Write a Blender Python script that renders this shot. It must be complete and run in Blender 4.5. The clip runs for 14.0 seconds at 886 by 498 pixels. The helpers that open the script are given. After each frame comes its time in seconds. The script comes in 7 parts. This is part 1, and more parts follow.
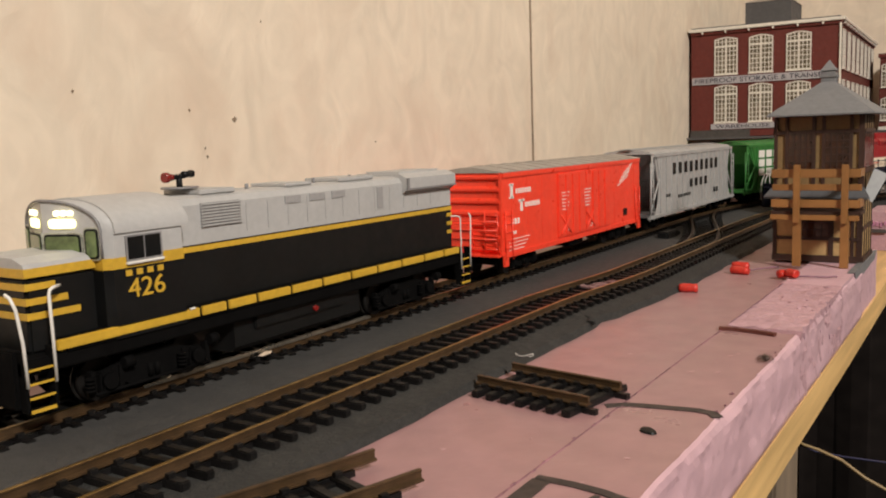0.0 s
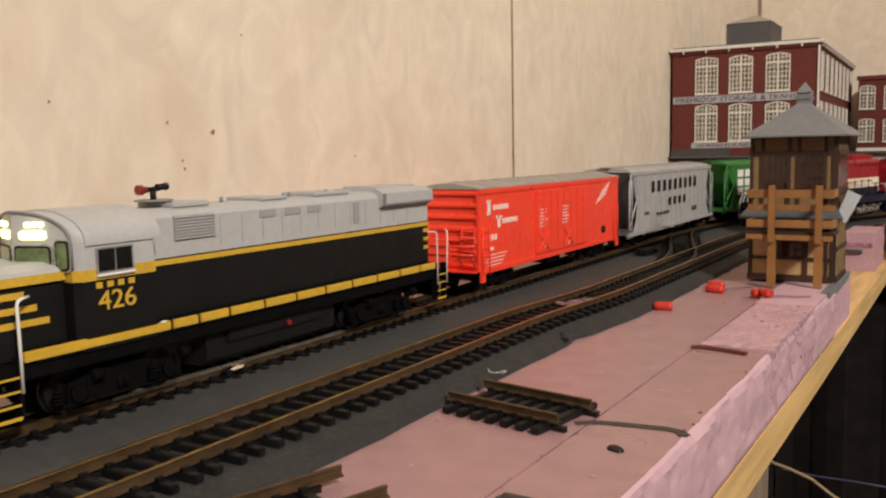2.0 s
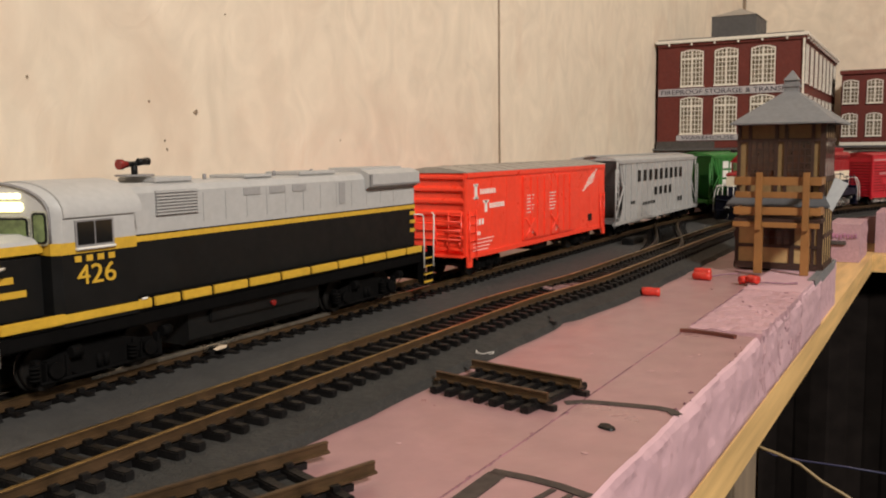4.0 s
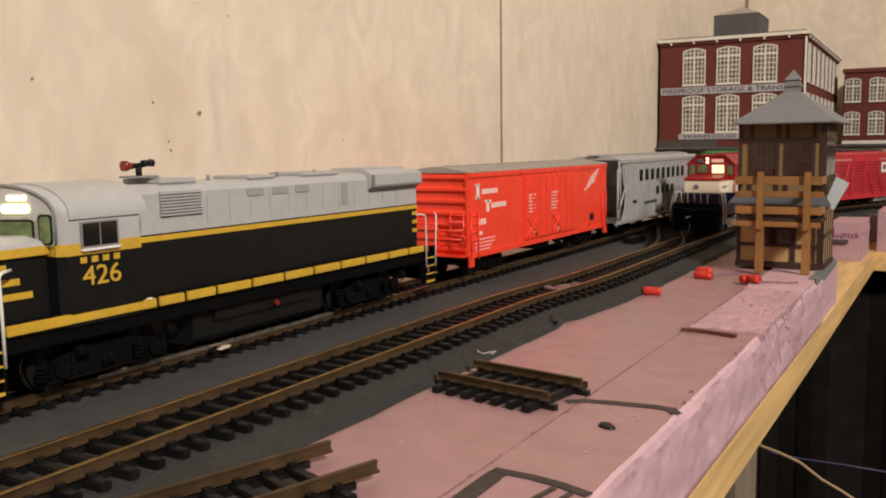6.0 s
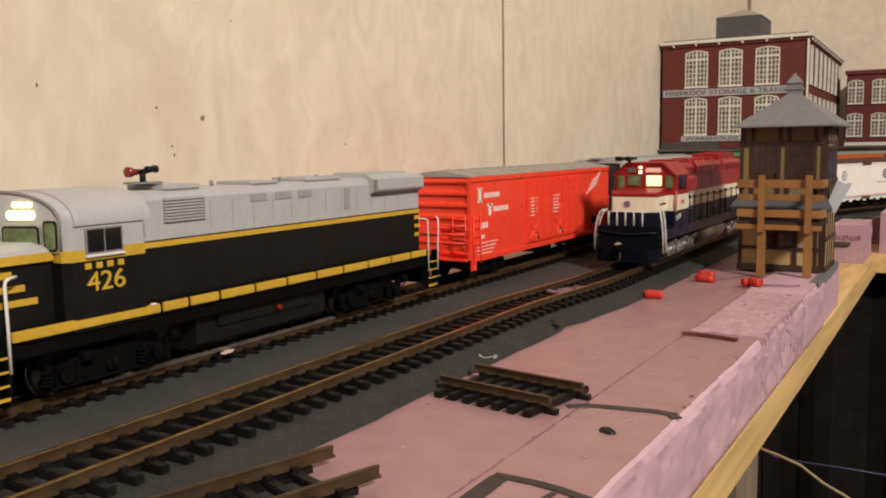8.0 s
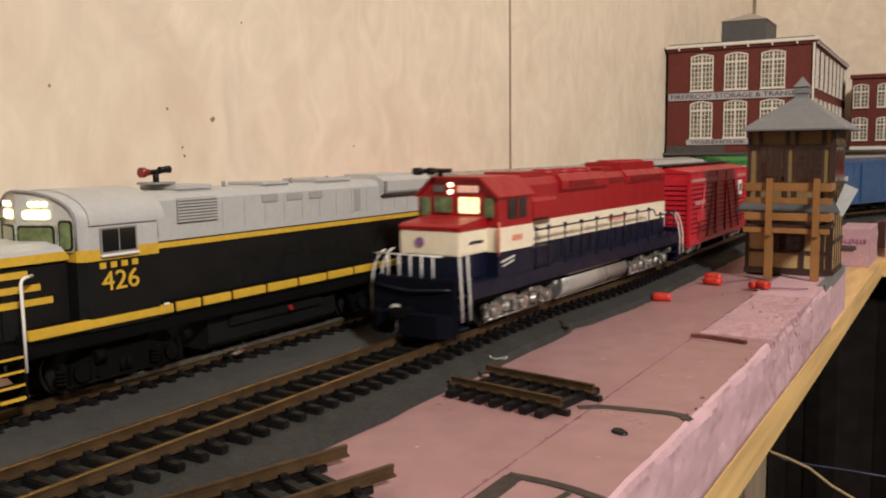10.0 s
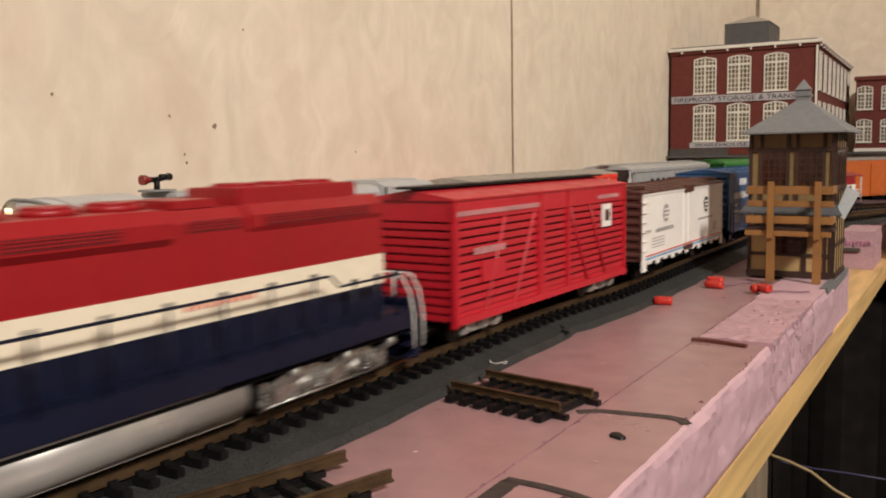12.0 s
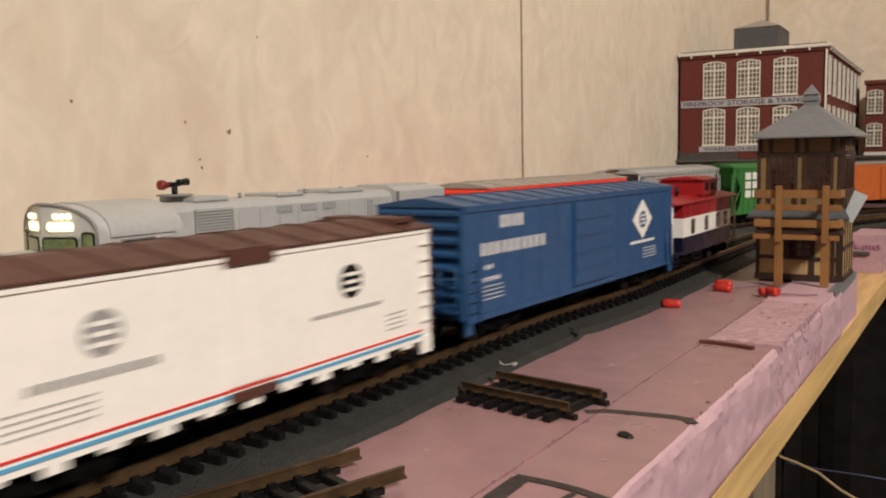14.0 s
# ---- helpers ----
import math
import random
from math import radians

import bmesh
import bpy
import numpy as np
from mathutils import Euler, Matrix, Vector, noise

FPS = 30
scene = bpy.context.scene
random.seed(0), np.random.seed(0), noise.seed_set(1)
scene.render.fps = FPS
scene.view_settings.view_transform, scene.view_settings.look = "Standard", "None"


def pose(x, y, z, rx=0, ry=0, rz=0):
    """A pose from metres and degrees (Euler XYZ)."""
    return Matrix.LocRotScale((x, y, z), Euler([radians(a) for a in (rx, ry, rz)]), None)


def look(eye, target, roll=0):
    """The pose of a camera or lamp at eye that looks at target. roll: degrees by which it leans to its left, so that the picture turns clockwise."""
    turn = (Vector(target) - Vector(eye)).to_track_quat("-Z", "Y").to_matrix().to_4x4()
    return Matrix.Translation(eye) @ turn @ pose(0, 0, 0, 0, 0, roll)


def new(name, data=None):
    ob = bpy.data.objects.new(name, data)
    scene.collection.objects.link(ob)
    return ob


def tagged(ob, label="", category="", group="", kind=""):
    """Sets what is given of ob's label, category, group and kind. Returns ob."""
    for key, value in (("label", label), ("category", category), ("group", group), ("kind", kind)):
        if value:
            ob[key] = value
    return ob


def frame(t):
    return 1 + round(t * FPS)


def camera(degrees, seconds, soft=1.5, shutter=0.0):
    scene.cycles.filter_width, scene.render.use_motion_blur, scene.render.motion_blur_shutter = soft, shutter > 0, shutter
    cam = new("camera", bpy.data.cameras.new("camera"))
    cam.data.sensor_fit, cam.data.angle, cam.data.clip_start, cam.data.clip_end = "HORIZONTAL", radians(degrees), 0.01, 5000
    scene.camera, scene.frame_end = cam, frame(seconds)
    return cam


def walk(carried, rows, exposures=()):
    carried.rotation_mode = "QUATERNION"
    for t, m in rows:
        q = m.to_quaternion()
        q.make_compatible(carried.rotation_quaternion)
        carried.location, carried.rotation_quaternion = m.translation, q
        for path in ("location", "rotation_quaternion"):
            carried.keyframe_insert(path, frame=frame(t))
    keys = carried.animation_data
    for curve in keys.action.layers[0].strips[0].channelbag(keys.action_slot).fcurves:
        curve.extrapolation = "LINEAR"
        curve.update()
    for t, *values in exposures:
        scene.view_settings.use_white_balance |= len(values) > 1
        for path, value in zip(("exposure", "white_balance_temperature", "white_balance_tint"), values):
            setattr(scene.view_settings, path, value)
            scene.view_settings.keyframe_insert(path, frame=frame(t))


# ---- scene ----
# camera: seconds, x, y, z, pitch, roll, yaw
cam = camera(54.005, 14.0, soft=2.0, shutter=0.75)
PATH = [
    (0.0, 0.1509, -0.3391, 0.0642, -7.260, 1.962, 32.551),
    (0.5, 0.1509, -0.3414, 0.0627, -7.215, 1.731, 32.470),
    (1.0, 0.1504, -0.3410, 0.0620, -7.237, 1.463, 32.461),
    (1.5, 0.1484, -0.3408, 0.0597, -7.322, 1.214, 32.340),
    (2.0, 0.1542, -0.3382, 0.0649, -6.364, 1.113, 31.609),
    (2.5, 0.1490, -0.3378, 0.0587, -5.361, 0.684, 30.576),
    (3.0, 0.1497, -0.3357, 0.0588, -6.080, 0.642, 30.405),
    (5.5, 0.1515, -0.3358, 0.0595, -6.775, 0.740, 30.709),
    (6.0, 0.1521, -0.3372, 0.0599, -6.729, 0.800, 30.713),
    (6.5, 0.1530, -0.3370, 0.0608, -6.696, 0.839, 30.759),
    (7.0, 0.1526, -0.3374, 0.0604, -6.704, 0.879, 30.830),
    (7.5, 0.1533, -0.3377, 0.0615, -6.686, 0.892, 30.836),
    (8.0, 0.1532, -0.3382, 0.0613, -6.660, 0.871, 30.911),
    (10.5, 0.1512, -0.3405, 0.0609, -6.414, 0.664, 31.113),
    (11.0, 0.1529, -0.3390, 0.0615, -6.335, 0.845, 31.165),
    (11.5, 0.1533, -0.3396, 0.0610, -6.334, 0.914, 31.320),
    (12.0, 0.1537, -0.3404, 0.0616, -6.226, 0.987, 31.445),
    (12.5, 0.1532, -0.3409, 0.0616, -6.199, 0.898, 31.536),
    (13.0, 0.1534, -0.3428, 0.0622, -6.234, 0.847, 31.538),
    (13.5, 0.1533, -0.3426, 0.0615, -6.228, 0.694, 31.601),
    (14.0, 0.1562, -0.3450, 0.0619, -5.941, 1.083, 32.099),
]
walk(cam, [(t, pose(x, y, z, 90 + pitch, roll, yaw)) for t, x, y, z, pitch, roll, yaw in PATH], [(0.0, 0.0), (13.5, 0.0), (14.0, -0.12)])

# ---- light: one warm room lamp beyond the camera, dim bounce from the closed room ----
world = bpy.data.worlds.new("world")
scene.world = world
world.use_nodes = True
world.node_tree.nodes["Background"].inputs[0].default_value = (1.0, 0.8, 0.6, 1)
world.node_tree.nodes["Background"].inputs[1].default_value = 0.02
lamp_data = bpy.data.lights.new("room_lamp", "AREA")
lamp_data.shape, lamp_data.size, lamp_data.energy = "DISK", 0.30, 54.0
lamp_data.color = (1.0, 0.945, 0.87)
room_lamp = new("room_lamp", lamp_data)
room_lamp.matrix_world = look((1.54, -0.96, 1.28), (-0.02, 0.15, 0.03))


# ---- materials ----
def mat(name, color, rough=0.6, metal=0.0, vary=0.12, scale=300.0, bump=0.0, bump_scale=900.0, emit=0.0, random_piece=0.0, spec=0.5, stretch=(1, 1, 1), stain=0.0, stain_color=(0.2, 0.15, 0.1), stain_scale=40.0, distort=0.0):
    m = bpy.data.materials.new(name)
    m.use_nodes = True
    nt = m.node_tree
    b = nt.nodes["Principled BSDF"]
    b.inputs["Roughness"].default_value = rough
    b.inputs["Metallic"].default_value = metal
    b.inputs["Specular IOR Level"].default_value = spec
    tc = nt.nodes.new("ShaderNodeTexCoord")
    mp = nt.nodes.new("ShaderNodeMapping")
    mp.inputs["Scale"].default_value = stretch
    nt.links.new(tc.outputs["Object"], mp.inputs[0])

    def noise_at(sc, detail=4.0):
        n = nt.nodes.new("ShaderNodeTexNoise")
        n.inputs["Scale"].default_value = sc
        n.inputs["Detail"].default_value = detail
        n.inputs["Distortion"].default_value = distort
        nt.links.new(mp.outputs[0], n.inputs["Vector"])
        return n.outputs["Fac"]

    def ramp(fac, lo, hi, a, z):
        r = nt.nodes.new("ShaderNodeMapRange")
        r.inputs["From Min"].default_value, r.inputs["From Max"].default_value = lo, hi
        r.inputs["To Min"].default_value, r.inputs["To Max"].default_value = a, z
        nt.links.new(fac, r.inputs["Value"])
        return r.outputs[0]

    def scaled(col_socket, fac):
        mx = nt.nodes.new("ShaderNodeMix")
        mx.data_type, mx.blend_type = "RGBA", "MULTIPLY"
        mx.inputs[0].default_value = 1.0
        if isinstance(col_socket, tuple):
            mx.inputs[6].default_value = (*col_socket, 1)
        else:
            nt.links.new(col_socket, mx.inputs[6])
        nt.links.new(fac, mx.inputs[7])
        return mx.outputs[2]

    out = color
    if vary:
        out = scaled(out, ramp(noise_at(scale), 0.3, 0.7, 1 - vary, 1 + vary))
        out = scaled(out, ramp(noise_at(scale * 0.13, 2.0), 0.3, 0.7, 1 - vary * 0.6, 1 + vary * 0.6))
    if random_piece:
        oi = nt.nodes.new("ShaderNodeObjectInfo")
        out = scaled(out, ramp(oi.outputs["Random"], 0, 1, 1 - random_piece, 1 + random_piece))
    if stain:
        mx = nt.nodes.new("ShaderNodeMix")
        mx.data_type = "RGBA"
        if isinstance(out, tuple):
            mx.inputs[6].default_value = (*out, 1)
        else:
            nt.links.new(out, mx.inputs[6])
        mx.inputs[7].default_value = (*stain_color, 1)
        nt.links.new(ramp(noise_at(stain_scale, 5.0), 0.5, 0.75, 0.0, stain), mx.inputs[0])
        out = mx.outputs[2]
    if isinstance(out, tuple):
        b.inputs["Base Color"].default_value = (*out, 1)
    else:
        nt.links.new(out, b.inputs["Base Color"])
    if vary:
        nt.links.new(ramp(noise_at(scale * 0.4), 0.3, 0.7, max(0.03, rough - 0.1), min(1, rough + 0.1)), b.inputs["Roughness"])
    if bump:
        bp = nt.nodes.new("ShaderNodeBump")
        bp.inputs["Strength"].default_value = bump
        bp.inputs["Distance"].default_value = 0.001
        nt.links.new(noise_at(bump_scale, 6.0), bp.inputs["Height"])
        nt.links.new(bp.outputs[0], b.inputs["Normal"])
    if emit:
        b.inputs["Emission Color"].default_value = (*color, 1)
        b.inputs["Emission Strength"].default_value = emit
    return m


M_WALL = mat("plaster_wall", (0.735, 0.62, 0.487), 0.7, vary=0.07, scale=40, bump=0.6, bump_scale=42, stretch=(1, 1, 0.75), stain=0.6, stain_color=(0.63, 0.485, 0.365), stain_scale=13, distort=1.9)
M_ROOM = mat("room_paint", (0.17, 0.14, 0.11), 0.8, vary=0.04, scale=6)
M_SEAM = mat("seam_and_corner_shade", (0.30, 0.22, 0.15), 0.8, vary=0.3, scale=60)
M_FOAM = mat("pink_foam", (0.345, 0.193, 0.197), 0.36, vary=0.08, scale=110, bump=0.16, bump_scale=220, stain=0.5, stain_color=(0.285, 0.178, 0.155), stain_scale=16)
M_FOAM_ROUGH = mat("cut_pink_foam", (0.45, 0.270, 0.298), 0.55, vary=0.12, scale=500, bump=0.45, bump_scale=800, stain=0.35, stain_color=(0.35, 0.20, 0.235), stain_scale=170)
# pink raised above M_FOAM: the brighter light on the flank is in the colour
M_FOAM_SIDE = mat("lightened_foam_flank", (0.55, 0.345, 0.385), 0.55, vary=0.06, scale=90, bump=0.35, bump_scale=110, stain=0.45, stain_color=(0.60, 0.41, 0.43), stain_scale=30)
M_GOUGE = mat("mauve_gouge", (0.24, 0.125, 0.165), 0.8, vary=0.4, scale=500)
M_ROADBED = mat("dark_roadbed", (0.0235, 0.0225, 0.0205), 0.85, vary=0.35, scale=900, bump=1.0, bump_scale=1300, stain=0.25, stain_color=(0.038, 0.035, 0.033), stain_scale=60)
M_ROADTOP = mat("grey_roadbed_strip", (0.040, 0.0385, 0.037), 0.8, vary=0.2, scale=900, bump=0.4, bump_scale=1500)
M_TIE = mat("black_plastic_tie", (0.0065, 0.0058, 0.0058), 0.42, spec=0.3, vary=0.3, scale=900, bump=0.3, bump_scale=1500, random_piece=0.35)
M_RAIL = mat("brass_rail", (0.078, 0.045, 0.021), 0.5, metal=0.45, vary=0.35, scale=220, stretch=(1, 1, 1), stain=0.6, stain_color=(0.10, 0.055, 0.028), stain_scale=90)
M_RAILTOP = mat("worn_rail_head", (0.42, 0.29, 0.125), 0.36, metal=1.0, vary=0.3, scale=160, stain=0.5, stain_color=(0.16, 0.09, 0.04), stain_scale=50)
M_RAIL_NICKEL = mat("nickel_rail", (0.42, 0.38, 0.32), 0.3, metal=0.9, vary=0.25, scale=200)
M_WOOD = mat("pine_edge", (0.64, 0.41, 0.17), 0.5, vary=0.2, scale=160, bump=0.2, bump_scale=300, stretch=(1, 0.08, 1))
M_DARKROOM = mat("dark_floor", (0.018, 0.016, 0.016), 0.7, vary=0.3, scale=20)
M_MARKER = mat("marker_ink", (0.042, 0.031, 0.028), 0.6, vary=0.3, scale=500)
M_BLACK = mat("black_plastic", (0.006, 0.006, 0.006), 0.5, spec=0.22, vary=0.2, scale=500)
M_GREY = mat("light_grey_paint", (0.40, 0.39, 0.38), 0.5, vary=0.05, scale=500, bump=0.05, bump_scale=1500)
M_GREYDK = mat("shadow_grey_grille", (0.20, 0.19, 0.19), 0.55, vary=0.1, scale=700)
M_VENT = mat("grey_vent", (0.30, 0.29, 0.285), 0.55, vary=0.08, scale=700)
M_SEAMGREY = mat("fine_grey_seam", (0.345, 0.335, 0.325), 0.55, vary=0.05, scale=700)
M_YELLOW = mat("yellow_stripe", (0.55, 0.33, 0.03), 0.5, vary=0.08, scale=600)
M_WHITEMETAL = mat("white_handrail", (0.72, 0.69, 0.64), 0.4, vary=0.05, scale=900)
M_WHITE = mat("white_print", (0.80, 0.76, 0.70), 0.5, vary=0.05, scale=700)
M_RED_OX = mat("orange_red_paint", (0.86, 0.058, 0.026), 0.36, vary=0.06, scale=500, bump=0.05, bump_scale=1500)
M_ROOF_GREY = mat("galvanised_roof", (0.34, 0.30, 0.26), 0.5, vary=0.12, scale=400)
M_HOPPER = mat("pale_grey_hopper", (0.37, 0.36, 0.35), 0.5, vary=0.08, scale=400, stain=0.25, stain_color=(0.25, 0.22, 0.2), stain_scale=120)
M_HOPPER_DK = mat("dark_grey_end", (0.10, 0.095, 0.095), 0.6, vary=0.15, scale=500)
M_GREEN = mat("green_paint", (0.036, 0.175, 0.036), 0.5, vary=0.08, scale=400)
M_GLASSDK = mat("dark_window", (0.010, 0.010, 0.010), 0.08, vary=0)
M_LIT = mat("lit_number_board", (1.0, 0.93, 0.45), 0.4, vary=0, emit=2.2)
M_LAMP = mat("lit_headlight", (1.0, 0.9, 0.55), 0.3, vary=0, emit=2.5)
M_CABGLOW = mat("lit_cab_window", (0.10, 0.13, 0.05), 0.12, vary=0.6, scale=260, emit=0.16)
M_CABGLOW2 = mat("bright_cab_window", (0.88, 0.84, 0.46), 0.2, vary=0.6, scale=240, emit=0.95)
M_SILVERRIM = mat("bright_window_gasket", (0.42, 0.43, 0.36), 0.3, metal=0.5, vary=0.2, scale=700)
M_REDGLASS = mat("red_lens", (0.20, 0.012, 0.010), 0.25, vary=0)

# ---- helpers for building ----
Y0, RAD, REAR = 0.30, 0.70, -0.0528      # start of the rear curve, its radius, the rear track
FY0, FRAD, JOG = 0.28, 0.75, 0.006       # the same for the front track, and its sideways step


def along(s, off=0.0):
    """Place and heading (radians, clockwise from +y) on the line beside the front track."""
    if off < -0.03:                      # the rear track and its side of the roadbed
        if s <= Y0:
            return off, s, 0.0
        a = (s - Y0) / RAD
        return RAD - (RAD - off) * math.cos(a), Y0 + (RAD - off) * math.sin(a), a
    # the front track steps aside at a poor joint, then bends off more gently
    u = min(1.0, max(0.0, (s + 0.04) / 0.09))
    jog, slant = JOG * u * u * (3 - 2 * u), math.atan(JOG * 6 * u * (1 - u) / 0.09)
    if s <= FY0:
        return off + jog, s - off * slant, slant
    a = (s - FY0) / FRAD
    return JOG + FRAD - (FRAD - off) * math.cos(a), FY0 + (FRAD - off) * math.sin(a), a


def link(name, bm, material, parent=None, label=""):
    me = bpy.data.meshes.new(name)
    bmesh.ops.recalc_face_normals(bm, faces=bm.faces)
    bm.to_mesh(me)
    bm.free()
    for m in (material if isinstance(material, (list, tuple)) else [material]):
        me.materials.append(m)
    ob = new(name, me)
    if parent is not None:
        ob.parent = parent
    if name == "plain_lettering":
        ob["kind"] = "stuff"
    if label:
        ob["label"] = label
    return ob


part = link


def smooth(ob):
    for p in ob.data.polygons:
        p.use_smooth = True
    return ob


def box(bm, x0, x1, y0, y1, z0, z1, bevel=0.0, mi=0):
    vs = [bm.verts.new((x, y, z)) for z in (z0, z1) for x, y in ((x0, y0), (x1, y0), (x1, y1), (x0, y1))]
    fs = [bm.faces.new([vs[i] for i in q]) for q in ((3, 2, 1, 0), (4, 5, 6, 7), (0, 1, 5, 4), (1, 2, 6, 5), (2, 3, 7, 6), (3, 0, 4, 7))]
    for f in fs:
        f.material_index = mi
    if bevel:
        es = list({e for f in fs for e in f.edges})
        bmesh.ops.bevel(bm, geom=es, offset=bevel, segments=2, affect="EDGES", clamp_overlap=True, material=-1)
    return vs


def prism(bm, prof, a0, a1, axis="y", mi=0):
    """A closed profile drawn out along an axis; prof is (x, z) for y, (y, z) for x, (x, y) for z."""
    def at(p, q, a):
        return {"y": (p, a, q), "x": (a, p, q), "z": (p, q, a)}[axis]
    lo = [bm.verts.new(at(p, q, a0)) for p, q in prof]
    hi = [bm.verts.new(at(p, q, a1)) for p, q in prof]
    fs = [bm.faces.new(lo), bm.faces.new(hi[::-1])]
    for i in range(len(prof)):
        j = (i + 1) % len(prof)
        fs.append(bm.faces.new((lo[i], hi[i], hi[j], lo[j])))
    for f in fs:
        f.material_index = mi
    return fs


def rod(bm, pts, r, seg=6, mi=0):
    """A round bar through the points."""
    pts = [Vector(p) for p in pts]
    rings = []
    for i, p in enumerate(pts):
        d = (pts[min(i + 1, len(pts) - 1)] - pts[max(i - 1, 0)]).normalized()
        u = d.orthogonal().normalized() if abs(d.z) > 0.95 or not rings else d.cross(Vector((0, 0, 1))).normalized()
        if abs(d.z) <= 0.95:
            u = d.cross(Vector((0, 0, 1))).normalized()
        else:
            u = Vector((1, 0, 0)) - d * d.x
            u.normalize()
        w = d.cross(u)
        rings.append([bm.verts.new(p + r * (math.cos(k * math.tau / seg) * u + math.sin(k * math.tau / seg) * w)) for k in range(seg)])
    for a, b in zip(rings, rings[1:]):
        best = min(range(seg), key=lambda o: sum((a[k].co - b[(k + o) % seg].co).length for k in range(seg)))
        for k in range(seg):
            f = bm.faces.new((a[k], a[(k + 1) % seg], b[(k + 1 + best) % seg], b[(k + best) % seg]))
            f.material_index = mi
            f.smooth = True
    for ring in (rings[0], rings[-1]):
        bm.faces.new(ring).material_index = mi


def disc(bm, c, r, h, axis="x", seg=16, mi=0):
    c = Vector(c)
    d = {"x": Vector((h, 0, 0)), "y": Vector((0, h, 0)), "z": Vector((0, 0, h))}[axis]
    rod(bm, [c - d / 2, c + d / 2], r, seg, mi)


def empty(name, m=None, label="", category="", group="", kind=""):
    ob = new(name)
    ob.empty_display_size = 0.01
    if m is not None:
        ob.matrix_basis = m
    return tagged(ob, label, category, group, kind)


def text_mesh(body, size, depth=0.0002):
    cu = bpy.data.curves.new("t", "FONT")
    cu.body, cu.size, cu.extrude, cu.align_x, cu.align_y = body, size, depth, "CENTER", "CENTER"
    ob = bpy.data.objects.new("t", cu)
    scene.collection.objects.link(ob)
    bpy.context.view_layer.update()
    me = bpy.data.meshes.new_from_object(ob.evaluated_get(bpy.context.evaluated_depsgraph_get()))
    bpy.data.objects.remove(ob)
    bpy.data.curves.remove(cu)
    return me


def lettering(name, body, size, m, material, parent, stretch=1.0):
    """Words set by the built-in font, lying in the pose m of the parent."""
    me = text_mesh(body, size)
    me.materials.clear()
    me.materials.append(material)
    me.transform(m @ Matrix.Diagonal((stretch, 1, 1, 1)))
    ob = new(name, me)
    ob.parent = parent
    return ob


def bars_on_side(bm, x, rows, mi=0, lean=0.0, fill=0.68):
    """Plain bars in place of small print on a side that faces +x: (y0, y1, z0, z1, count)."""
    for y0, y1, z0, z1, n in rows:
        w = (y1 - y0) / n
        for k in range(n):
            a, b = y0 + k * w, y0 + (k + (fill if n > 1 else 1)) * w
            box(bm, x - 0.0002, x + 0.00018, a, b, z0 + lean * k, z1 + lean * k, 0, mi)


# ---- the room ----
WALL_X, END_Y = -0.127, 0.992


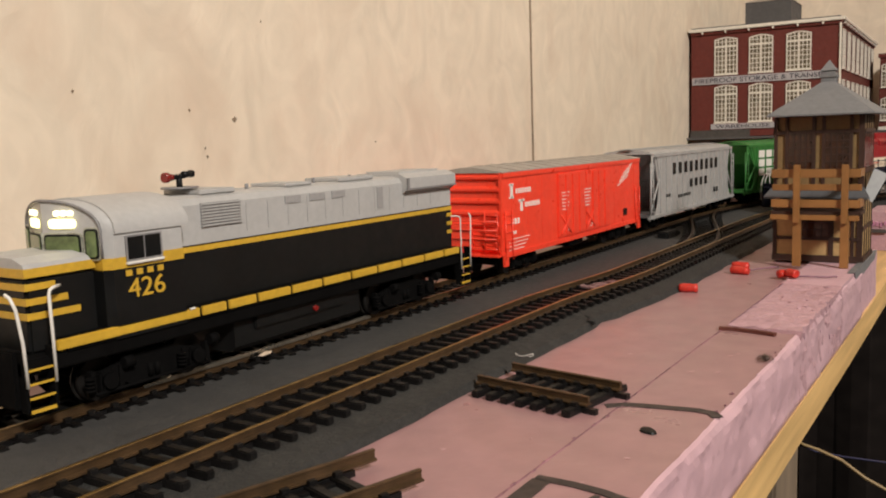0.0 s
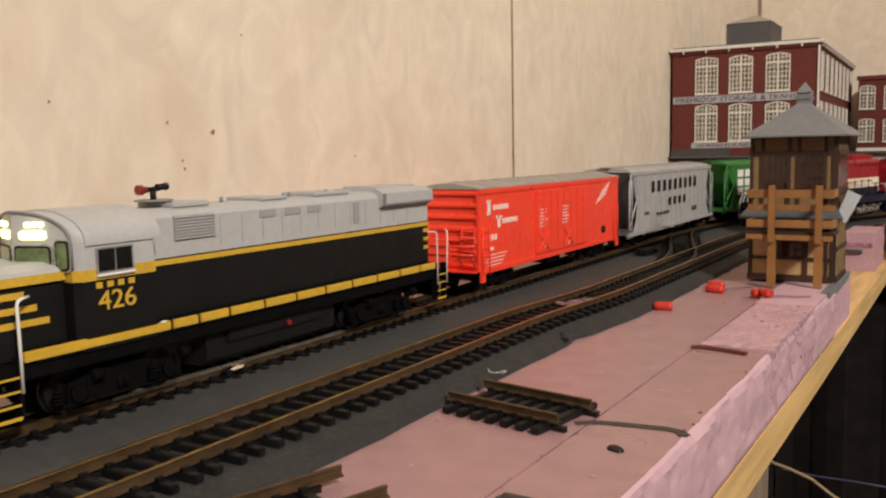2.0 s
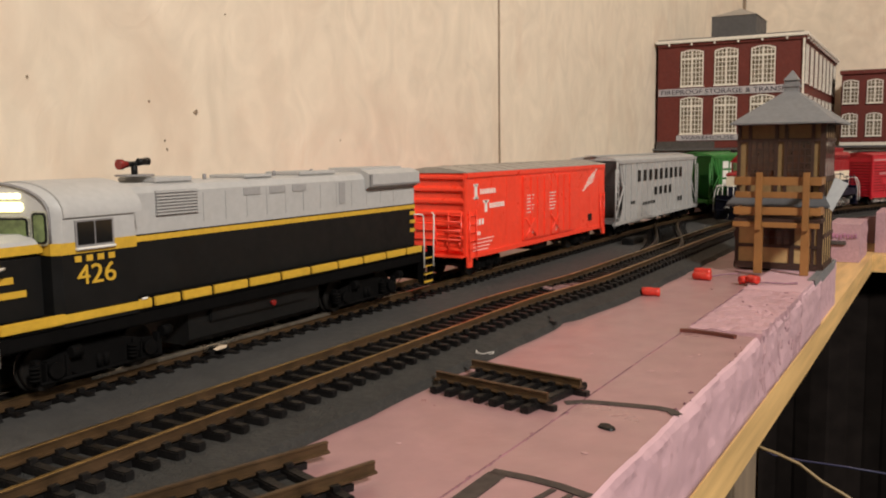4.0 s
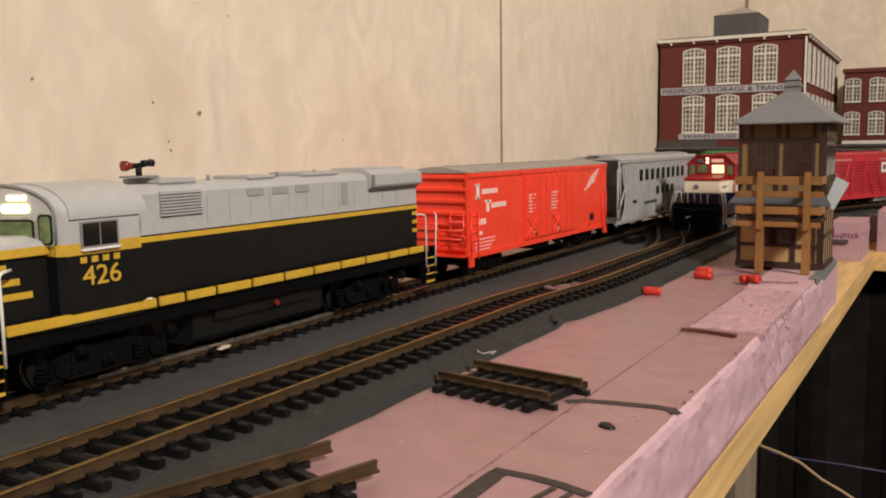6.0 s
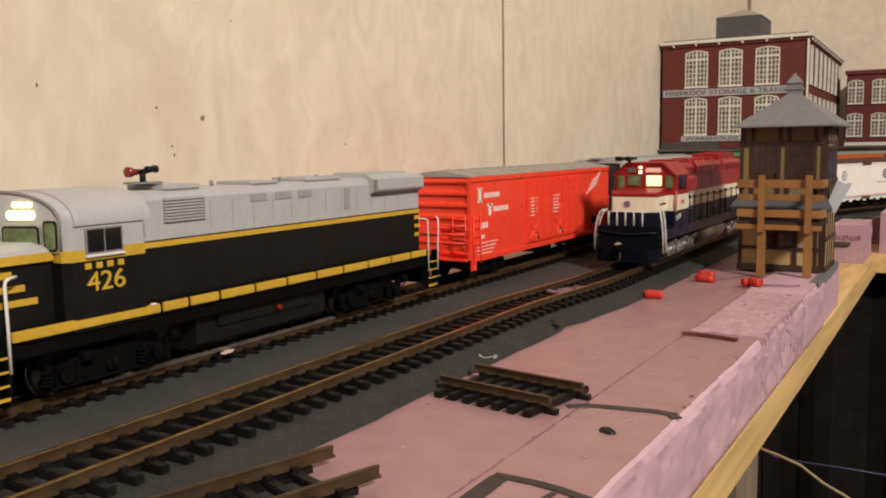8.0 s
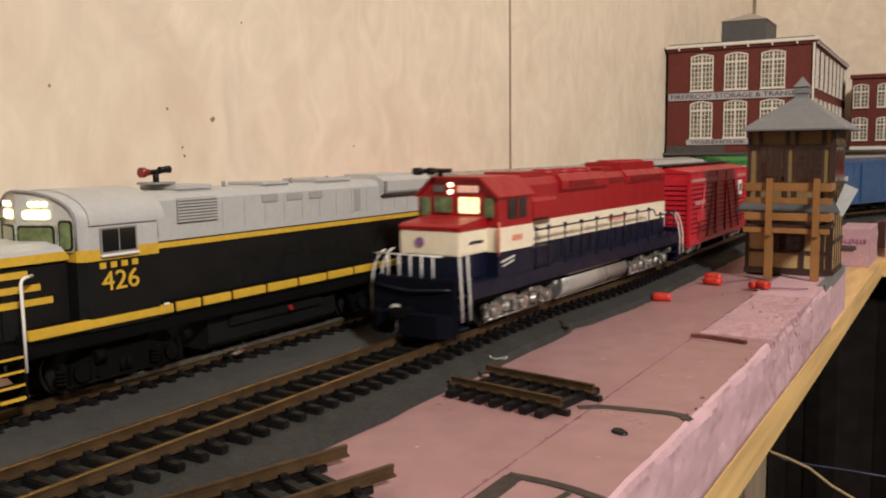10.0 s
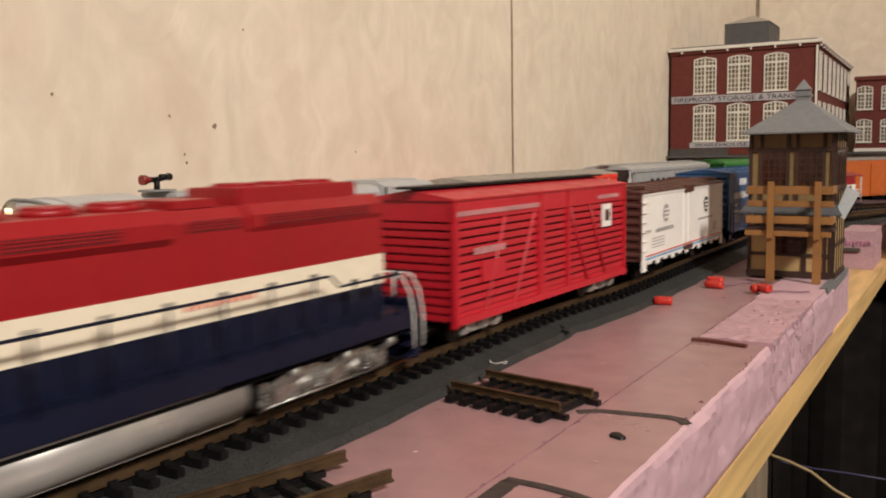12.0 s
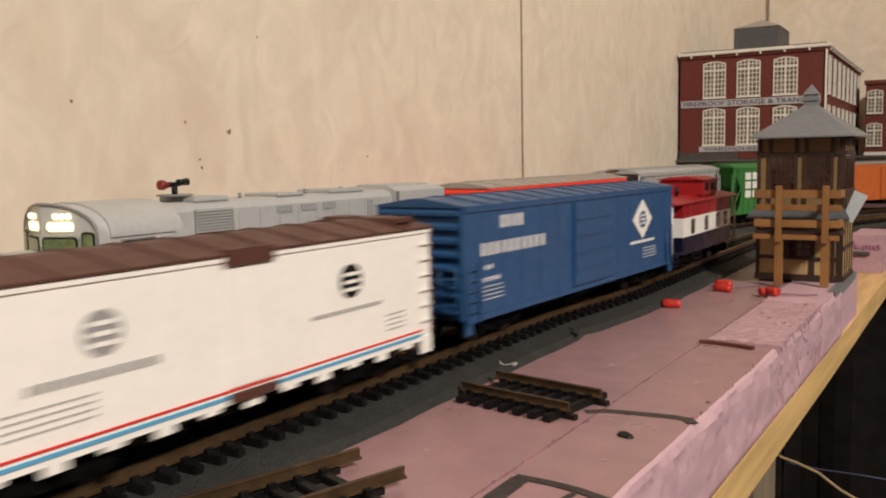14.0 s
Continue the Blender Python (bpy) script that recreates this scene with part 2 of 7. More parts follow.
def build_room():
    def slab(name, lo, hi, material, label):
        bm = bmesh.new()
        box(bm, lo[0], hi[0], lo[1], hi[1], lo[2], hi[2])
        return tagged(link(name, bm, material), label, "wall" if "wall" in name else name, kind="structure")
    slab("wall_west", (WALL_X - 0.08, -3.6, -1.0), (WALL_X, END_Y + 0.08, 1.5), M_WALL, "cream mottled wall panel with faint stains")
    slab("wall_north", (WALL_X, END_Y, -1.0), (3.6, END_Y + 0.08, 1.5), M_WALL, "cream mottled end wall behind the buildings")
    slab("wall_south", (WALL_X, -3.68, -1.0), (3.6, -3.6, 1.5), M_ROOM, "plain painted wall closing the room")
    slab("wall_east", (3.6, -3.68, -1.0), (3.68, END_Y + 0.08, 1.5), M_ROOM, "plain painted wall closing the room")
    slab("ceiling", (WALL_X - 0.08, -3.68, 1.5), (3.68, END_Y + 0.08, 1.56), M_ROOM, "plain painted ceiling of the room")
    slab("floor", (WALL_X - 0.08, -3.68, -1.04), (3.68, END_Y + 0.08, -1.0), M_DARKROOM, "dark floor far below the layout")
    bm = bmesh.new()
    prof = [(-0.0009 + 0.0004 * math.sin(7.1 * k), 0.02 + 0.012 * k) for k in range(60)]
    for (a, z0), (b, z1) in zip(prof, prof[1:]):
        vs = [bm.verts.new((WALL_X + 0.0004, 0.213 + q, z)) for q, z in ((a, z0), (a + 0.0018, z0), (b + 0.0018, z1), (b, z1))]
        bm.faces.new(vs)
    box(bm, WALL_X, WALL_X + 0.0003, 0.2118, 0.2142, 0.02, 1.45)
    tagged(link("trim", bm, M_SEAM), "thin brown vertical joint between two wall panels", "trim", kind="structure")
    # brown strip laid into the room corner as painted shade
    bm = bmesh.new()
    box(bm, WALL_X, WALL_X + 0.004, END_Y - 0.004, END_Y, 0.0, 1.45)
    tagged(link("trim", bm, M_SEAM), "thin brown strip painted as shade in the room corner", "trim", kind="structure")
    # specks and chips on the wall
    rng = random.Random(5)
    spots = [(-0.0695, 0.0752, 0.0011), (-0.1463, 0.0854, 0.0006), (-0.087, 0.0635, 0.0005), (-0.086, 0.060, 0.0006), (-0.094, 0.079, 0.0005), (0.03, 0.0637, 0.0004), (-0.05, 0.118, 0.0004)]
    for y, z, r in spots:
        bm = bmesh.new()
        n = 9
        ring = [bm.verts.new((WALL_X + 0.0004, y + r * rng.uniform(0.5, 1.3) * math.cos(k * math.tau / n), z + r * rng.uniform(0.5, 1.3) * math.sin(k * math.tau / n))) for k in range(n)]
        back = [bm.verts.new((WALL_X, v.co.y, v.co.z)) for v in ring]
        bm.faces.new(ring)
        for k in range(n):
            bm.faces.new((ring[k], back[k], back[(k + 1) % n], ring[(k + 1) % n]))
        tagged(link("wall_chip", bm, M_SEAM), "small dark chip in the cream wall surface", "chip", "chips in the wall")


build_room()


# ---- the table, its foam and roadbed ----
def wobble_sheet(bm, x0, x1, y0, y1, top, bottom, step, amp, seed):
    """A slab whose top and right flank are uneven."""
    nx, ny = max(2, int((x1 - x0) / step)), max(2, int((y1 - y0) / step))
    grid = []
    for j in range(ny + 1):
        row = []
        for i in range(nx + 1):
            x, y = x0 + (x1 - x0) * i / nx, y0 + (y1 - y0) * j / ny
            h = amp * noise.noise(Vector((x * 260 + seed, y * 260, 0))) + 0.5 * amp * noise.noise(Vector((x * 700, y * 700 + seed, 3)))
            edge = (2.2 * amp * noise.noise(Vector((y * 160, seed, 0)))) if i == nx else 0.0
            row.append(bm.verts.new((x + edge, y, top + h)))
        grid.append(row)
    for j in range(ny):
        for i in range(nx):
            bm.faces.new((grid[j][i], grid[j][i + 1], grid[j + 1][i + 1], grid[j + 1][i]))
    rim = grid[0] + [r[-1] for r in grid[1:]] + grid[-1][-2::-1] + [r[0] for r in grid[-2:0:-1]]
    tops = [v.co.z for v in rim]
    levels = 10
    for q in range(1, levels + 1):
        low = []
        for v, z in zip(rim, tops):
            zz = z + (bottom - z) * q / levels
            push = 0.0
            if v.co.x > x1 - 0.004 and q < levels:
                push = amp * (1.6 * noise.noise(Vector((v.co.y * 230, zz * 230, seed))) + 1.5 * min(0.0, noise.noise(Vector((v.co.y * 620, zz * 620, seed + 5)))))
            low.append(bm.verts.new(((x1 if v.co.x > x1 - 0.004 else v.co.x) + push, v.co.y, zz)))
        for k in range(len(rim)):
            j = (k + 1) % len(rim)
            bm.faces.new((rim[k], low[k], low[j], rim[j]))
        rim = low
    bm.faces.new(rim[::-1])


def build_table():
    bm = bmesh.new()
    prism(bm, [(WALL_X, -0.8), (0.0950, -0.8), (0.0946, 0.1), (0.0932, 0.46), (1.0, 0.47), (1.0, END_Y), (WALL_X, END_Y)], -0.0475, -0.0331, "z")
    table = tagged(link("layout_table", bm, M_WOOD), "pale pine board edge under the pink foam", "table")
    bm = bmesh.new()
    box(bm, 0.056, 0.0905, -0.042, -0.003, -1.0, -0.0476, 0.001)
    link("leg", bm, mat("weathered_grey_wood", (0.17, 0.125, 0.085), 0.7, vary=0.2, scale=120, stretch=(1, 1, 0.1)), table, "weathered grey-brown wooden leg")
    bm = bmesh.new()
    disc(bm, (0.1130, 0.4655, -0.0400), 0.0042, 0.0060, "y", 18)
    disc(bm, (0.1130, 0.4615, -0.0400), 0.0028, 0.0040, "y", 14)
    link("knob", bm, M_BLACK, table, "round black knob")
    # base foam under everything
    bm = bmesh.new()
    prism(bm, [(WALL_X, -0.8), (0.0675, -0.8), (0.0675, 0.47), (0.06, 0.55), (1.0, 0.55), (1.0, END_Y), (WALL_X, END_Y)], -0.033, -0.0082, "z")
    tagged(link("foam_board", bm, M_FOAM), "smooth pink insulation foam board on the table", "foam board")
    bm = bmesh.new()
    n = 420
    prev = None
    for k in range(n + 1):
        y = -0.8 + (0.135 + 0.8) * k / n
        w = 0.0009 * noise.noise(Vector((y * 45, 1, 0))) + 0.0004 * noise.noise(Vector((y * 210, 1, 0)))

        def flank(x, z):
            return (x + 0.0010 * noise.noise(Vector((y * 40, z * 90, 5))) + 0.0006 * noise.noise(Vector((y * 190, z * 260, 2))) + 0.0010 * min(0.0, noise.noise(Vector((y * 420, z * 480, 7))) + 0.15), y, z)
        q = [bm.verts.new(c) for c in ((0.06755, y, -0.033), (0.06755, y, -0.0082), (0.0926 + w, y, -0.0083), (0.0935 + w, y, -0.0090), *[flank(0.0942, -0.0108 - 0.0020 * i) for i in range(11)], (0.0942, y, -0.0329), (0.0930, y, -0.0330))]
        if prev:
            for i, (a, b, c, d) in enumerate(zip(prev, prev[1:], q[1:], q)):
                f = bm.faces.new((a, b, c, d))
                # lip and flank take the lightened pink, the top keeps the darker one
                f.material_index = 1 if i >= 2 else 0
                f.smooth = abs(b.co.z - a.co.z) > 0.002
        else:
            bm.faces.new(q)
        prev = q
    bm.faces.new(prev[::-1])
    tagged(link("foam_strip", bm, [M_FOAM, M_FOAM_SIDE]), "pink foam strip with a worn rounded lip, its flank coloured as better lit", "foam board")
    bm = bmesh.new()
    wobble_sheet(bm, 0.0690, 0.0940, -0.022, 0.0745, -0.0069, -0.0350, 0.0012, 0.0006, 3)
    tagged(link("carved_foam", bm, M_FOAM_ROUGH), "rough carved pink foam block in front of the tower", "foam block")
    bm = bmesh.new()
    wobble_sheet(bm, 0.0680, 0.0932, 0.0750, 0.205, -0.0071, -0.0333, 0.0030, 0.0002, 6)
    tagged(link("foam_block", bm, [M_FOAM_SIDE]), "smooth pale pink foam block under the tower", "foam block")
    # crevices and gouges in the carved block
    rng = random.Random(31)
    for k in range(16):
        bm = bmesh.new()
        long = rng.uniform(0.0004, 0.0015)
        bmesh.ops.create_icosphere(bm, subdivisions=1, radius=1.0, matrix=Matrix.Diagonal((long, rng.uniform(0.0002, 0.0004), 0.0002, 1)))
        side = k % 2
        ob = tagged(link("foam_gouge", bm, M_GOUGE), "small mauve gouge in the carved foam", "gouge", "gouges in the carved foam")
        y = rng.uniform(-0.018, 0.070)
        ob.matrix_basis = pose(0.0942, y, rng.uniform(-0.026, -0.009), 0, 90, rng.uniform(0, 40)) if side else pose(rng.uniform(0.071, 0.0925), y, -0.0066, 0, 0, rng.uniform(-60, 60))
    bm = bmesh.new()
    prev = None
    for k in range(40):
        y = -0.020 + 0.095 * k / 39
        x = 0.0688 + 0.0006 * noise.noise(Vector((y * 260, 3, 1)))
        w = 0.0005 + 0.0004 * noise.noise(Vector((y * 420, 8, 1)))
        q = [bm.verts.new((x - w, y, -0.0079)), bm.verts.new((x + w, y, -0.0064))]
        if prev:
            bm.faces.new((prev[0], prev[1], q[1], q[0]))
        prev = q
    tagged(link("foam_crevice", bm, M_GOUGE), "dark mauve crevice between two foam boards", "crevice", kind="structure")
    bm = bmesh.new()
    wobble_sheet(bm, 0.0655, 0.0885, 0.40, 0.462, -0.0035, -0.0329, 0.0016, 0.0005, 8)
    ob = tagged(link("foam_block", bm, M_FOAM_ROUGH), "upright cut pink foam block at the table corner", "foam block")
    bm = bmesh.new()
    wobble_sheet(bm, 0.0935, 0.22, 0.476, 0.54, 0.001, -0.0329, 0.003, 0.0007, 11)
    tagged(link("foam_block", bm, M_FOAM_ROUGH), "cut pink foam block behind the table corner", "foam block")
    # roadbed: one dark sheet under both tracks with a broken edge
    bm = bmesh.new()
    ss = [-0.8 + 0.011 * k for k in range(190)]
    prev = None
    for s in ss:
        e = 0.0016 * noise.noise(Vector((s * 70, 2, 0))) + 0.0012 * noise.noise(Vector((s * 190, 4, 0))) + 0.004 * max(0, math.sin(s * 4 + 2.0)) * 0.4
        if -0.034 < s < -0.020:
            e -= 0.002
        prof = [(-0.072, -0.0081), (-0.068, -0.0046), (-0.0410, -0.0046), (-0.0402, -0.0031), (-0.0145, -0.0038), (-0.0135, -0.0046), (0.0155, -0.0046), (0.0225 + e, -0.0058), (0.0240 + e, -0.0081)]
        q = []
        for off, z in prof:
            x, y, a = along(s, off)
            q.append(bm.verts.new((x, y, z)))
        if prev:
            for i, (a, b, c, d) in enumerate(zip(prev, prev[1:], q[1:], q)):
                bm.faces.new((a, b, c, d)).material_index = 1 if i == 3 else 0
        prev = q
    tagged(link("roadbed", bm, [M_ROADBED, M_ROADTOP]), "dark grey textured roadbed under both railway tracks", "roadbed", kind="structure")


build_table()


# ---- tracks ----
def rail_profile():
    return [(-0.00125, -0.0025), (0.00125, -0.0025), (0.00125, -0.0021), (0.0004, -0.0018), (0.0004, -0.0007), (0.0006, -0.0005), (0.0006, -0.0001), (0.0004, 0.0), (-0.0004, 0.0), (-0.0006, -0.0001), (-0.0006, -0.0005), (-0.0004, -0.0007), (-0.0004, -0.0018), (-0.00125, -0.0021)]


def sweep_rail(bm, line):
    prof = rail_profile()
    prev = None
    for x, y, a in line:
        q = [bm.verts.new((x + p * math.cos(a), y - p * math.sin(a), z)) for p, z in prof]
        if prev:
            for i in range(len(prof)):
                j = (i + 1) % len(prof)
                bm.faces.new((prev[i], prev[j], q[j], q[i])).material_index = 1 if i in (6, 7, 8) else 0
        else:
            bm.faces.new(q)
        prev = q
    bm.faces.new(prev[::-1])


def tie_mesh():
    bm = bmesh.new()
    box(bm, -0.0150, 0.0150, -0.00130, 0.00130, -0.0046, -0.0026, 0.0003)
    for sx in (-1, 1):
        box(bm, sx * 0.00825 - 0.0009, sx * 0.00825 + 0.0009, 0.0013, 0.0053, -0.0046, -0.0031)
    for sx in (-1, 1):
        for off in (0.0021, -0.0021):
            c = sx * 0.00825 + off
            box(bm, c - 0.0006, c + 0.0006, -0.0009, 0.0009, -0.0026, -0.0016, 0)
    me = bpy.data.meshes.new("tie")
    bm.to_mesh(me)
    bm.free()
    me.materials.append(M_TIE)
    return me


TIE = tie_mesh()


def build_track(label, off, s0, s1, material, pitch=0.0065, jitter=3):
    track = empty("railway_track", None, label, "railway track")
    for side in (-0.00825, 0.00825):
        bm = bmesh.new()
        n = int((s1 - s0) / 0.01)
        sweep_rail(bm, [along(s0 + (s1 - s0) * k / n, off + side) for k in range(n + 1)])
        part("rail", bm, [material, M_RAILTOP], track)
    rng = random.Random(jitter)
    for k in range(int((s1 - s0) / pitch)):
        x, y, a = along(s0 + pitch * (k + 0.5), off)
        t = new("tie", TIE)
        t.parent = track
        t.matrix_basis = pose(x, y + rng.uniform(-0.0003, 0.0003), 0, 0, 0, -math.degrees(a) + rng.uniform(-1.2, 1.2))
    return track


build_track("brass-railed model track on black plastic ties", 0.0, -0.62, 1.2, M_RAIL)
build_track("brass-railed model track along the wall under the parked train", REAR, -0.62, 1.35, M_RAIL, jitter=9)

# ---- rolling stock ----
M_SILVER = mat("silver_truck", (0.40, 0.38, 0.355), 0.24, metal=0.85, vary=0.2, scale=500, bump=0.4, bump_scale=900)
M_TANK = mat("grey_tank", (0.40, 0.37, 0.34), 0.32, metal=0.35, vary=0.08, scale=300)
M_CRIMSON = mat("crimson_paint", (0.29, 0.009, 0.013), 0.4, spec=0.35, vary=0.06, scale=400)
M_CHERRY = mat("cherry_red_car", (0.47, 0.013, 0.025), 0.42, vary=0.08, scale=400)
# cherry red made paler: highlight on the stock car braces, put into the colour
M_BRACE_LIT = mat("brace_highlight_red", (0.60, 0.075, 0.085), 0.4, vary=0.15, scale=500)
M_PINKPRINT = mat("pale_pink_print", (0.52, 0.24, 0.24), 0.5, vary=0.15, scale=600)
M_CREAM = mat("cream_paint", (0.78, 0.68, 0.52), 0.45, vary=0.05, scale=400)
# darker copy of the navy: shade on the engine's front, put into the colour
M_PILOT = mat("shaded_pilot_navy", (0.0028, 0.003, 0.0065), 0.75, vary=0.2, spec=0.08)
M_FADERED = mat("faded_red_print", (0.62, 0.16, 0.10), 0.5, vary=0)
M_CABDIM = mat("dim_cab_window", (0.10, 0.13, 0.06), 0.15, vary=0.4, scale=300, emit=0.05)
M_GRILLE = mat("dark_red_grille", (0.13, 0.007, 0.010), 0.6, vary=0.2)
M_NAVY = mat("navy_paint", (0.0045, 0.0065, 0.021), 0.42, spec=0.3, vary=0.12, scale=400)
M_BLUE = mat("blue_boxcar_paint", (0.017, 0.070, 0.175), 0.42, vary=0.08, scale=400)
M_CARWHITE = mat("white_car_paint", (0.88, 0.83, 0.76), 0.42, vary=0.03, scale=400)
M_BROWN = mat("brown_roof_paint", (0.085, 0.03, 0.022), 0.55, vary=0.15, scale=300)
M_ORANGE = mat("orange_car_paint", (0.50, 0.11, 0.02), 0.5, vary=0.1, scale=300)
M_SKYBLUE = mat("light_blue_stripe", (0.10, 0.34, 0.55), 0.5, vary=0)
M_REDSTRIPE = mat("red_stripe", (0.65, 0.03, 0.02), 0.5, vary=0)
M_GREYPRINT = mat("grey_print", (0.30, 0.28, 0.27), 0.6, vary=0)
M_WHEEL = mat("dark_wheel", (0.015, 0.013, 0.012), 0.45, metal=0.5, vary=0.2, scale=500)
M_DARKFRAME = mat("black_underframe", (0.0038, 0.0035, 0.0035), 0.85, spec=0.05, vary=0.2, scale=500)


def arch(half, eave, peak, n=10, base=None):
    """Profile of a body with a rounded roof: up the side, over, and down."""
    pts = [(half, base), (half, eave)]
    for k in range(1, n):
        a = math.pi * k / n
        pts.append((half * math.cos(a), eave + (peak - eave) * math.sin(a) ** 0.9))
    return pts + [(-half, eave), (-half, base)]


def truck(parent, y, axles, spread, frame_mat, big=False):
    """A bogie with side frames, springs, journal boxes, bolster and wheelsets."""
    t = empty("truck")
    t.parent = parent
    t.location = (0, y, 0)
    r = 0.0058 if big else 0.0048
    ys = [(-spread / 2 + spread * k / (axles - 1)) for k in range(axles)]
    for side in (-1, 1):
        bm = bmesh.new()
        x0, x1 = sorted((side * 0.0108, side * 0.0134))
        top = 0.0105 if big else 0.0088
        for a, b in zip(ys, ys[1:]):
            m = (a + b) / 2
            w = (b - a) / 2
            prism(bm, [(m - w, 0.0066), (m - w * 0.5, 0.0030), (m + w * 0.5, 0.0030), (m + w, 0.0066), (m + w, 0.0082), (m + w * 0.45, top), (m - w * 0.45, top), (m - w, 0.0082)], x0 + 0.0004, x1 - 0.0004, "x")
            for o in (-0.0011, 0.0011):
                disc(bm, (side * 0.0133, m + o, 0.0055), 0.0008, 0.0034, "z", 8)
        for a in ys:
            box(bm, x0, x1 + (0.0006 if side > 0 else 0), a - 0.0022, a + 0.0022, 0.0028, 0.0082, 0.0005)
            disc(bm, (side * 0.0138, a, 0.0052), 0.0013, 0.0016, "x", 10)
        if big:
            rod(bm, [(side * 0.0138, ys[0] - 0.004, 0.0030), (side * 0.0138, ys[-1] + 0.004, 0.0030)], 0.00045, 6)
            for a in ys:
                disc(bm, (side * 0.0146, a, 0.0058), 0.0021, 0.0012, "x", 12)
                disc(bm, (side * 0.0142, a + 0.0058, 0.0094), 0.0016, 0.0030, "y", 10)
                for k in range(4):
                    disc(bm, (side * 0.0144, a - 0.0058, 0.0046 + 0.0010 * k), 0.0013, 0.0005, "z", 10)
                for o in (-0.0042, 0.0042):
                    box(bm, min(side * 0.0116, side * 0.0136), max(side * 0.0116, side * 0.0136), a + o - 0.0007, a + o + 0.0007, 0.0024, 0.0090)
        part("side_frame", bm, frame_mat, t)
    bm = bmesh.new()
    box(bm, -0.0110, 0.0110, -0.0026, 0.0026, 0.0058, 0.0098, 0.0004)
    box(bm, -0.004, 0.004, ys[0], ys[-1], 0.0062, 0.0090)
    part("bolster", bm, M_DARKFRAME, t)
    for a in ys:
        bm = bmesh.new()
        rod(bm, [(-0.0118, a, r), (0.0118, a, r)], 0.0011, 8)
        for side in (-1, 1):
            disc(bm, (side * 0.0083, a, r), r, 0.0022, "x", 20)
            disc(bm, (side * 0.0070, a, r), r + 0.0006, 0.0005, "x", 20)
        part("wheelset", bm, M_WHEEL, t)
    return t


def coupler(parent, y, way):
    bm = bmesh.new()
    box(bm, -0.0012, 0.0012, min(y, y + way * 0.007), max(y, y + way * 0.007), 0.0085, 0.0105, 0.0003)
    box(bm, -0.0026, 0.0018, min(y + way * 0.0055, y + way * 0.0095), max(y + way * 0.0055, y + way * 0.0095), 0.0078, 0.0112, 0.0005)
    part("coupler", bm, M_DARKFRAME, parent)
    bm = bmesh.new()
    rod(bm, [(-0.0012, y + way * 0.007, 0.0085), (-0.0014, y + way * 0.0068, 0.004), (-0.0034, y + way * 0.0062, 0.0015), (-0.0058, y + way * 0.0050, 0.0018)], 0.0003, 6)
    part("air_hose", bm, M_SILVER, parent)


def ladder(parent, x, y, z0, z1, wide, rungs, material, along_y=True, name="ladder"):
    bm = bmesh.new()
    for o in (-wide / 2, wide / 2):
        a = (x, y + o) if along_y else (x + o, y)
        rod(bm, [(a[0], a[1], z0), (a[0], a[1], z1)], 0.00035, 5)
    for k in range(rungs):
        z = z0 + (z1 - z0) * (k + 0.4) / rungs
        a, b = ((x, y - wide / 2, z), (x, y + wide / 2, z)) if along_y else ((x - wide / 2, y, z), (x + wide / 2, y, z))
        rod(bm, [a, b], 0.0003, 5)
    return part(name, bm, material, parent)


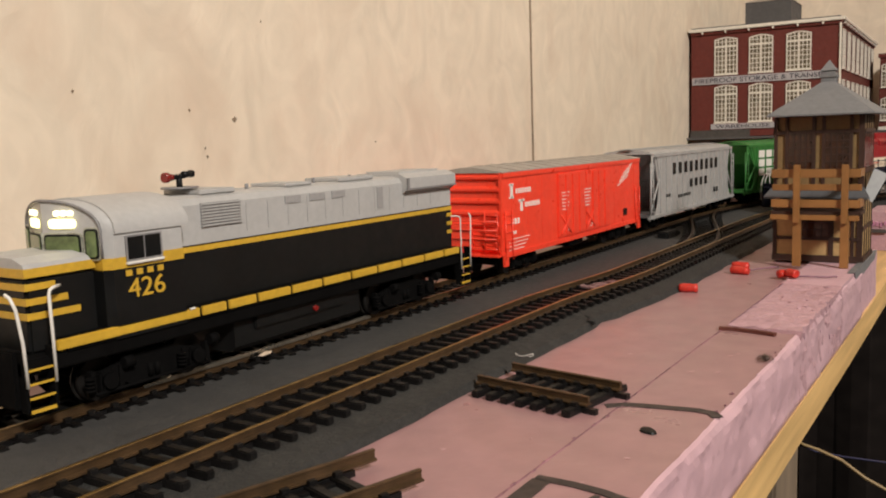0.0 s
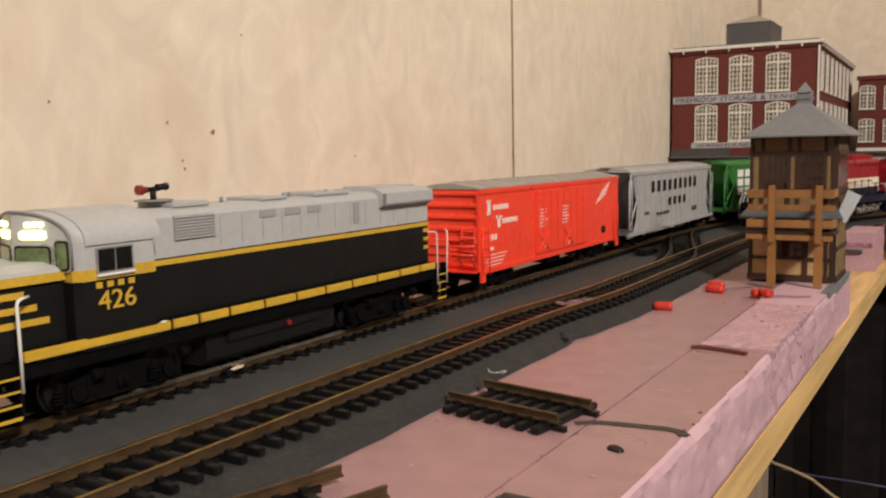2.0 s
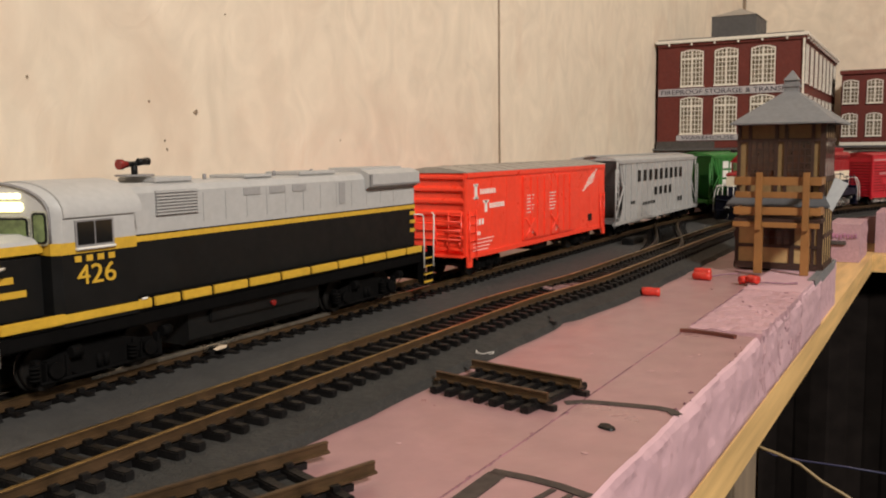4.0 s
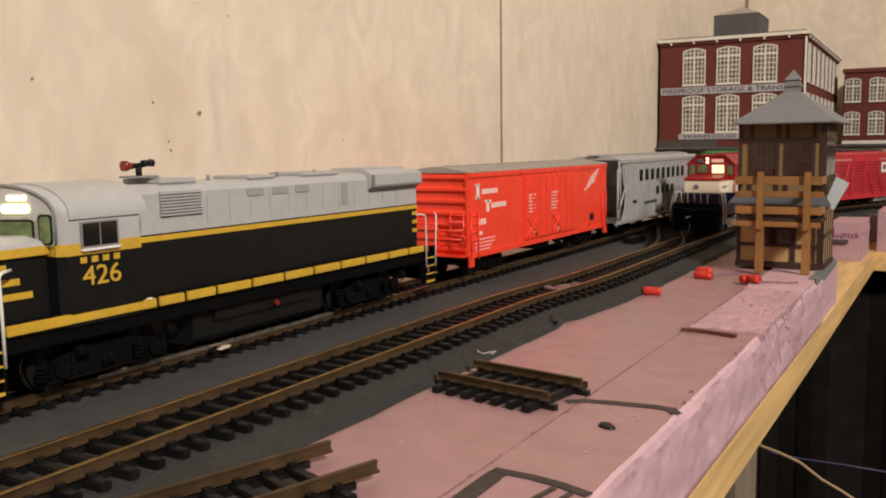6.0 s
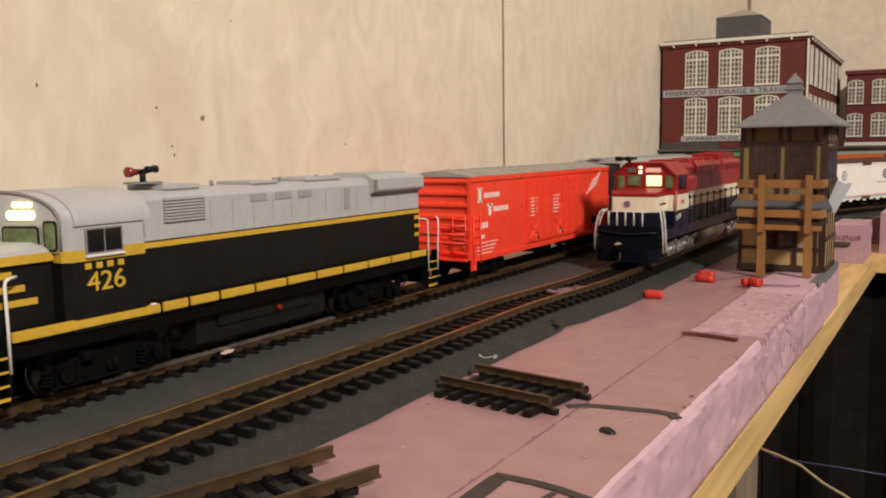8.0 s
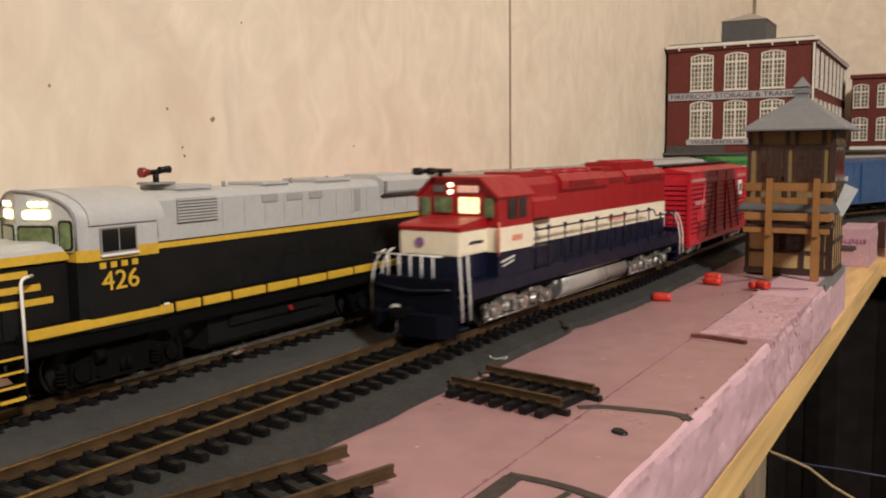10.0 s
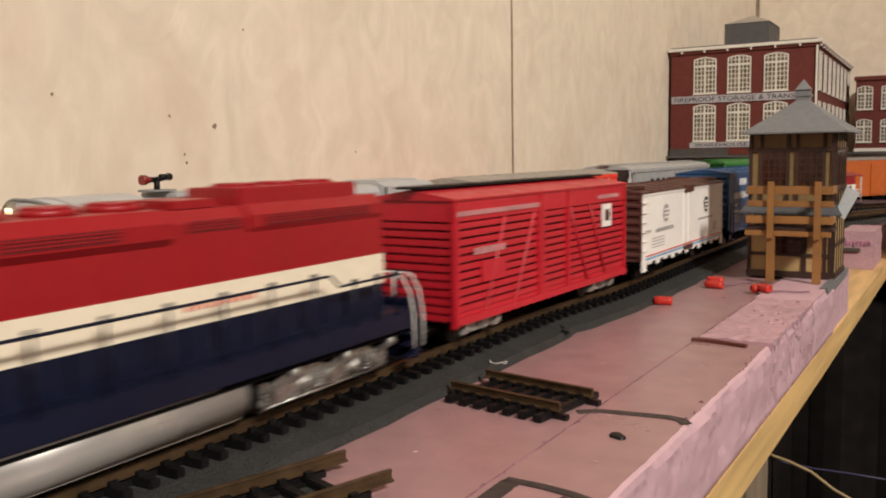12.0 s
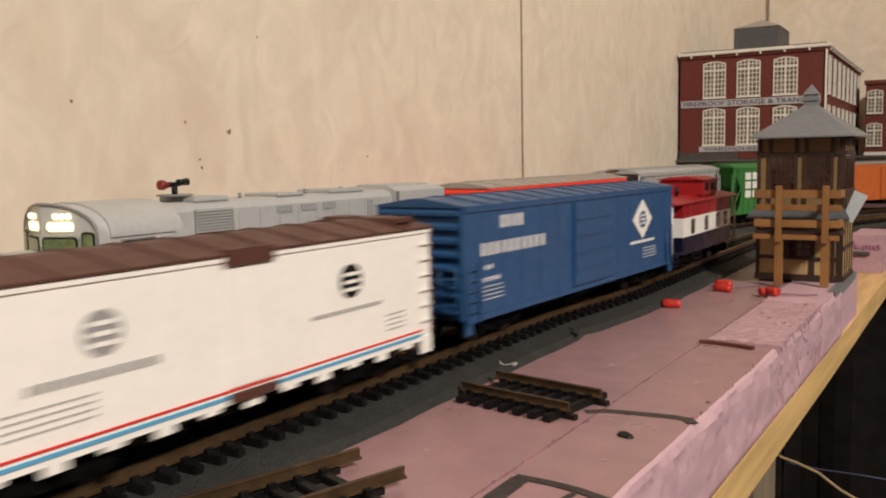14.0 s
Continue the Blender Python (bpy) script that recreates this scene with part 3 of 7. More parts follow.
# the parked black, yellow and grey road switcher
def build_switcher():
    c = -0.132
    eng = empty("diesel_locomotive", pose(REAR, c, 0), "black and grey diesel locomotive with yellow stripes, parked, lamps lit", "locomotive")
    bm = bmesh.new()
    box(bm, -0.0168, 0.0168, -0.0965, 0.1000, 0.0128, 0.0166, 0.0004)
    box(bm, -0.0170, 0.0170, -0.0845, 0.0950, 0.0166, 0.0197)
    box(bm, -0.0150, 0.0150, -0.0975, -0.0950, 0.0050, 0.0190, 0.0004)
    box(bm, -0.0150, 0.0150, 0.0985, 0.1010, 0.0050, 0.0190, 0.0004)
    part("underframe", bm, M_DARKFRAME, eng)
    for side in (-1, 1):
        stops = [-0.0882, -0.0435, -0.0335, -0.0215, -0.0065, 0.0085, 0.0235, 0.0385, 0.0535, 0.0685, 0.0825, 0.0945]
        for a, b in zip(stops, stops[1:]):
            bm = bmesh.new()
            x0, x1 = sorted((side * 0.0164, side * 0.0177))
            box(bm, x0, x1, a + 0.00055, b - 0.00055, 0.0174, 0.0199, 0.0002)
            part("sill_plate", bm, M_YELLOW, eng, "yellow sill plate")
    bm = bmesh.new()
    prism(bm, [(-0.0135, 0.0045), (-0.0115, 0.0028), (0.0115, 0.0028), (0.0135, 0.0045), (0.0135, 0.0128), (-0.0135, 0.0128)], -0.028, 0.032, "y")
    box(bm, -0.0146, 0.0146, -0.020, 0.024, 0.0085, 0.0128, 0.0004)
    part("fuel_tank", bm, M_BLACK, eng)
    bm = bmesh.new()
    disc(bm, (0.0150, 0.0068, 0.0102), 0.0009, 0.0014, "x", 12)
    part("fuel_cap", bm, M_REDGLASS, eng, "small red fuel cap")
    for y in (-0.0575, 0.0610):
        truck(eng, y, 2, 0.0290, M_DARKFRAME, True)
    # cab: black below, yellow belt, grey above with a curved roof
    bm = bmesh.new()
    prism(bm, [(0.0175, -0.0485), (0.0175, -0.0706), (0.0155, -0.0722), (-0.0155, -0.0722), (-0.0175, -0.0706), (-0.0175, -0.0485)], 0.0166, 0.0343, "z")
    part("cab_side", bm, M_BLACK, eng, "black lower cab")
    bm = bmesh.new()
    prism(bm, [(0.01765, -0.0483), (0.01765, -0.0707), (0.0157, -0.0724), (-0.0157, -0.0724), (-0.01765, -0.0707), (-0.01765, -0.0483)], 0.0343, 0.0372, "z")
    part("cab_belt", bm, M_YELLOW, eng)
    bm = bmesh.new()
    prism(bm, arch(0.0175, 0.0438, 0.0518, 16, 0.0366), -0.0700, -0.0485, "y")
    smooth(part("cab", bm, M_GREY, eng)).data.set_sharp_from_angle(angle=0.6)
    bm = bmesh.new()
    prism(bm, [(p * 1.03, z + 0.0005) for p, z in arch(0.0175, 0.0434, 0.0517, 16, 0.0428)], -0.0698, -0.0462, "y")
    smooth(part("cab_roof", bm, M_GREY, eng)).data.set_sharp_from_angle(angle=0.6)
    # the face: two panes of sheet meeting in a shallow ridge, tapered back to the cab sides
    corner, ridge, half = -0.0721, -0.0776, 0.0155
    sweep = math.atan2(corner - ridge, half)
    face_prof = arch(half, 0.0440, 0.0519, 16, 0.0372)
    back_prof = arch(0.0175, 0.0438, 0.0518, 16, 0.0372)

    def face_y(x):
        return ridge + abs(x) * math.tan(sweep)
    bm = bmesh.new()
    front = [bm.verts.new((p, face_y(p), z)) for p, z in face_prof]
    back = [bm.verts.new((p, -0.0700, z)) for p, z in back_prof]
    mid = len(front) // 2
    foot = bm.verts.new((0, ridge, 0.0372))
    for run in (front[:mid + 1], front[mid:]):
        bm.faces.new(run + [foot])
    for i in range(len(front) - 1):
        bm.faces.new((front[i], front[i + 1], back[i + 1], back[i])).smooth = True
    face = part("cab_front", bm, M_GREY, eng, "grey cab face with a shallow ridge")
    bm = bmesh.new()
    rod(bm, [(p * 1.006, face_y(p) - 0.0001, z + 0.0001) for p, z in face_prof], 0.00042, 5)
    part("face_rim", bm, M_GREYDK, face, "dark grey rim")

    def pane(name, sx, u0, u1, z0, z1, material, proud, radius):
        """A rounded plate lying on one half of the face; u runs outward from the ridge."""
        b = bmesh.new()
        pts = []
        for cx, cz, a0 in ((u1 - radius, z1 - radius, 0), (u0 + radius, z1 - radius, 90), (u0 + radius, z0 + radius, 180), (u1 - radius, z0 + radius, 270)):
            for q in range(5):
                w = math.radians(a0 + 22.5 * q)
                pts.append((cx + radius * math.cos(w), cz + radius * math.sin(w)))
        prism(b, pts, -proud, 0.0003, "y")
        ob = part(name, b, material, face)
        ob.matrix_basis = pose(0, ridge, 0, 0, 0, math.degrees(sweep)) if sx > 0 else pose(0, ridge, 0, 0, 0, -math.degrees(sweep)) @ Matrix.Diagonal((-1, 1, 1, 1))
        return ob
    for sx in (1, -1):
        for u0, u1, z0, z1 in ((0.0008, 0.0108, 0.0380, 0.0433), (0.0124, 0.0158, 0.0374, 0.0446)):
            pane("window_gasket", sx, u0 - 0.0006, u1 + 0.0006, z0 - 0.0006, z1 + 0.0006, M_SILVERRIM, 0.0004, 0.0011)
            pane("window_seal", sx, u0 - 0.0002, u1 + 0.0002, z0 - 0.0002, z1 + 0.0002, M_BLACK, 0.0006, 0.0010)
            pane("window", sx, u0 + 0.0003, u1 - 0.0003, z0 + 0.0003, z1 - 0.0003, M_CABGLOW, 0.0008, 0.0008)
        pane("number_board", sx, 0.0022, 0.0098, 0.0450, 0.0473, M_LIT, 0.0006, 0.0009)
        for k in range(3):
            pane("headlight", sx, 0.0040 + 0.0019 * k, 0.0054 + 0.0019 * k, 0.0481, 0.0495, M_LAMP, 0.0008, 0.00068)
    # side windows
    for side in (-1, 1):
        b = bmesh.new()
        x = side * 0.0176
        box(b, min(x, x + side * 0.0004), max(x, x + side * 0.0004), -0.0668, -0.0555, 0.0358, 0.0425, 0)
        part("window_frame", b, M_GREYDK, eng)
        for a in (-0.0663, -0.0610):
            b = bmesh.new()
            x2 = side * 0.0181
            box(b, min(x2, x2 - side * 0.0003), max(x2, x2 - side * 0.0003), a, a + 0.0049, 0.0364, 0.0421, 0)
            part("window_pane", b, M_GLASSDK, eng)
        b = bmesh.new()
        box(b, min(side * 0.0175, side * 0.0186), max(side * 0.0175, side * 0.0186), -0.0670, -0.0553, 0.0351, 0.0358, 0.0002)
        part("arm_rest", b, M_WHITEMETAL, eng)
    # short hood
    def nose(z0, z1, grow, material, name, bev=0.0):
        b = bmesh.new()
        box(b, -0.0128 - grow, 0.0128 + grow, -0.0915 - grow, -0.0726, z0, z1, bev)
        return part(name, b, material, eng)
    nose(0.0166, 0.0350, 0, M_BLACK, "nose", 0.0008)
    nose(0.0350, 0.0372, 0.0003, M_YELLOW, "nose_belt")
    b = bmesh.new()
    prism(b, [(-0.0130, 0.0372), (0.0130, 0.0372), (0.0125, 0.0382), (0.0085, 0.0396), (-0.0085, 0.0396), (-0.0125, 0.0382)], -0.0917, -0.0726, "y")
    part("nose_top", b, M_GREY, eng)
    for z in (0.0320, 0.0285, 0.0250):
        b = bmesh.new()
        box(b, -0.0132, 0.0132, -0.0919, -0.0840 + (0.0320 - z) * 0.9, z, z + 0.0016)
        part("nose_stripe", b, M_YELLOW, eng)
    # long hood
    b = bmesh.new()
    box(b, -0.0112, 0.0112, -0.0485, 0.0985, 0.0166, 0.0346)
    part("hood_side", b, M_BLACK, eng, "black lower hood")
    b = bmesh.new()
    box(b, -0.0114, 0.0114, -0.0485, 0.0987, 0.0346, 0.0363)
    part("hood_belt", b, M_YELLOW, eng)
    b = bmesh.new()
    box(b, -0.01145, 0.01145, -0.0485, 0.09875, 0.0362, 0.0366)
    part("hood_line", b, M_BLACK, eng)
    b = bmesh.new()
    prism(b, [(0.0112, 0.0364), (0.0112, 0.0478), (0.0100, 0.0496), (0.0070, 0.0504), (-0.0070, 0.0504), (-0.0100, 0.0496), (-0.0112, 0.0478), (-0.0112, 0.0364)], -0.0485, 0.0985, "y")
    part("hood", b, M_GREY, eng)
    for side in (-1, 1):
        def on_hood(name, y0, y1, z0, z1, material, d=0.0004):
            bb = bmesh.new()
            box(bb, min(side * 0.0110, side * (0.0112 + d)), max(side * 0.0110, side * (0.0112 + d)), y0, y1, z0, z1)
            return part(name, bb, material, eng)
        on_hood("grille", -0.0358, -0.0206, 0.0412, 0.0482, M_VENT, 0.0003)
        for k in range(8):
            on_hood("grille_slat", -0.0360, -0.0204, 0.0414 + 0.00088 * k, 0.0418 + 0.00088 * k, M_GREY, 0.0008)
        for y0, y1 in ((-0.0008, 0.0066), (0.0110, 0.0185), (0.0225, 0.0295)):
            on_hood("vent", y0, y1, 0.0452, 0.0475, M_VENT, 0.0003)
        on_hood("door_panel", 0.0480, 0.0515, 0.0395, 0.0472, M_VENT, 0.0003)
        for k in range(12):
            y = -0.018 + 0.0092 * k
            on_hood("door_seam", y, y + 0.0003, 0.0385, 0.0470, M_SEAMGREY, 0.00015)
        for z in (0.0320, 0.0285, 0.0250):
            on_hood("end_stripe", 0.0950, 0.0987, z, z + 0.0015, M_YELLOW, 0.0003)
    b = bmesh.new()
    prism(b, [(0.0112, 0.0436), (0.0138, 0.0452), (0.0138, 0.0496), (0.0100, 0.0512), (-0.0100, 0.0512), (-0.0138, 0.0496), (-0.0138, 0.0452), (-0.0112, 0.0436)], 0.0640, 0.0988, "y")
    part("radiator_box", b, M_GREY, eng)
    for side in (-1, 1):
        # dark grey bars draw the shade along the radiator box edges
        b = bmesh.new()
        box(b, min(side * 0.0136, side * 0.0141), max(side * 0.0136, side * 0.0141), 0.0640, 0.0988, 0.0450, 0.0457)
        part("radiator_line", b, M_GREYDK, eng)
        b = bmesh.new()
        box(b, min(side * 0.0136, side * 0.0141), max(side * 0.0136, side * 0.0141), 0.0640, 0.0655, 0.0457, 0.0496)
        part("radiator_line", b, M_GREYDK, eng)
    for y0, y1, h in ((-0.0330, -0.0190, 0.0012), (0.003, 0.016, 0.0008), (0.030, 0.050, 0.0010), (0.066, 0.094, 0.0014)):
        b = bmesh.new()
        box(b, -0.0075, 0.0085, y0, y1, 0.0503, 0.0506 + h, 0.0003)
        part("roof_hatch", b, M_GREY, eng)
    for y in (-0.008, 0.024, 0.044):
        b = bmesh.new()
        disc(b, (0.002, y, 0.0510), 0.0006, 0.0022, "z", 8)
        part("lifting_lug", b, M_GREYDK, eng)
    # horn
    b = bmesh.new()
    rod(b, [(0, -0.0330, 0.0520), (0, -0.0330, 0.0556)], 0.0009, 8)
    rod(b, [(0, -0.0330, 0.0556), (0.0, -0.0290, 0.0562), (0.0, -0.0282, 0.0563)], 0.0008, 8)
    disc(b, (0, -0.0284, 0.0563), 0.0011, 0.0012, "y", 12)
    disc(b, (0.001, -0.0310, 0.0563), 0.0009, 0.0030, "y", 12)
    rod(b, [(0, -0.0330, 0.0556), (0, -0.0366, 0.0556)], 0.0008, 8)
    horn = part("horn", b, M_BLACK, eng, "black twin horn with a red bell")
    b = bmesh.new()
    disc(b, (0, -0.0378, 0.0556), 0.0015, 0.0014, "y", 14)
    disc(b, (0, -0.0366, 0.0556), 0.0010, 0.0022, "y", 14)
    part("bell", b, M_REDGLASS, horn)
    b = bmesh.new()
    disc(b, (0, -0.0330, 0.0524), 0.0055, 0.0005, "z", 18)
    part("horn_base", b, M_GREYDK, eng)
    # steps and handrails at both ends
    for side in (-1, 1):
        for y, d in ((-0.0925, 1), (0.0985, -1)):
            for z in (0.0042, 0.0075, 0.0108, 0.0141):
                bb = bmesh.new()
                box(bb, min(side * 0.0150, side * 0.0175), max(side * 0.0150, side * 0.0175), y - 0.0032, y + 0.0032, z, z + 0.0004)
                tread = part("step", bb, M_DARKFRAME, eng)
                bb = bmesh.new()
                box(bb, min(side * 0.0174, side * 0.0178), max(side * 0.0174, side * 0.0178), y - 0.0032, y + 0.0032, z, z + (0.0008 if z < 0.005 else 0.0005))
                part("step_edge", bb, M_YELLOW, tread, "yellow step edge")
            bb = bmesh.new()
            for o in (-0.0036, 0.0036):
                box(bb, min(side * 0.0150, side * 0.0176), max(side * 0.0150, side * 0.0176), y + o - 0.0004, y + o + 0.0004, 0.0046, 0.0190)
            part("step_well", bb, M_DARKFRAME, eng)
            wide = 0.0036
            for o in (-wide, wide):
                bb = bmesh.new()
                yy = y + o
                r = 0.00042 if d > 0 else 0.00030
                if o * d < 0:
                    rod(bb, [(side * 0.0180, yy, 0.0105), (side * 0.0180, yy - 0.0003 * d, 0.0210), (side * 0.0178, yy - 0.0012 * d, 0.0290), (side * 0.0172, yy - 0.0020 * d, 0.0318), (side * 0.0160, yy - 0.0024 * d, 0.0327)], r, 6)
                else:
                    rod(bb, [(side * 0.0180, yy, 0.0105), (side * 0.0180, yy, 0.0230), (side * 0.0179, yy, 0.0312), (side * 0.0177, yy + 0.0004 * d, 0.0322), (side * 0.0172, yy + 0.0016 * d, 0.0326), (side * 0.0160, yy + 0.0042 * d, 0.0327)], r, 6)
                part("handrail", bb, M_WHITEMETAL, eng, "white handrail")
    coupler(eng, -0.0975, -1)
    coupler(eng, 0.1010, 1)
    # running number and bars above it
    lettering("number", "426", 0.0070, pose(0.0178, -0.0611, 0.0286, 90, 0, 90), M_YELLOW, eng, 1.12)
    bb = bmesh.new()
    bars_on_side(bb, 0.01765, [(-0.0672, -0.0540, 0.0322, 0.0337, 4)], fill=0.55)
    part("plain_lettering", bb, M_YELLOW, eng)
    bb = bmesh.new()
    bars_on_side(bb, 0.0178, [(-0.0476, -0.0458, 0.0199, 0.0204, 1)])
    part("builder_plate", bb, M_WHITE, eng)
    return eng


build_switcher()


def freight_body(name, label, category, half_len, half_wide, floor, eave, peak, side_mat, roof_mat, end_mat=None, m=None, truck_mat=None, ribs=7, roof_over=0.0007, group=""):
    """A house car: sides, ribbed ends, roof panels with seams, sills, ladders, trucks and couplers."""
    car = empty(name, m, label, category, group)
    end_mat = end_mat or side_mat
    bm = bmesh.new()
    box(bm, -half_wide, half_wide, -half_len, half_len, floor, eave, 0.0002)
    part("body", bm, side_mat, car)
    bm = bmesh.new()
    o = roof_over
    prism(bm, [(half_wide + o, eave), (half_wide + o, eave + 0.0005), (0.003, peak), (-0.003, peak), (-half_wide - o, eave + 0.0005), (-half_wide - o, eave)], -half_len - 0.0008, half_len + 0.0008, "y")
    part("roof", bm, roof_mat, car)
    n = max(6, int(half_len / 0.0065))
    for k in range(1, n):
        y = -half_len + 2 * half_len * k / n
        bm = bmesh.new()
        prism(bm, [(half_wide + o, eave + 0.0005), (half_wide + o, eave + 0.0009), (0.003, peak + 0.0004), (-0.003, peak + 0.0004), (-half_wide - o, eave + 0.0009), (-half_wide - o, eave + 0.0005)], y - 0.0004, y + 0.0004, "y")
        part("roof_seam", bm, roof_mat, car)
    for way in (-1, 1):
        for k in range(ribs):
            z = floor + 0.003 + (eave - floor - 0.005) * k / (ribs - 1)
            y = way * half_len
            bm = bmesh.new()
            prism(bm, [(y, z - 0.0015), (y + way * 0.0013, z - 0.0005), (y + way * 0.0013, z + 0.0005), (y, z + 0.0015)], -half_wide + 0.0012, half_wide - 0.0012, "x")
            part("end_rib", bm, end_mat, car)
        for sx in (-1, 1):
            bm = bmesh.new()
            box(bm, min(sx * (half_wide - 0.0012), sx * half_wide), max(sx * (half_wide - 0.0012), sx * half_wide), min(way * half_len, way * (half_len + 0.001)), max(way * half_len, way * (half_len + 0.001)), floor, eave)
            part("corner_post", bm, end_mat, car)
        coupler(car, way * (half_len + 0.0005), way)
        truck(car, way * (half_len - 0.027), 2, 0.0200, truck_mat or M_DARKFRAME)
    bm = bmesh.new()
    box(bm, -0.0035, 0.0035, -half_len, half_len, 0.0085, floor, 0)
    box(bm, -half_wide + 0.002, half_wide - 0.002, -0.012, 0.006, 0.0060, floor, 0.0005)
    part("underframe", bm, M_DARKFRAME, car)
    return car


def corner_ladders(car, half_len, half_wide, z0, z1, material, rungs):
    for way in (-1, 1):
        for sx in (-1, 1):
            ladder(car, sx * (half_wide + 0.0008), way * (half_len - 0.0045), z0, z1, 0.0066, rungs, material)
            ladder(car, sx * (half_wide - 0.0050), way * (half_len + 0.0018), z0 + 0.004, z1, 0.0066, rungs, material, False)


def on_side(car, name, x, y0, y1, z0, z1, material, d=0.0005, both=True, bev=0.0):
    for sx in ((-1, 1) if both else (1,)):
        bm = bmesh.new()
        box(bm, min(sx * (x - 0.0002), sx * (x + d)), max(sx * (x - 0.0002), sx * (x + d)), y0, y1, z0, z1, bev)
        part(name, bm, material, car)


# orange-red double-door boxcar
def build_orange_boxcar():
    hl, hw = 0.0868, 0.0171
    car = freight_body("boxcar", "bright orange-red double-door model boxcar with a grey roof, parked", "boxcar", hl, hw, 0.0108, 0.0480, 0.0506, M_RED_OX, M_ROOF_GREY, M_RED_OX, pose(REAR, 0.0872, 0))
    on_side(car, "side_sill", hw, -hl, hl, 0.0095, 0.0116, M_RED_OX, 0.0006)
    on_side(car, "top_plate", hw, -hl, hl, 0.0458, 0.0480, M_RED_OX, 0.0007)
    for y0, y1 in ((-0.0300, 0.0035), (0.0045, 0.0380)):
        on_side(car, "door", hw, y0, y1, 0.0125, 0.0448, M_RED_OX, 0.0011, True, 0.0003)
        for q in (0.25, 0.5, 0.75):
            y = y0 + (y1 - y0) * q
            on_side(car, "door_bar", hw, y - 0.0005, y + 0.0005, 0.0135, 0.0440, M_RED_OX, 0.0017)
    for k in range(11):
        y = -0.078 + 0.0156 * k
        if not -0.032 < y < 0.040:
            on_side(car, "side_rivet_strip", hw, y - 0.0003, y + 0.0003, 0.0120, 0.0455, M_RED_OX, 0.00012)
    for y in (-0.0866 + 0.0016, 0.0866 - 0.0016):
        on_side(car, "corner_step", hw, y - 0.0020, y + 0.0020, 0.0058, 0.0100, M_RED_OX, 0.0008)
    on_side(car, "ladder_backing", hw, -0.0860, -0.0792, 0.0100, 0.0300, M_RED_OX, 0.0003)
    corner_ladders(car, hl, hw, 0.0085, 0.0310, M_RED_OX, 6)
    for sx in (-1, 1):
        bm = bmesh.new()
        box(bm, -0.0165, 0.0165, sx * hl if sx > 0 else -hl - 0.004, hl + 0.004 if sx > 0 else -hl, 0.0105, 0.0112)
        part("end_platform", bm, M_RED_OX, car)
        bm = bmesh.new()
        box(bm, -0.0150, 0.0020, min(sx * hl, sx * (hl + 0.0026)), max(sx * hl, sx * (hl + 0.0026)), 0.0140, 0.0250, 0.0004)
        part("brake_housing", bm, M_RED_OX, car)
        bm = bmesh.new()
        for z in (0.0185, 0.0225, 0.0265):
            rod(bm, [(-0.0155, sx * (hl + 0.0032), z), (0.0155, sx * (hl + 0.0032), z)], 0.0004, 5)
        part("grab_iron", bm, M_RED_OX, car)
    bm = bmesh.new()
    o = -0.0872
    x = hw
    bars_on_side(bm, x + 0.0002, [(0.0078 + o, 0.0100 + o, 0.0362, 0.0425, 1), (0.0070 + o, 0.0108 + o, 0.0418, 0.0428, 1), (0.0070 + o, 0.0108 + o, 0.0360, 0.0369, 1),
                                  (0.0175 + o, 0.0195 + o, 0.0297, 0.0350, 1), (0.0160 + o, 0.0212 + o, 0.0340, 0.0351, 1)])
    bars_on_side(bm, x + 0.0002, [(0.0132 + o, 0.0290 + o, 0.0380, 0.0403, 7), (0.0222 + o, 0.0380 + o, 0.0312, 0.0335, 8)], fill=0.48)
    bars_on_side(bm, x + 0.0002, [(0.0087 + o, 0.0175 + o, 0.0242, 0.0268, 3), (0.0100 + o, 0.0136 + o, 0.0196, 0.0211, 2)], fill=0.45)
    for k in range(4):
        bars_on_side(bm, x + 0.0002, [(0.0058 + o, 0.0270 + o - 0.002 * k, 0.0173 - 0.0016 * k, 0.0177 - 0.0016 * k, 9)], fill=0.5)
    for a in (0.0610, 0.0890):
        for k in range(6):
            bars_on_side(bm, x + 0.0012, [(a + o, a + o + 0.009 - 0.0012 * (k % 3), 0.0347 - 0.0017 * k, 0.0352 - 0.0017 * k, 5)], fill=0.5)
    for a in (0.0650, 0.0960):
        for lean in (-1, 1):
            brace = bmesh.new()
            rod(brace, [(x + 0.0014, a + o - 0.0055 * lean, 0.0140), (x + 0.0014, a + o + 0.0055 * lean, 0.0235)], 0.0005, 5)
            part("door_brace", brace, M_RED_OX, car)
        for k in (2, 4, 5):
            bars_on_side(bm, x + 0.0014, [(a + o - 0.0050 + 0.0014 * k, a + o - 0.0045 + 0.0014 * k, 0.0145 + 0.0010 * abs(k - 4), 0.0152 + 0.0010 * abs(k - 4), 1)])
    for k in range(4):
        bars_on_side(bm, x + 0.0002, [(0.1390 + o + 0.003 * k, 0.1560 + o + 0.002 * k, 0.0334 + 0.0022 * k, 0.0342 + 0.0022 * k, 9)], lean=0.0006, fill=0.5)
    part("plain_lettering", bm, M_WHITE, car, "white print bars")
    bm = bmesh.new()
    bars_on_side(bm, x + 0.0002, [(0.1475 + o, 0.1530 + o, 0.0155, 0.0195, 1)])
    part("stencil_panel", bm, M_BLACK, car)
    return car


build_orange_boxcar()


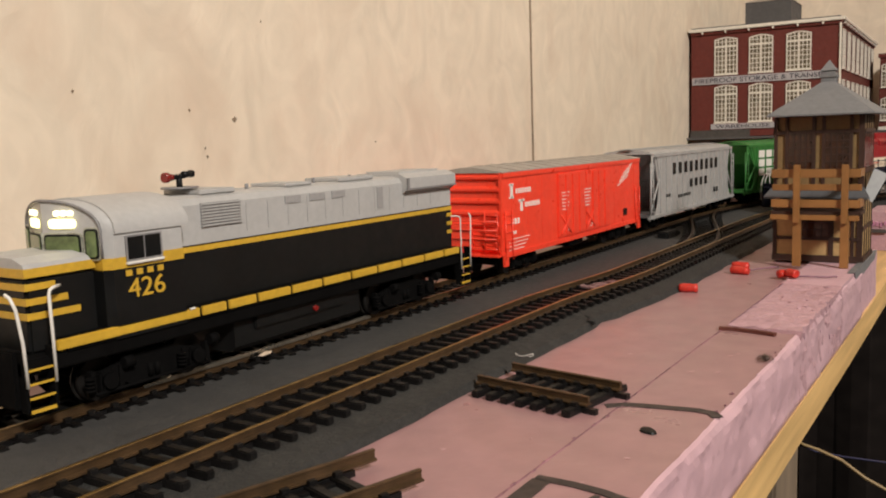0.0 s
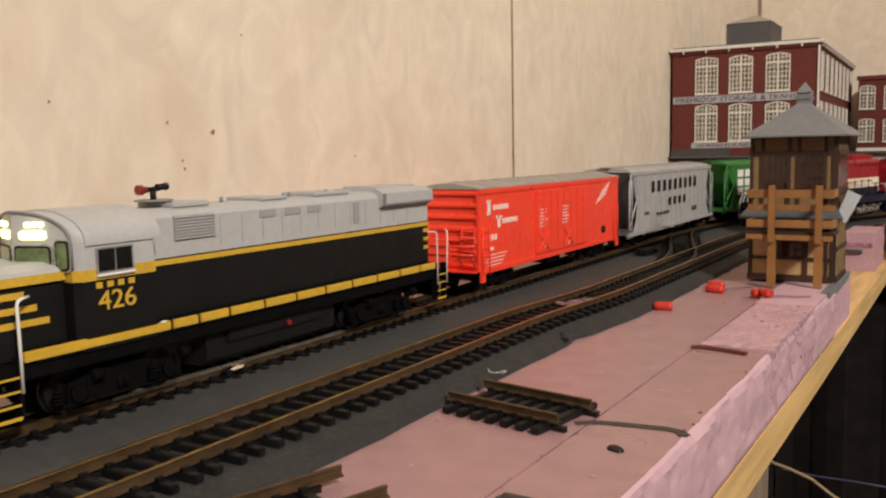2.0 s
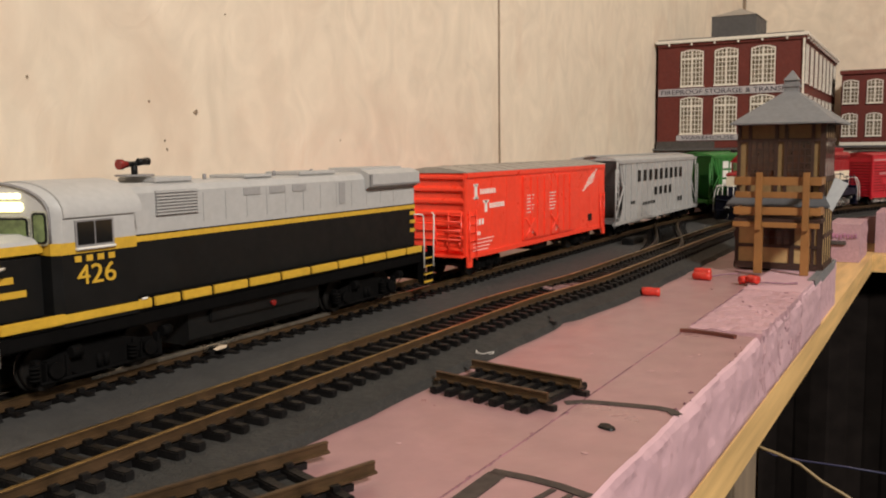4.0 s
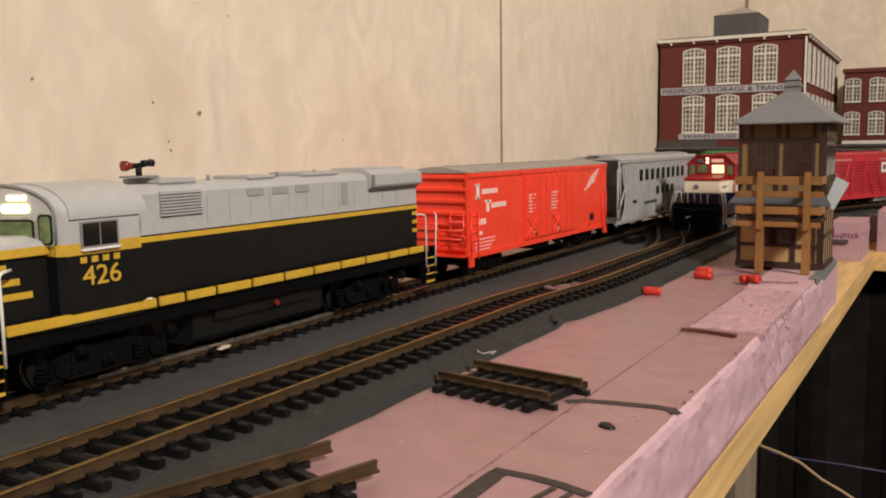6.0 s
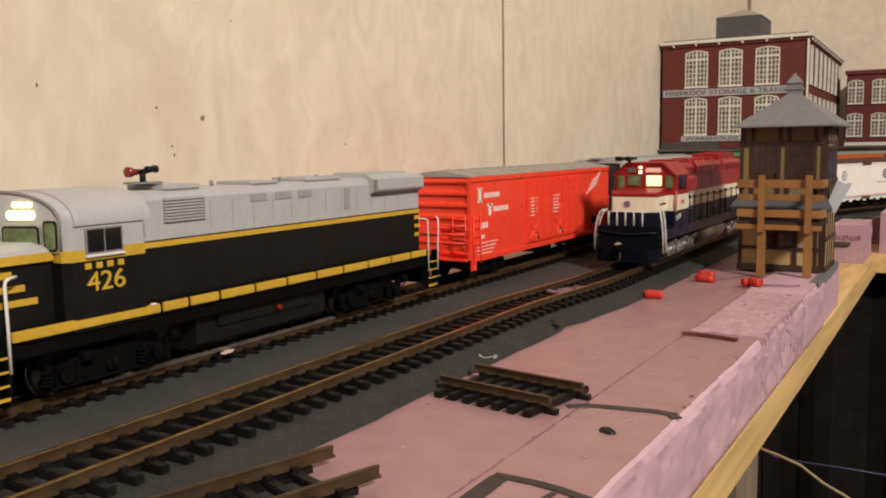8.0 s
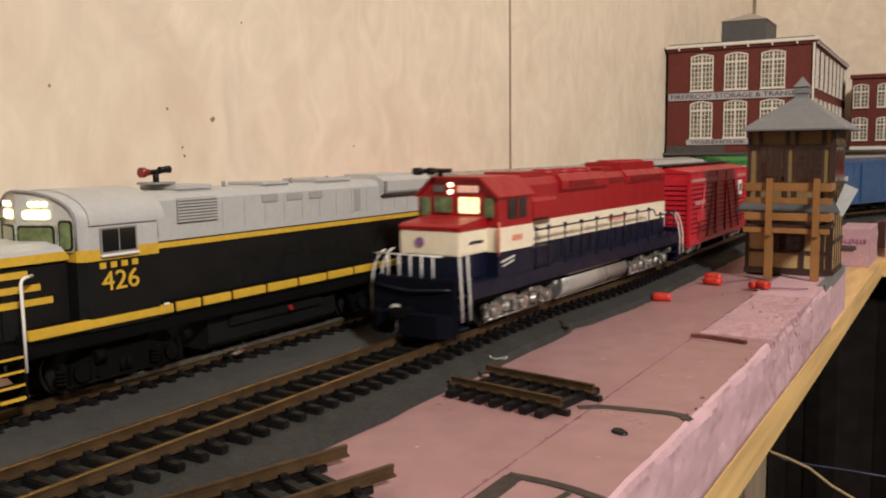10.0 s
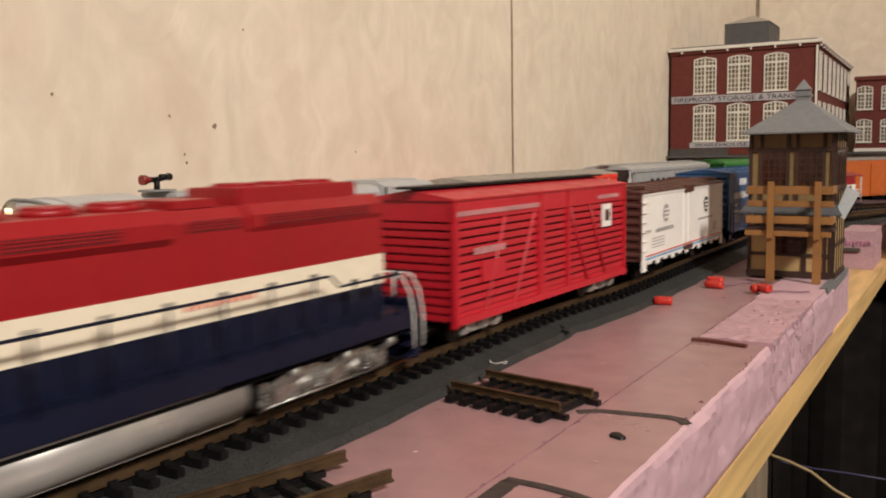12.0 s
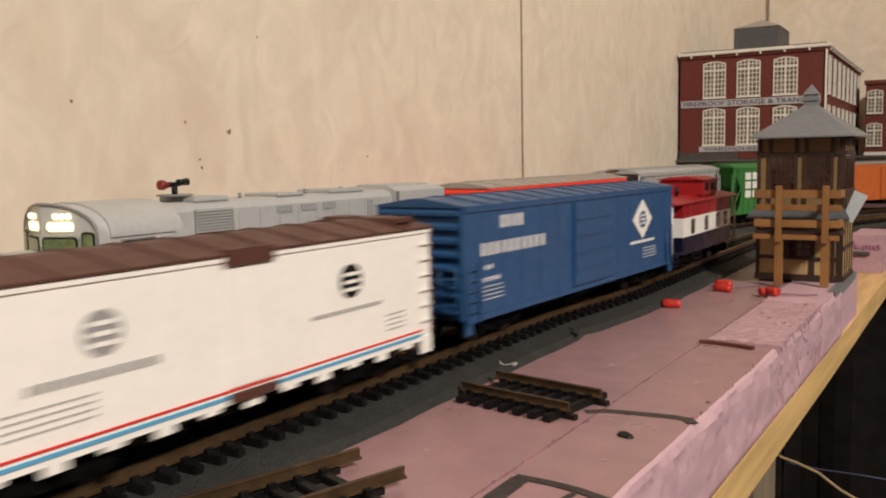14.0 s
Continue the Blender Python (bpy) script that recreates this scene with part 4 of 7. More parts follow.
# pale grey covered hopper and the green one behind it
def build_hopper(label, s_mid, hl, paint, dark, deck, detail):
    hw = 0.0170
    x, y, a = along(s_mid, REAR)
    car = empty("covered_hopper", pose(x, y, 0, 0, 0, -math.degrees(a)), label, "hopper car", "parked hopper cars")
    bm = bmesh.new()
    prism(bm, [(-hl + 0.010, 0.0490), (-hl + 0.016, 0.0330), (-hl + 0.030, 0.0130), (hl - 0.030, 0.0130), (hl - 0.016, 0.0330), (hl - 0.010, 0.0490)], -hw, hw, "x")
    part("body", bm, paint, car)
    for sx in (-1, 1):
        bm = bmesh.new()
        x0, x1 = sorted((sx * hw, sx * (hw + 0.0005)))
        prism(bm, [(-hl + 0.0125, 0.0495), (-hl + 0.0190, 0.0340), (-hl + 0.0155, 0.0180), (-hl + 0.010, 0.0100), (hl - 0.010, 0.0100), (hl - 0.0155, 0.0180), (hl - 0.0190, 0.0340), (hl - 0.0125, 0.0495)], x0, x1, "x")
        part("side_sheet", bm, paint, car)
        for k in range(15):
            y2 = -hl + 0.020 + (2 * hl - 0.040) * k / 14
            bm = bmesh.new()
            box(bm, min(sx * hw, sx * (hw + 0.0011)), max(sx * hw, sx * (hw + 0.0011)), y2 - 0.0004, y2 + 0.0004, 0.0105, 0.0470)
            part("side_rib", bm, paint, car)
        bm = bmesh.new()
        box(bm, min(sx * (hw - 0.001), sx * (hw + 0.0014)), max(sx * (hw - 0.001), sx * (hw + 0.0014)), -hl, hl, 0.0085, 0.0106)
        part("side_sill", bm, paint, car)
        bm = bmesh.new()
        box(bm, min(sx * (hw - 0.001), sx * (hw + 0.0012)), max(sx * (hw - 0.001), sx * (hw + 0.0012)), -hl + 0.006, hl - 0.006, 0.0475, 0.0497)
        part("top_plate", bm, paint, car)
        for way in (-1, 1):
            bm = bmesh.new()
            rod(bm, [(sx * hw, way * (hl - 0.001), 0.0070), (sx * hw, way * (hl - 0.006), 0.0480)], 0.0007, 6)
            rod(bm, [(sx * hw, way * (hl - 0.001), 0.0106), (sx * hw, way * (hl - 0.019), 0.0330)], 0.0006, 6)
            part("end_post", bm, paint, car)
            ladder(car, sx * (hw + 0.0008), way * (hl - 0.0035), 0.0075, 0.0440, 0.0055, 9, paint)
    bm = bmesh.new()
    prism(bm, [(hw, 0.0495), (hw * 0.85, 0.0512), (hw * 0.4, 0.0522), (-hw * 0.4, 0.0522), (-hw * 0.85, 0.0512), (-hw, 0.0495)], -hl + 0.006, hl - 0.006, "y")
    part("roof", bm, deck, car)
    bm = bmesh.new()
    box(bm, -0.004, 0.004, -hl + 0.004, hl - 0.004, 0.0524, 0.0530)
    part("running_board", bm, deck, car)
    for way in (-1, 1):
        bm = bmesh.new()
        box(bm, -hw, hw, min(way * hl, way * (hl - 0.022)), max(way * hl, way * (hl - 0.022)), 0.0095, 0.0115)
        prism(bm, [(way * (hl - 0.006), 0.0490), (way * (hl - 0.016), 0.0330), (way * (hl - 0.030), 0.0130), (way * (hl - 0.034), 0.0130), (way * (hl - 0.020), 0.0490)], -hw + 0.0006, hw - 0.0006, "x")
        part("slope_sheet", bm, dark, car)
        truck(car, way * (hl - 0.026), 2, 0.0200, M_DARKFRAME)
        coupler(car, way * hl, way)
    for y2 in (-0.038, 0.0, 0.038):
        bm = bmesh.new()
        prism(bm, [(y2 - 0.017, 0.0130), (y2 - 0.006, 0.0055), (y2 + 0.006, 0.0055), (y2 + 0.017, 0.0130)], -0.012, 0.012, "x")
        part("hopper_bay", bm, paint, car)
    if detail == 1:
        bm = bmesh.new()
        bars_on_side(bm, hw + 0.0010, [(-0.056, 0.058, 0.0350, 0.0425, 9), (-0.018, 0.030, 0.0242, 0.0298, 4)], fill=0.42)
        bars_on_side(bm, hw + 0.0010, [(-0.070, -0.060, 0.0205, 0.0225, 2), (-0.045, -0.015, 0.0185, 0.0205, 5), (0.042, 0.056, 0.0165, 0.0200, 2)], fill=0.5)
        part("plain_lettering", bm, M_BLACK, car, "black print bars")
    else:
        bm = bmesh.new()
        for r in range(3):
            bars_on_side(bm, hw + 0.0010, [(-0.066, -0.004, 0.0385 - 0.0078 * r, 0.0446 - 0.0078 * r, 5)], fill=0.74)
        part("plain_lettering", bm, M_WHITE, car, "white print blocks")
    return car


build_hopper("pale grey covered hopper car with dark ends, parked behind the boxcar", 0.2940, 0.1010, M_HOPPER, M_HOPPER_DK, M_HOPPER, 1)
build_hopper("bright green covered hopper car with white print, parked", 0.4950, 0.0890, M_GREEN, M_GREEN, M_GREEN, 2)

# ---- the moving train: each vehicle's distance behind the leading pilot ----
def build_roadengine():
    """Six-axle diesel: crimson over cream over navy, silver trucks."""
    h = 0.1065
    eng = empty("diesel_locomotive", None, "crimson, cream and navy diesel locomotive with silver trucks, cab lit", "locomotive")

    def piece(name, x, y0, y1, z0, z1, material, bev=0.0, label=""):
        bm = bmesh.new()
        box(bm, -x, x, y0 - h, y1 - h, z0, z1, bev)
        return part(name, bm, material, eng, label)
    piece("underframe", 0.0150, -0.0005, 0.209, 0.0105, 0.0150, M_DARKFRAME)
    piece("side_sill", 0.0168, 0.0045, 0.2085, 0.0122, 0.0178, M_NAVY, 0.0003)
    piece("pilot", 0.0160, -0.0040, -0.0005, 0.0022, 0.0200, M_PILOT, 0.0006)
    piece("porch", 0.0160, -0.0005, 0.0062, 0.0150, 0.0181, M_PILOT, 0.0003)
    piece("pilot", 0.0160, 0.2090, 0.2125, 0.0022, 0.0200, M_NAVY, 0.0006)
    # short hood
    piece("nose", 0.0118, 0.0060, 0.0245, 0.0178, 0.0262, M_NAVY, 0.0006)
    piece("nose_band", 0.0120, 0.0058, 0.0245, 0.0262, 0.0345, M_CREAM, 0.0004)
    bm = bmesh.new()
    prism(bm, [(0.0058 - h, 0.0345), (0.0245 - h, 0.0345), (0.0245 - h, 0.0385), (0.0070 - h, 0.0366), (0.0056 - h, 0.0358)], -0.0121, 0.0121, "x")
    part("nose_top", bm, M_CRIMSON, eng)
    # cab
    piece("cab_lower", 0.0165, 0.0235, 0.0480, 0.0178, 0.0262, M_NAVY)
    piece("cab_band", 0.0167, 0.0233, 0.0482, 0.0262, 0.0345, M_CREAM)
    bm = bmesh.new()
    prism(bm, [(0.0165, 0.0345), (0.0165, 0.0450), (0.0098, 0.0512), (-0.0098, 0.0512), (-0.0165, 0.0450), (-0.0165, 0.0345)], 0.0235 - h, 0.0480 - h, "y")
    part("cab", bm, M_CRIMSON, eng)
    bm = bmesh.new()
    prism(bm, [(0.0172, 0.0446), (0.0172, 0.0452), (0.0100, 0.0518), (-0.0100, 0.0518), (-0.0172, 0.0452), (-0.0172, 0.0446), (-0.0160, 0.0450), (-0.0096, 0.0510), (0.0096, 0.0510), (0.0160, 0.0450)], 0.0222 - h, 0.0492 - h, "y")
    part("cab_roof", bm, M_CRIMSON, eng)

    def face(name, x0, x1, z0, z1, material, y=0.0232, d=0.0006):
        bm = bmesh.new()
        box(bm, x0, x1, y - d - h, y + 0.0004 - h, z0, z1, 0.0003)
        return part(name, bm, material, eng)
    face("window", 0.0010, 0.0092, 0.0392, 0.0448, M_CABGLOW2)
    face("window", -0.0092, -0.0020, 0.0392, 0.0448, M_CABDIM)
    face("window", 0.0112, 0.0150, 0.0378, 0.0446, M_CABDIM)
    face("window", -0.0150, -0.0112, 0.0378, 0.0446, M_CABDIM)
    face("number_board", 0.0005, 0.0088, 0.0463, 0.0488, mat("dim_number_board", (0.8, 0.5, 0.4), 0.5, vary=0.1, emit=0.12))
    face("number_board", -0.0095, -0.0050, 0.0463, 0.0488, M_HOPPER_DK)
    for z in (0.0466, 0.0490):
        bm = bmesh.new()
        disc(bm, (-0.0022, 0.0226 - h, z), 0.0008, 0.0012, "y", 12)
        part("headlight", bm, M_LAMP, eng, "lit round headlight")
    for sx in (-1, 1):
        bm = bmesh.new()
        box(bm, min(sx * 0.0164, sx * 0.0169), max(sx * 0.0164, sx * 0.0169), 0.0300 - h, 0.0430 - h, 0.0372, 0.0440, 0.0)
        part("window", bm, M_GLASSDK, eng)
        bm = bmesh.new()
        box(bm, min(sx * 0.0164, sx * 0.0172), max(sx * 0.0164, sx * 0.0172), 0.0360 - h, 0.0366 - h, 0.0372, 0.0440, 0.0)
        part("window_post", bm, M_CRIMSON, eng)
    # long hood
    piece("hood_lower", 0.0114, 0.0480, 0.2005, 0.0178, 0.0258, M_NAVY)
    piece("hood_band", 0.0116, 0.0480, 0.2007, 0.0258, 0.0342, M_CREAM)
    bm = bmesh.new()
    prism(bm, [(0.0114, 0.0342), (0.0114, 0.0478), (0.0096, 0.0506), (-0.0096, 0.0506), (-0.0114, 0.0478), (-0.0114, 0.0342)], 0.0480 - h, 0.2005 - h, "y")
    part("hood", bm, M_CRIMSON, eng)
    bm = bmesh.new()
    prism(bm, [(0.0114, 0.0436), (0.0127, 0.0452), (0.0127, 0.0484), (0.0106, 0.0511), (-0.0106, 0.0511), (-0.0127, 0.0484), (-0.0127, 0.0452), (-0.0114, 0.0436)], 0.0800 - h, 0.1250 - h, "y")
    part("dynamic_brake", bm, M_CRIMSON, eng)
    bm = bmesh.new()
    prism(bm, [(0.0114, 0.0444), (0.0121, 0.0456), (0.0121, 0.0484), (0.0100, 0.0509), (-0.0100, 0.0509), (-0.0121, 0.0484), (-0.0121, 0.0456), (-0.0114, 0.0444)], 0.1480 - h, 0.2000 - h, "y")
    part("radiator_box", bm, M_CRIMSON, eng)
    for sx in (-1, 1):
        bm = bmesh.new()
        prism(bm, [(sx * 0.0110, 0.0360), (sx * 0.0160, 0.0360), (sx * 0.0160, 0.0420), (sx * 0.0150, 0.0432), (sx * 0.0110, 0.0436)], 0.0500 - h, 0.0690 - h, "y")
        part("blower_duct", bm, M_CRIMSON, eng)
        for y0, y1, out in ((0.087, 0.112, 0.0127), (0.130, 0.146, 0.0114), (0.153, 0.194, 0.0121)):
            bm = bmesh.new()
            box(bm, min(sx * (out - 0.0006), sx * (out + 0.0002)), max(sx * (out - 0.0006), sx * (out + 0.0002)), y0 - h, y1 - h, 0.0458, 0.0482)
            grille = part("grille", bm, M_GRILLE, eng, "dark red grille")
            for k in range(3):
                bm = bmesh.new()
                z = 0.0462 + 0.0007 * k
                box(bm, min(sx * (out - 0.0002), sx * (out + 0.0004)), max(sx * (out - 0.0002), sx * (out + 0.0004)), y0 - h, y1 - h, z, z + 0.0003)
                part("slat", bm, M_CRIMSON, grille)
        for k in range(13):
            bm = bmesh.new()
            y = 0.0725 + 0.0092 * k - h
            box(bm, min(sx * 0.0112, sx * 0.01165), max(sx * 0.0112, sx * 0.01165), y, y + 0.0003, 0.0190, 0.0255)
            part("door_seam", bm, M_DARKFRAME, eng)
        # battery boxes and handrails
        bm = bmesh.new()
        box(bm, min(sx * 0.0110, sx * 0.0160), max(sx * 0.0110, sx * 0.0160), 0.0490 - h, 0.0650 - h, 0.0178, 0.0252, 0.0003)
        part("battery_box", bm, M_NAVY, eng)
        bm = bmesh.new()
        stops = [0.050, 0.060, 0.074, 0.089, 0.104, 0.119, 0.134, 0.149, 0.164]
        rod(bm, [(sx * 0.0170, 0.0485 - h, 0.0335), (sx * 0.0170, 0.0500 - h, 0.0320)] + [(sx * 0.0170, s - h, 0.0318) for s in stops] + [(sx * 0.0170, 0.170 - h, 0.0318), (sx * 0.0170, 0.174 - h, 0.0286), (sx * 0.0170, 0.2010 - h, 0.0286)], 0.00038, 5)
        part("handrail", bm, M_NAVY, eng)
        for s in stops + [0.180, 0.190, 0.199]:
            bm = bmesh.new()
            rod(bm, [(sx * 0.0170, s - h, 0.0170), (sx * 0.0170, s - h, 0.0318 if s < 0.17 else 0.0286)], 0.00032, 5)
            top = 0.0318 if s < 0.17 else 0.0286
            disc(bm, (sx * 0.0170, s - h, top + 0.0004), 0.00075, 0.0015, "z", 8)
            part("stanchion", bm, M_NAVY, eng)
        for yy, d in ((-0.0020, 1), (0.2105, -1)):
            for o in (0.0, 0.0048):
                bm = bmesh.new()
                y = yy + d * o - h
                rod(bm, [(sx * 0.0182, y, 0.0065), (sx * 0.0180, y - 0.0003 * d, 0.0160), (sx * 0.0172, y + 0.0003 * d, 0.0225), (sx * 0.0160, y + 0.0018 * d, 0.0268), (sx * 0.0146, y + 0.0030 * d, 0.0280)], 0.00034, 6)
                part("grab_rail", bm, M_WHITEMETAL, eng, "white grab rail")
            for z in (0.0035, 0.0070, 0.0105, 0.0140):
                bm = bmesh.new()
                box(bm, min(sx * 0.0140, sx * 0.0168), max(sx * 0.0140, sx * 0.0168), min(yy, yy + 0.006 * d) - h, max(yy, yy + 0.006 * d) - h, z, z + 0.0006)
                part("step", bm, M_NAVY, eng)
    for yy in (-0.0028, 0.2113):
        for x in (-0.0105, -0.0060, -0.0015, 0.0030, 0.0075):
            bm = bmesh.new()
            rod(bm, [(x, yy - h, 0.0190), (x, yy - h, 0.0272)], 0.00032, 6)
            part("end_post", bm, M_WHITEMETAL, eng)
        bm = bmesh.new()
        rod(bm, [(-0.0158, yy - h, 0.0272), (0.0110, yy - h, 0.0272)], 0.00030, 6)
        part("end_rail", bm, M_WHITEMETAL, eng)
    bm = bmesh.new()
    prism(bm, [(-0.0160, -0.0006), (-0.0120, -0.0040), (0.0120, -0.0040), (0.0160, -0.0006), (0.0160, 0.0010), (-0.0160, 0.0010)], 0.0016, 0.0088, "z")
    bmesh.ops.translate(bm, verts=bm.verts, vec=(0, -h - 0.0040, 0))
    part("snow_plough", bm, M_PILOT, eng)
    # pale oval added as the highlight on the dark coupler's knuckle
    bm = bmesh.new()
    bmesh.ops.create_uvsphere(bm, u_segments=14, v_segments=8, radius=1.0, matrix=Matrix.Translation((-0.0030, -0.0092 - h, 0.0108)) @ Matrix.Diagonal((0.0021, 0.0014, 0.0011, 1)))
    smooth(part("coupler_knuckle", bm, M_TANK, eng, "pale oval standing for the highlight on the coupler knuckle"))
    # tank and trucks
    bm = bmesh.new()
    for sx in (-1, 1):
        rod(bm, [(sx * 0.0092, 0.0760 - h, 0.0076), (sx * 0.0092, 0.1420 - h, 0.0076)], 0.0060, 20)
    box(bm, -0.0120, 0.0120, 0.0760 - h, 0.1420 - h, 0.0020, 0.0125)
    tank = part("fuel_tank", bm, M_TANK, eng, "grey cylindrical fuel tank")
    for sx in (-1, 1):
        for y in (0.0757, 0.1423):
            bm = bmesh.new()
            disc(bm, (sx * 0.0092, y - h, 0.0076), 0.0058, 0.0008, "y", 20)
            part("tank_end", bm, M_HOPPER_DK, tank, "dark tank end")
        bm = bmesh.new()
        rod(bm, [(sx * 0.0140, 0.0790 - h, 0.0128), (sx * 0.0140, 0.1330 - h, 0.0128)], 0.0019, 12)
        part("air_reservoir", bm, M_TANK, eng, "dull grey air reservoir")
    for y in (0.0440, 0.1730):
        truck(eng, y - h, 3, 0.0400, M_SILVER, True)
    # roof details
    for y, r, top in ((0.156, 0.0062, 0.0550), (0.170, 0.0062, 0.0550), (0.184, 0.0062, 0.0550), (0.090, 0.0060, 0.0524), (0.105, 0.0060, 0.0524), (0.120, 0.0060, 0.0524)):
        bm = bmesh.new()
        disc(bm, (0, y - h, top - 0.0008), r, 0.0016, "z", 22)
        disc(bm, (0, y - h, top + 0.0002), r * 0.85, 0.0006, "z", 22)
        part("fan", bm, M_CRIMSON, eng)
    piece("fan_deck", 0.0088, 0.1480, 0.1925, 0.0505, 0.0546, M_CRIMSON, 0.0004)
    for y0, y1 in ((0.0540, 0.0740), (0.1290, 0.1420)):
        piece("roof_hatch", 0.0078, y0, y1, 0.0505, 0.0526, M_CRIMSON, 0.0003)
    bm = bmesh.new()
    rod(bm, [(-0.0100, 0.0280 - h, 0.0505), (-0.0100, 0.0280 - h, 0.0536)], 0.0010, 6)
    for o, reach in ((-0.0026, 0.0170), (0.0, 0.0140), (0.0026, 0.0180)):
        rod(bm, [(-0.0100 + o, 0.0310 - h, 0.0538), (-0.0106 + o, reach + 0.0030 - h, 0.0538)], 0.0007, 8)
        rod(bm, [(-0.0106 + o, reach + 0.0032 - h, 0.0538), (-0.0108 + o, reach - h, 0.0538)], 0.0013, 10)
    box(bm, -0.0130, -0.0070, 0.0275 - h, 0.0300 - h, 0.0530, 0.0545)
    part("horn", bm, M_BLACK, eng, "black three-chime horn")
    # grab irons beside the cab door and the wavy lift rod on the pilot
    for sx in (-1, 1):
        bm = bmesh.new()
        rod(bm, [(sx * 0.0172, 0.0225 - h, 0.0250), (sx * 0.0176, 0.0222 - h, 0.0330), (sx * 0.0170, 0.0232 - h, 0.0365)], 0.0004, 6)
        part("grab_iron", bm, M_FADERED, eng, "faded red grab iron")
        bm = bmesh.new()
        rod(bm, [(sx * 0.0122, 0.0120 - h, 0.0300), (sx * 0.0128, 0.0125 - h, 0.0306), (sx * 0.0128, 0.0195 - h, 0.0306), (sx * 0.0122, 0.0200 - h, 0.0300)], 0.0003, 6)
        part("nose_grab", bm, M_NAVY, eng)
    bm = bmesh.new()
    rod(bm, [(-0.0150, -0.0044 - h, 0.0170), (-0.0080, -0.0050 - h, 0.0164), (0.0, -0.0050 - h, 0.0158), (0.0080, -0.0050 - h, 0.0164), (0.0150, -0.0044 - h, 0.0170)], 0.0004, 6)
    part("lift_rod", bm, M_NAVY, eng)
    # marks
    bm = bmesh.new()
    bars_on_side(bm, 0.0168, [(0.0330 - h, 0.0405 - h, 0.0294, 0.0314, 4)], fill=0.5)
    bars_on_side(bm, 0.0117, [(0.128 - h, 0.150 - h, 0.0292, 0.0304, 10)], fill=0.5)
    part("plain_lettering", bm, M_FADERED, eng, "red number bars")
    bm = bmesh.new()
    bars_on_side(bm, 0.0166, [(0.0255 - h, 0.0350 - h, 0.0224, 0.0232, 7)], lean=0.0002, fill=0.5)
    bars_on_side(bm, 0.0166, [(0.0265 - h, 0.0345 - h, 0.0210, 0.0216, 7)], lean=0.0002, fill=0.5)
    part("plain_lettering", bm, M_WHITE, eng, "white script bars")
    bm = bmesh.new()
    disc(bm, (-0.0035, 0.0056 - h, 0.0306), 0.0017, 0.0005, "y", 20)
    part("nose_emblem", bm, mat("purple_emblem", (0.22, 0.10, 0.22), 0.5, vary=0.2, scale=900), eng)
    coupler(eng, -h - 0.0040, -1)
    coupler(eng, 0.2125 - h, 1)
    return eng


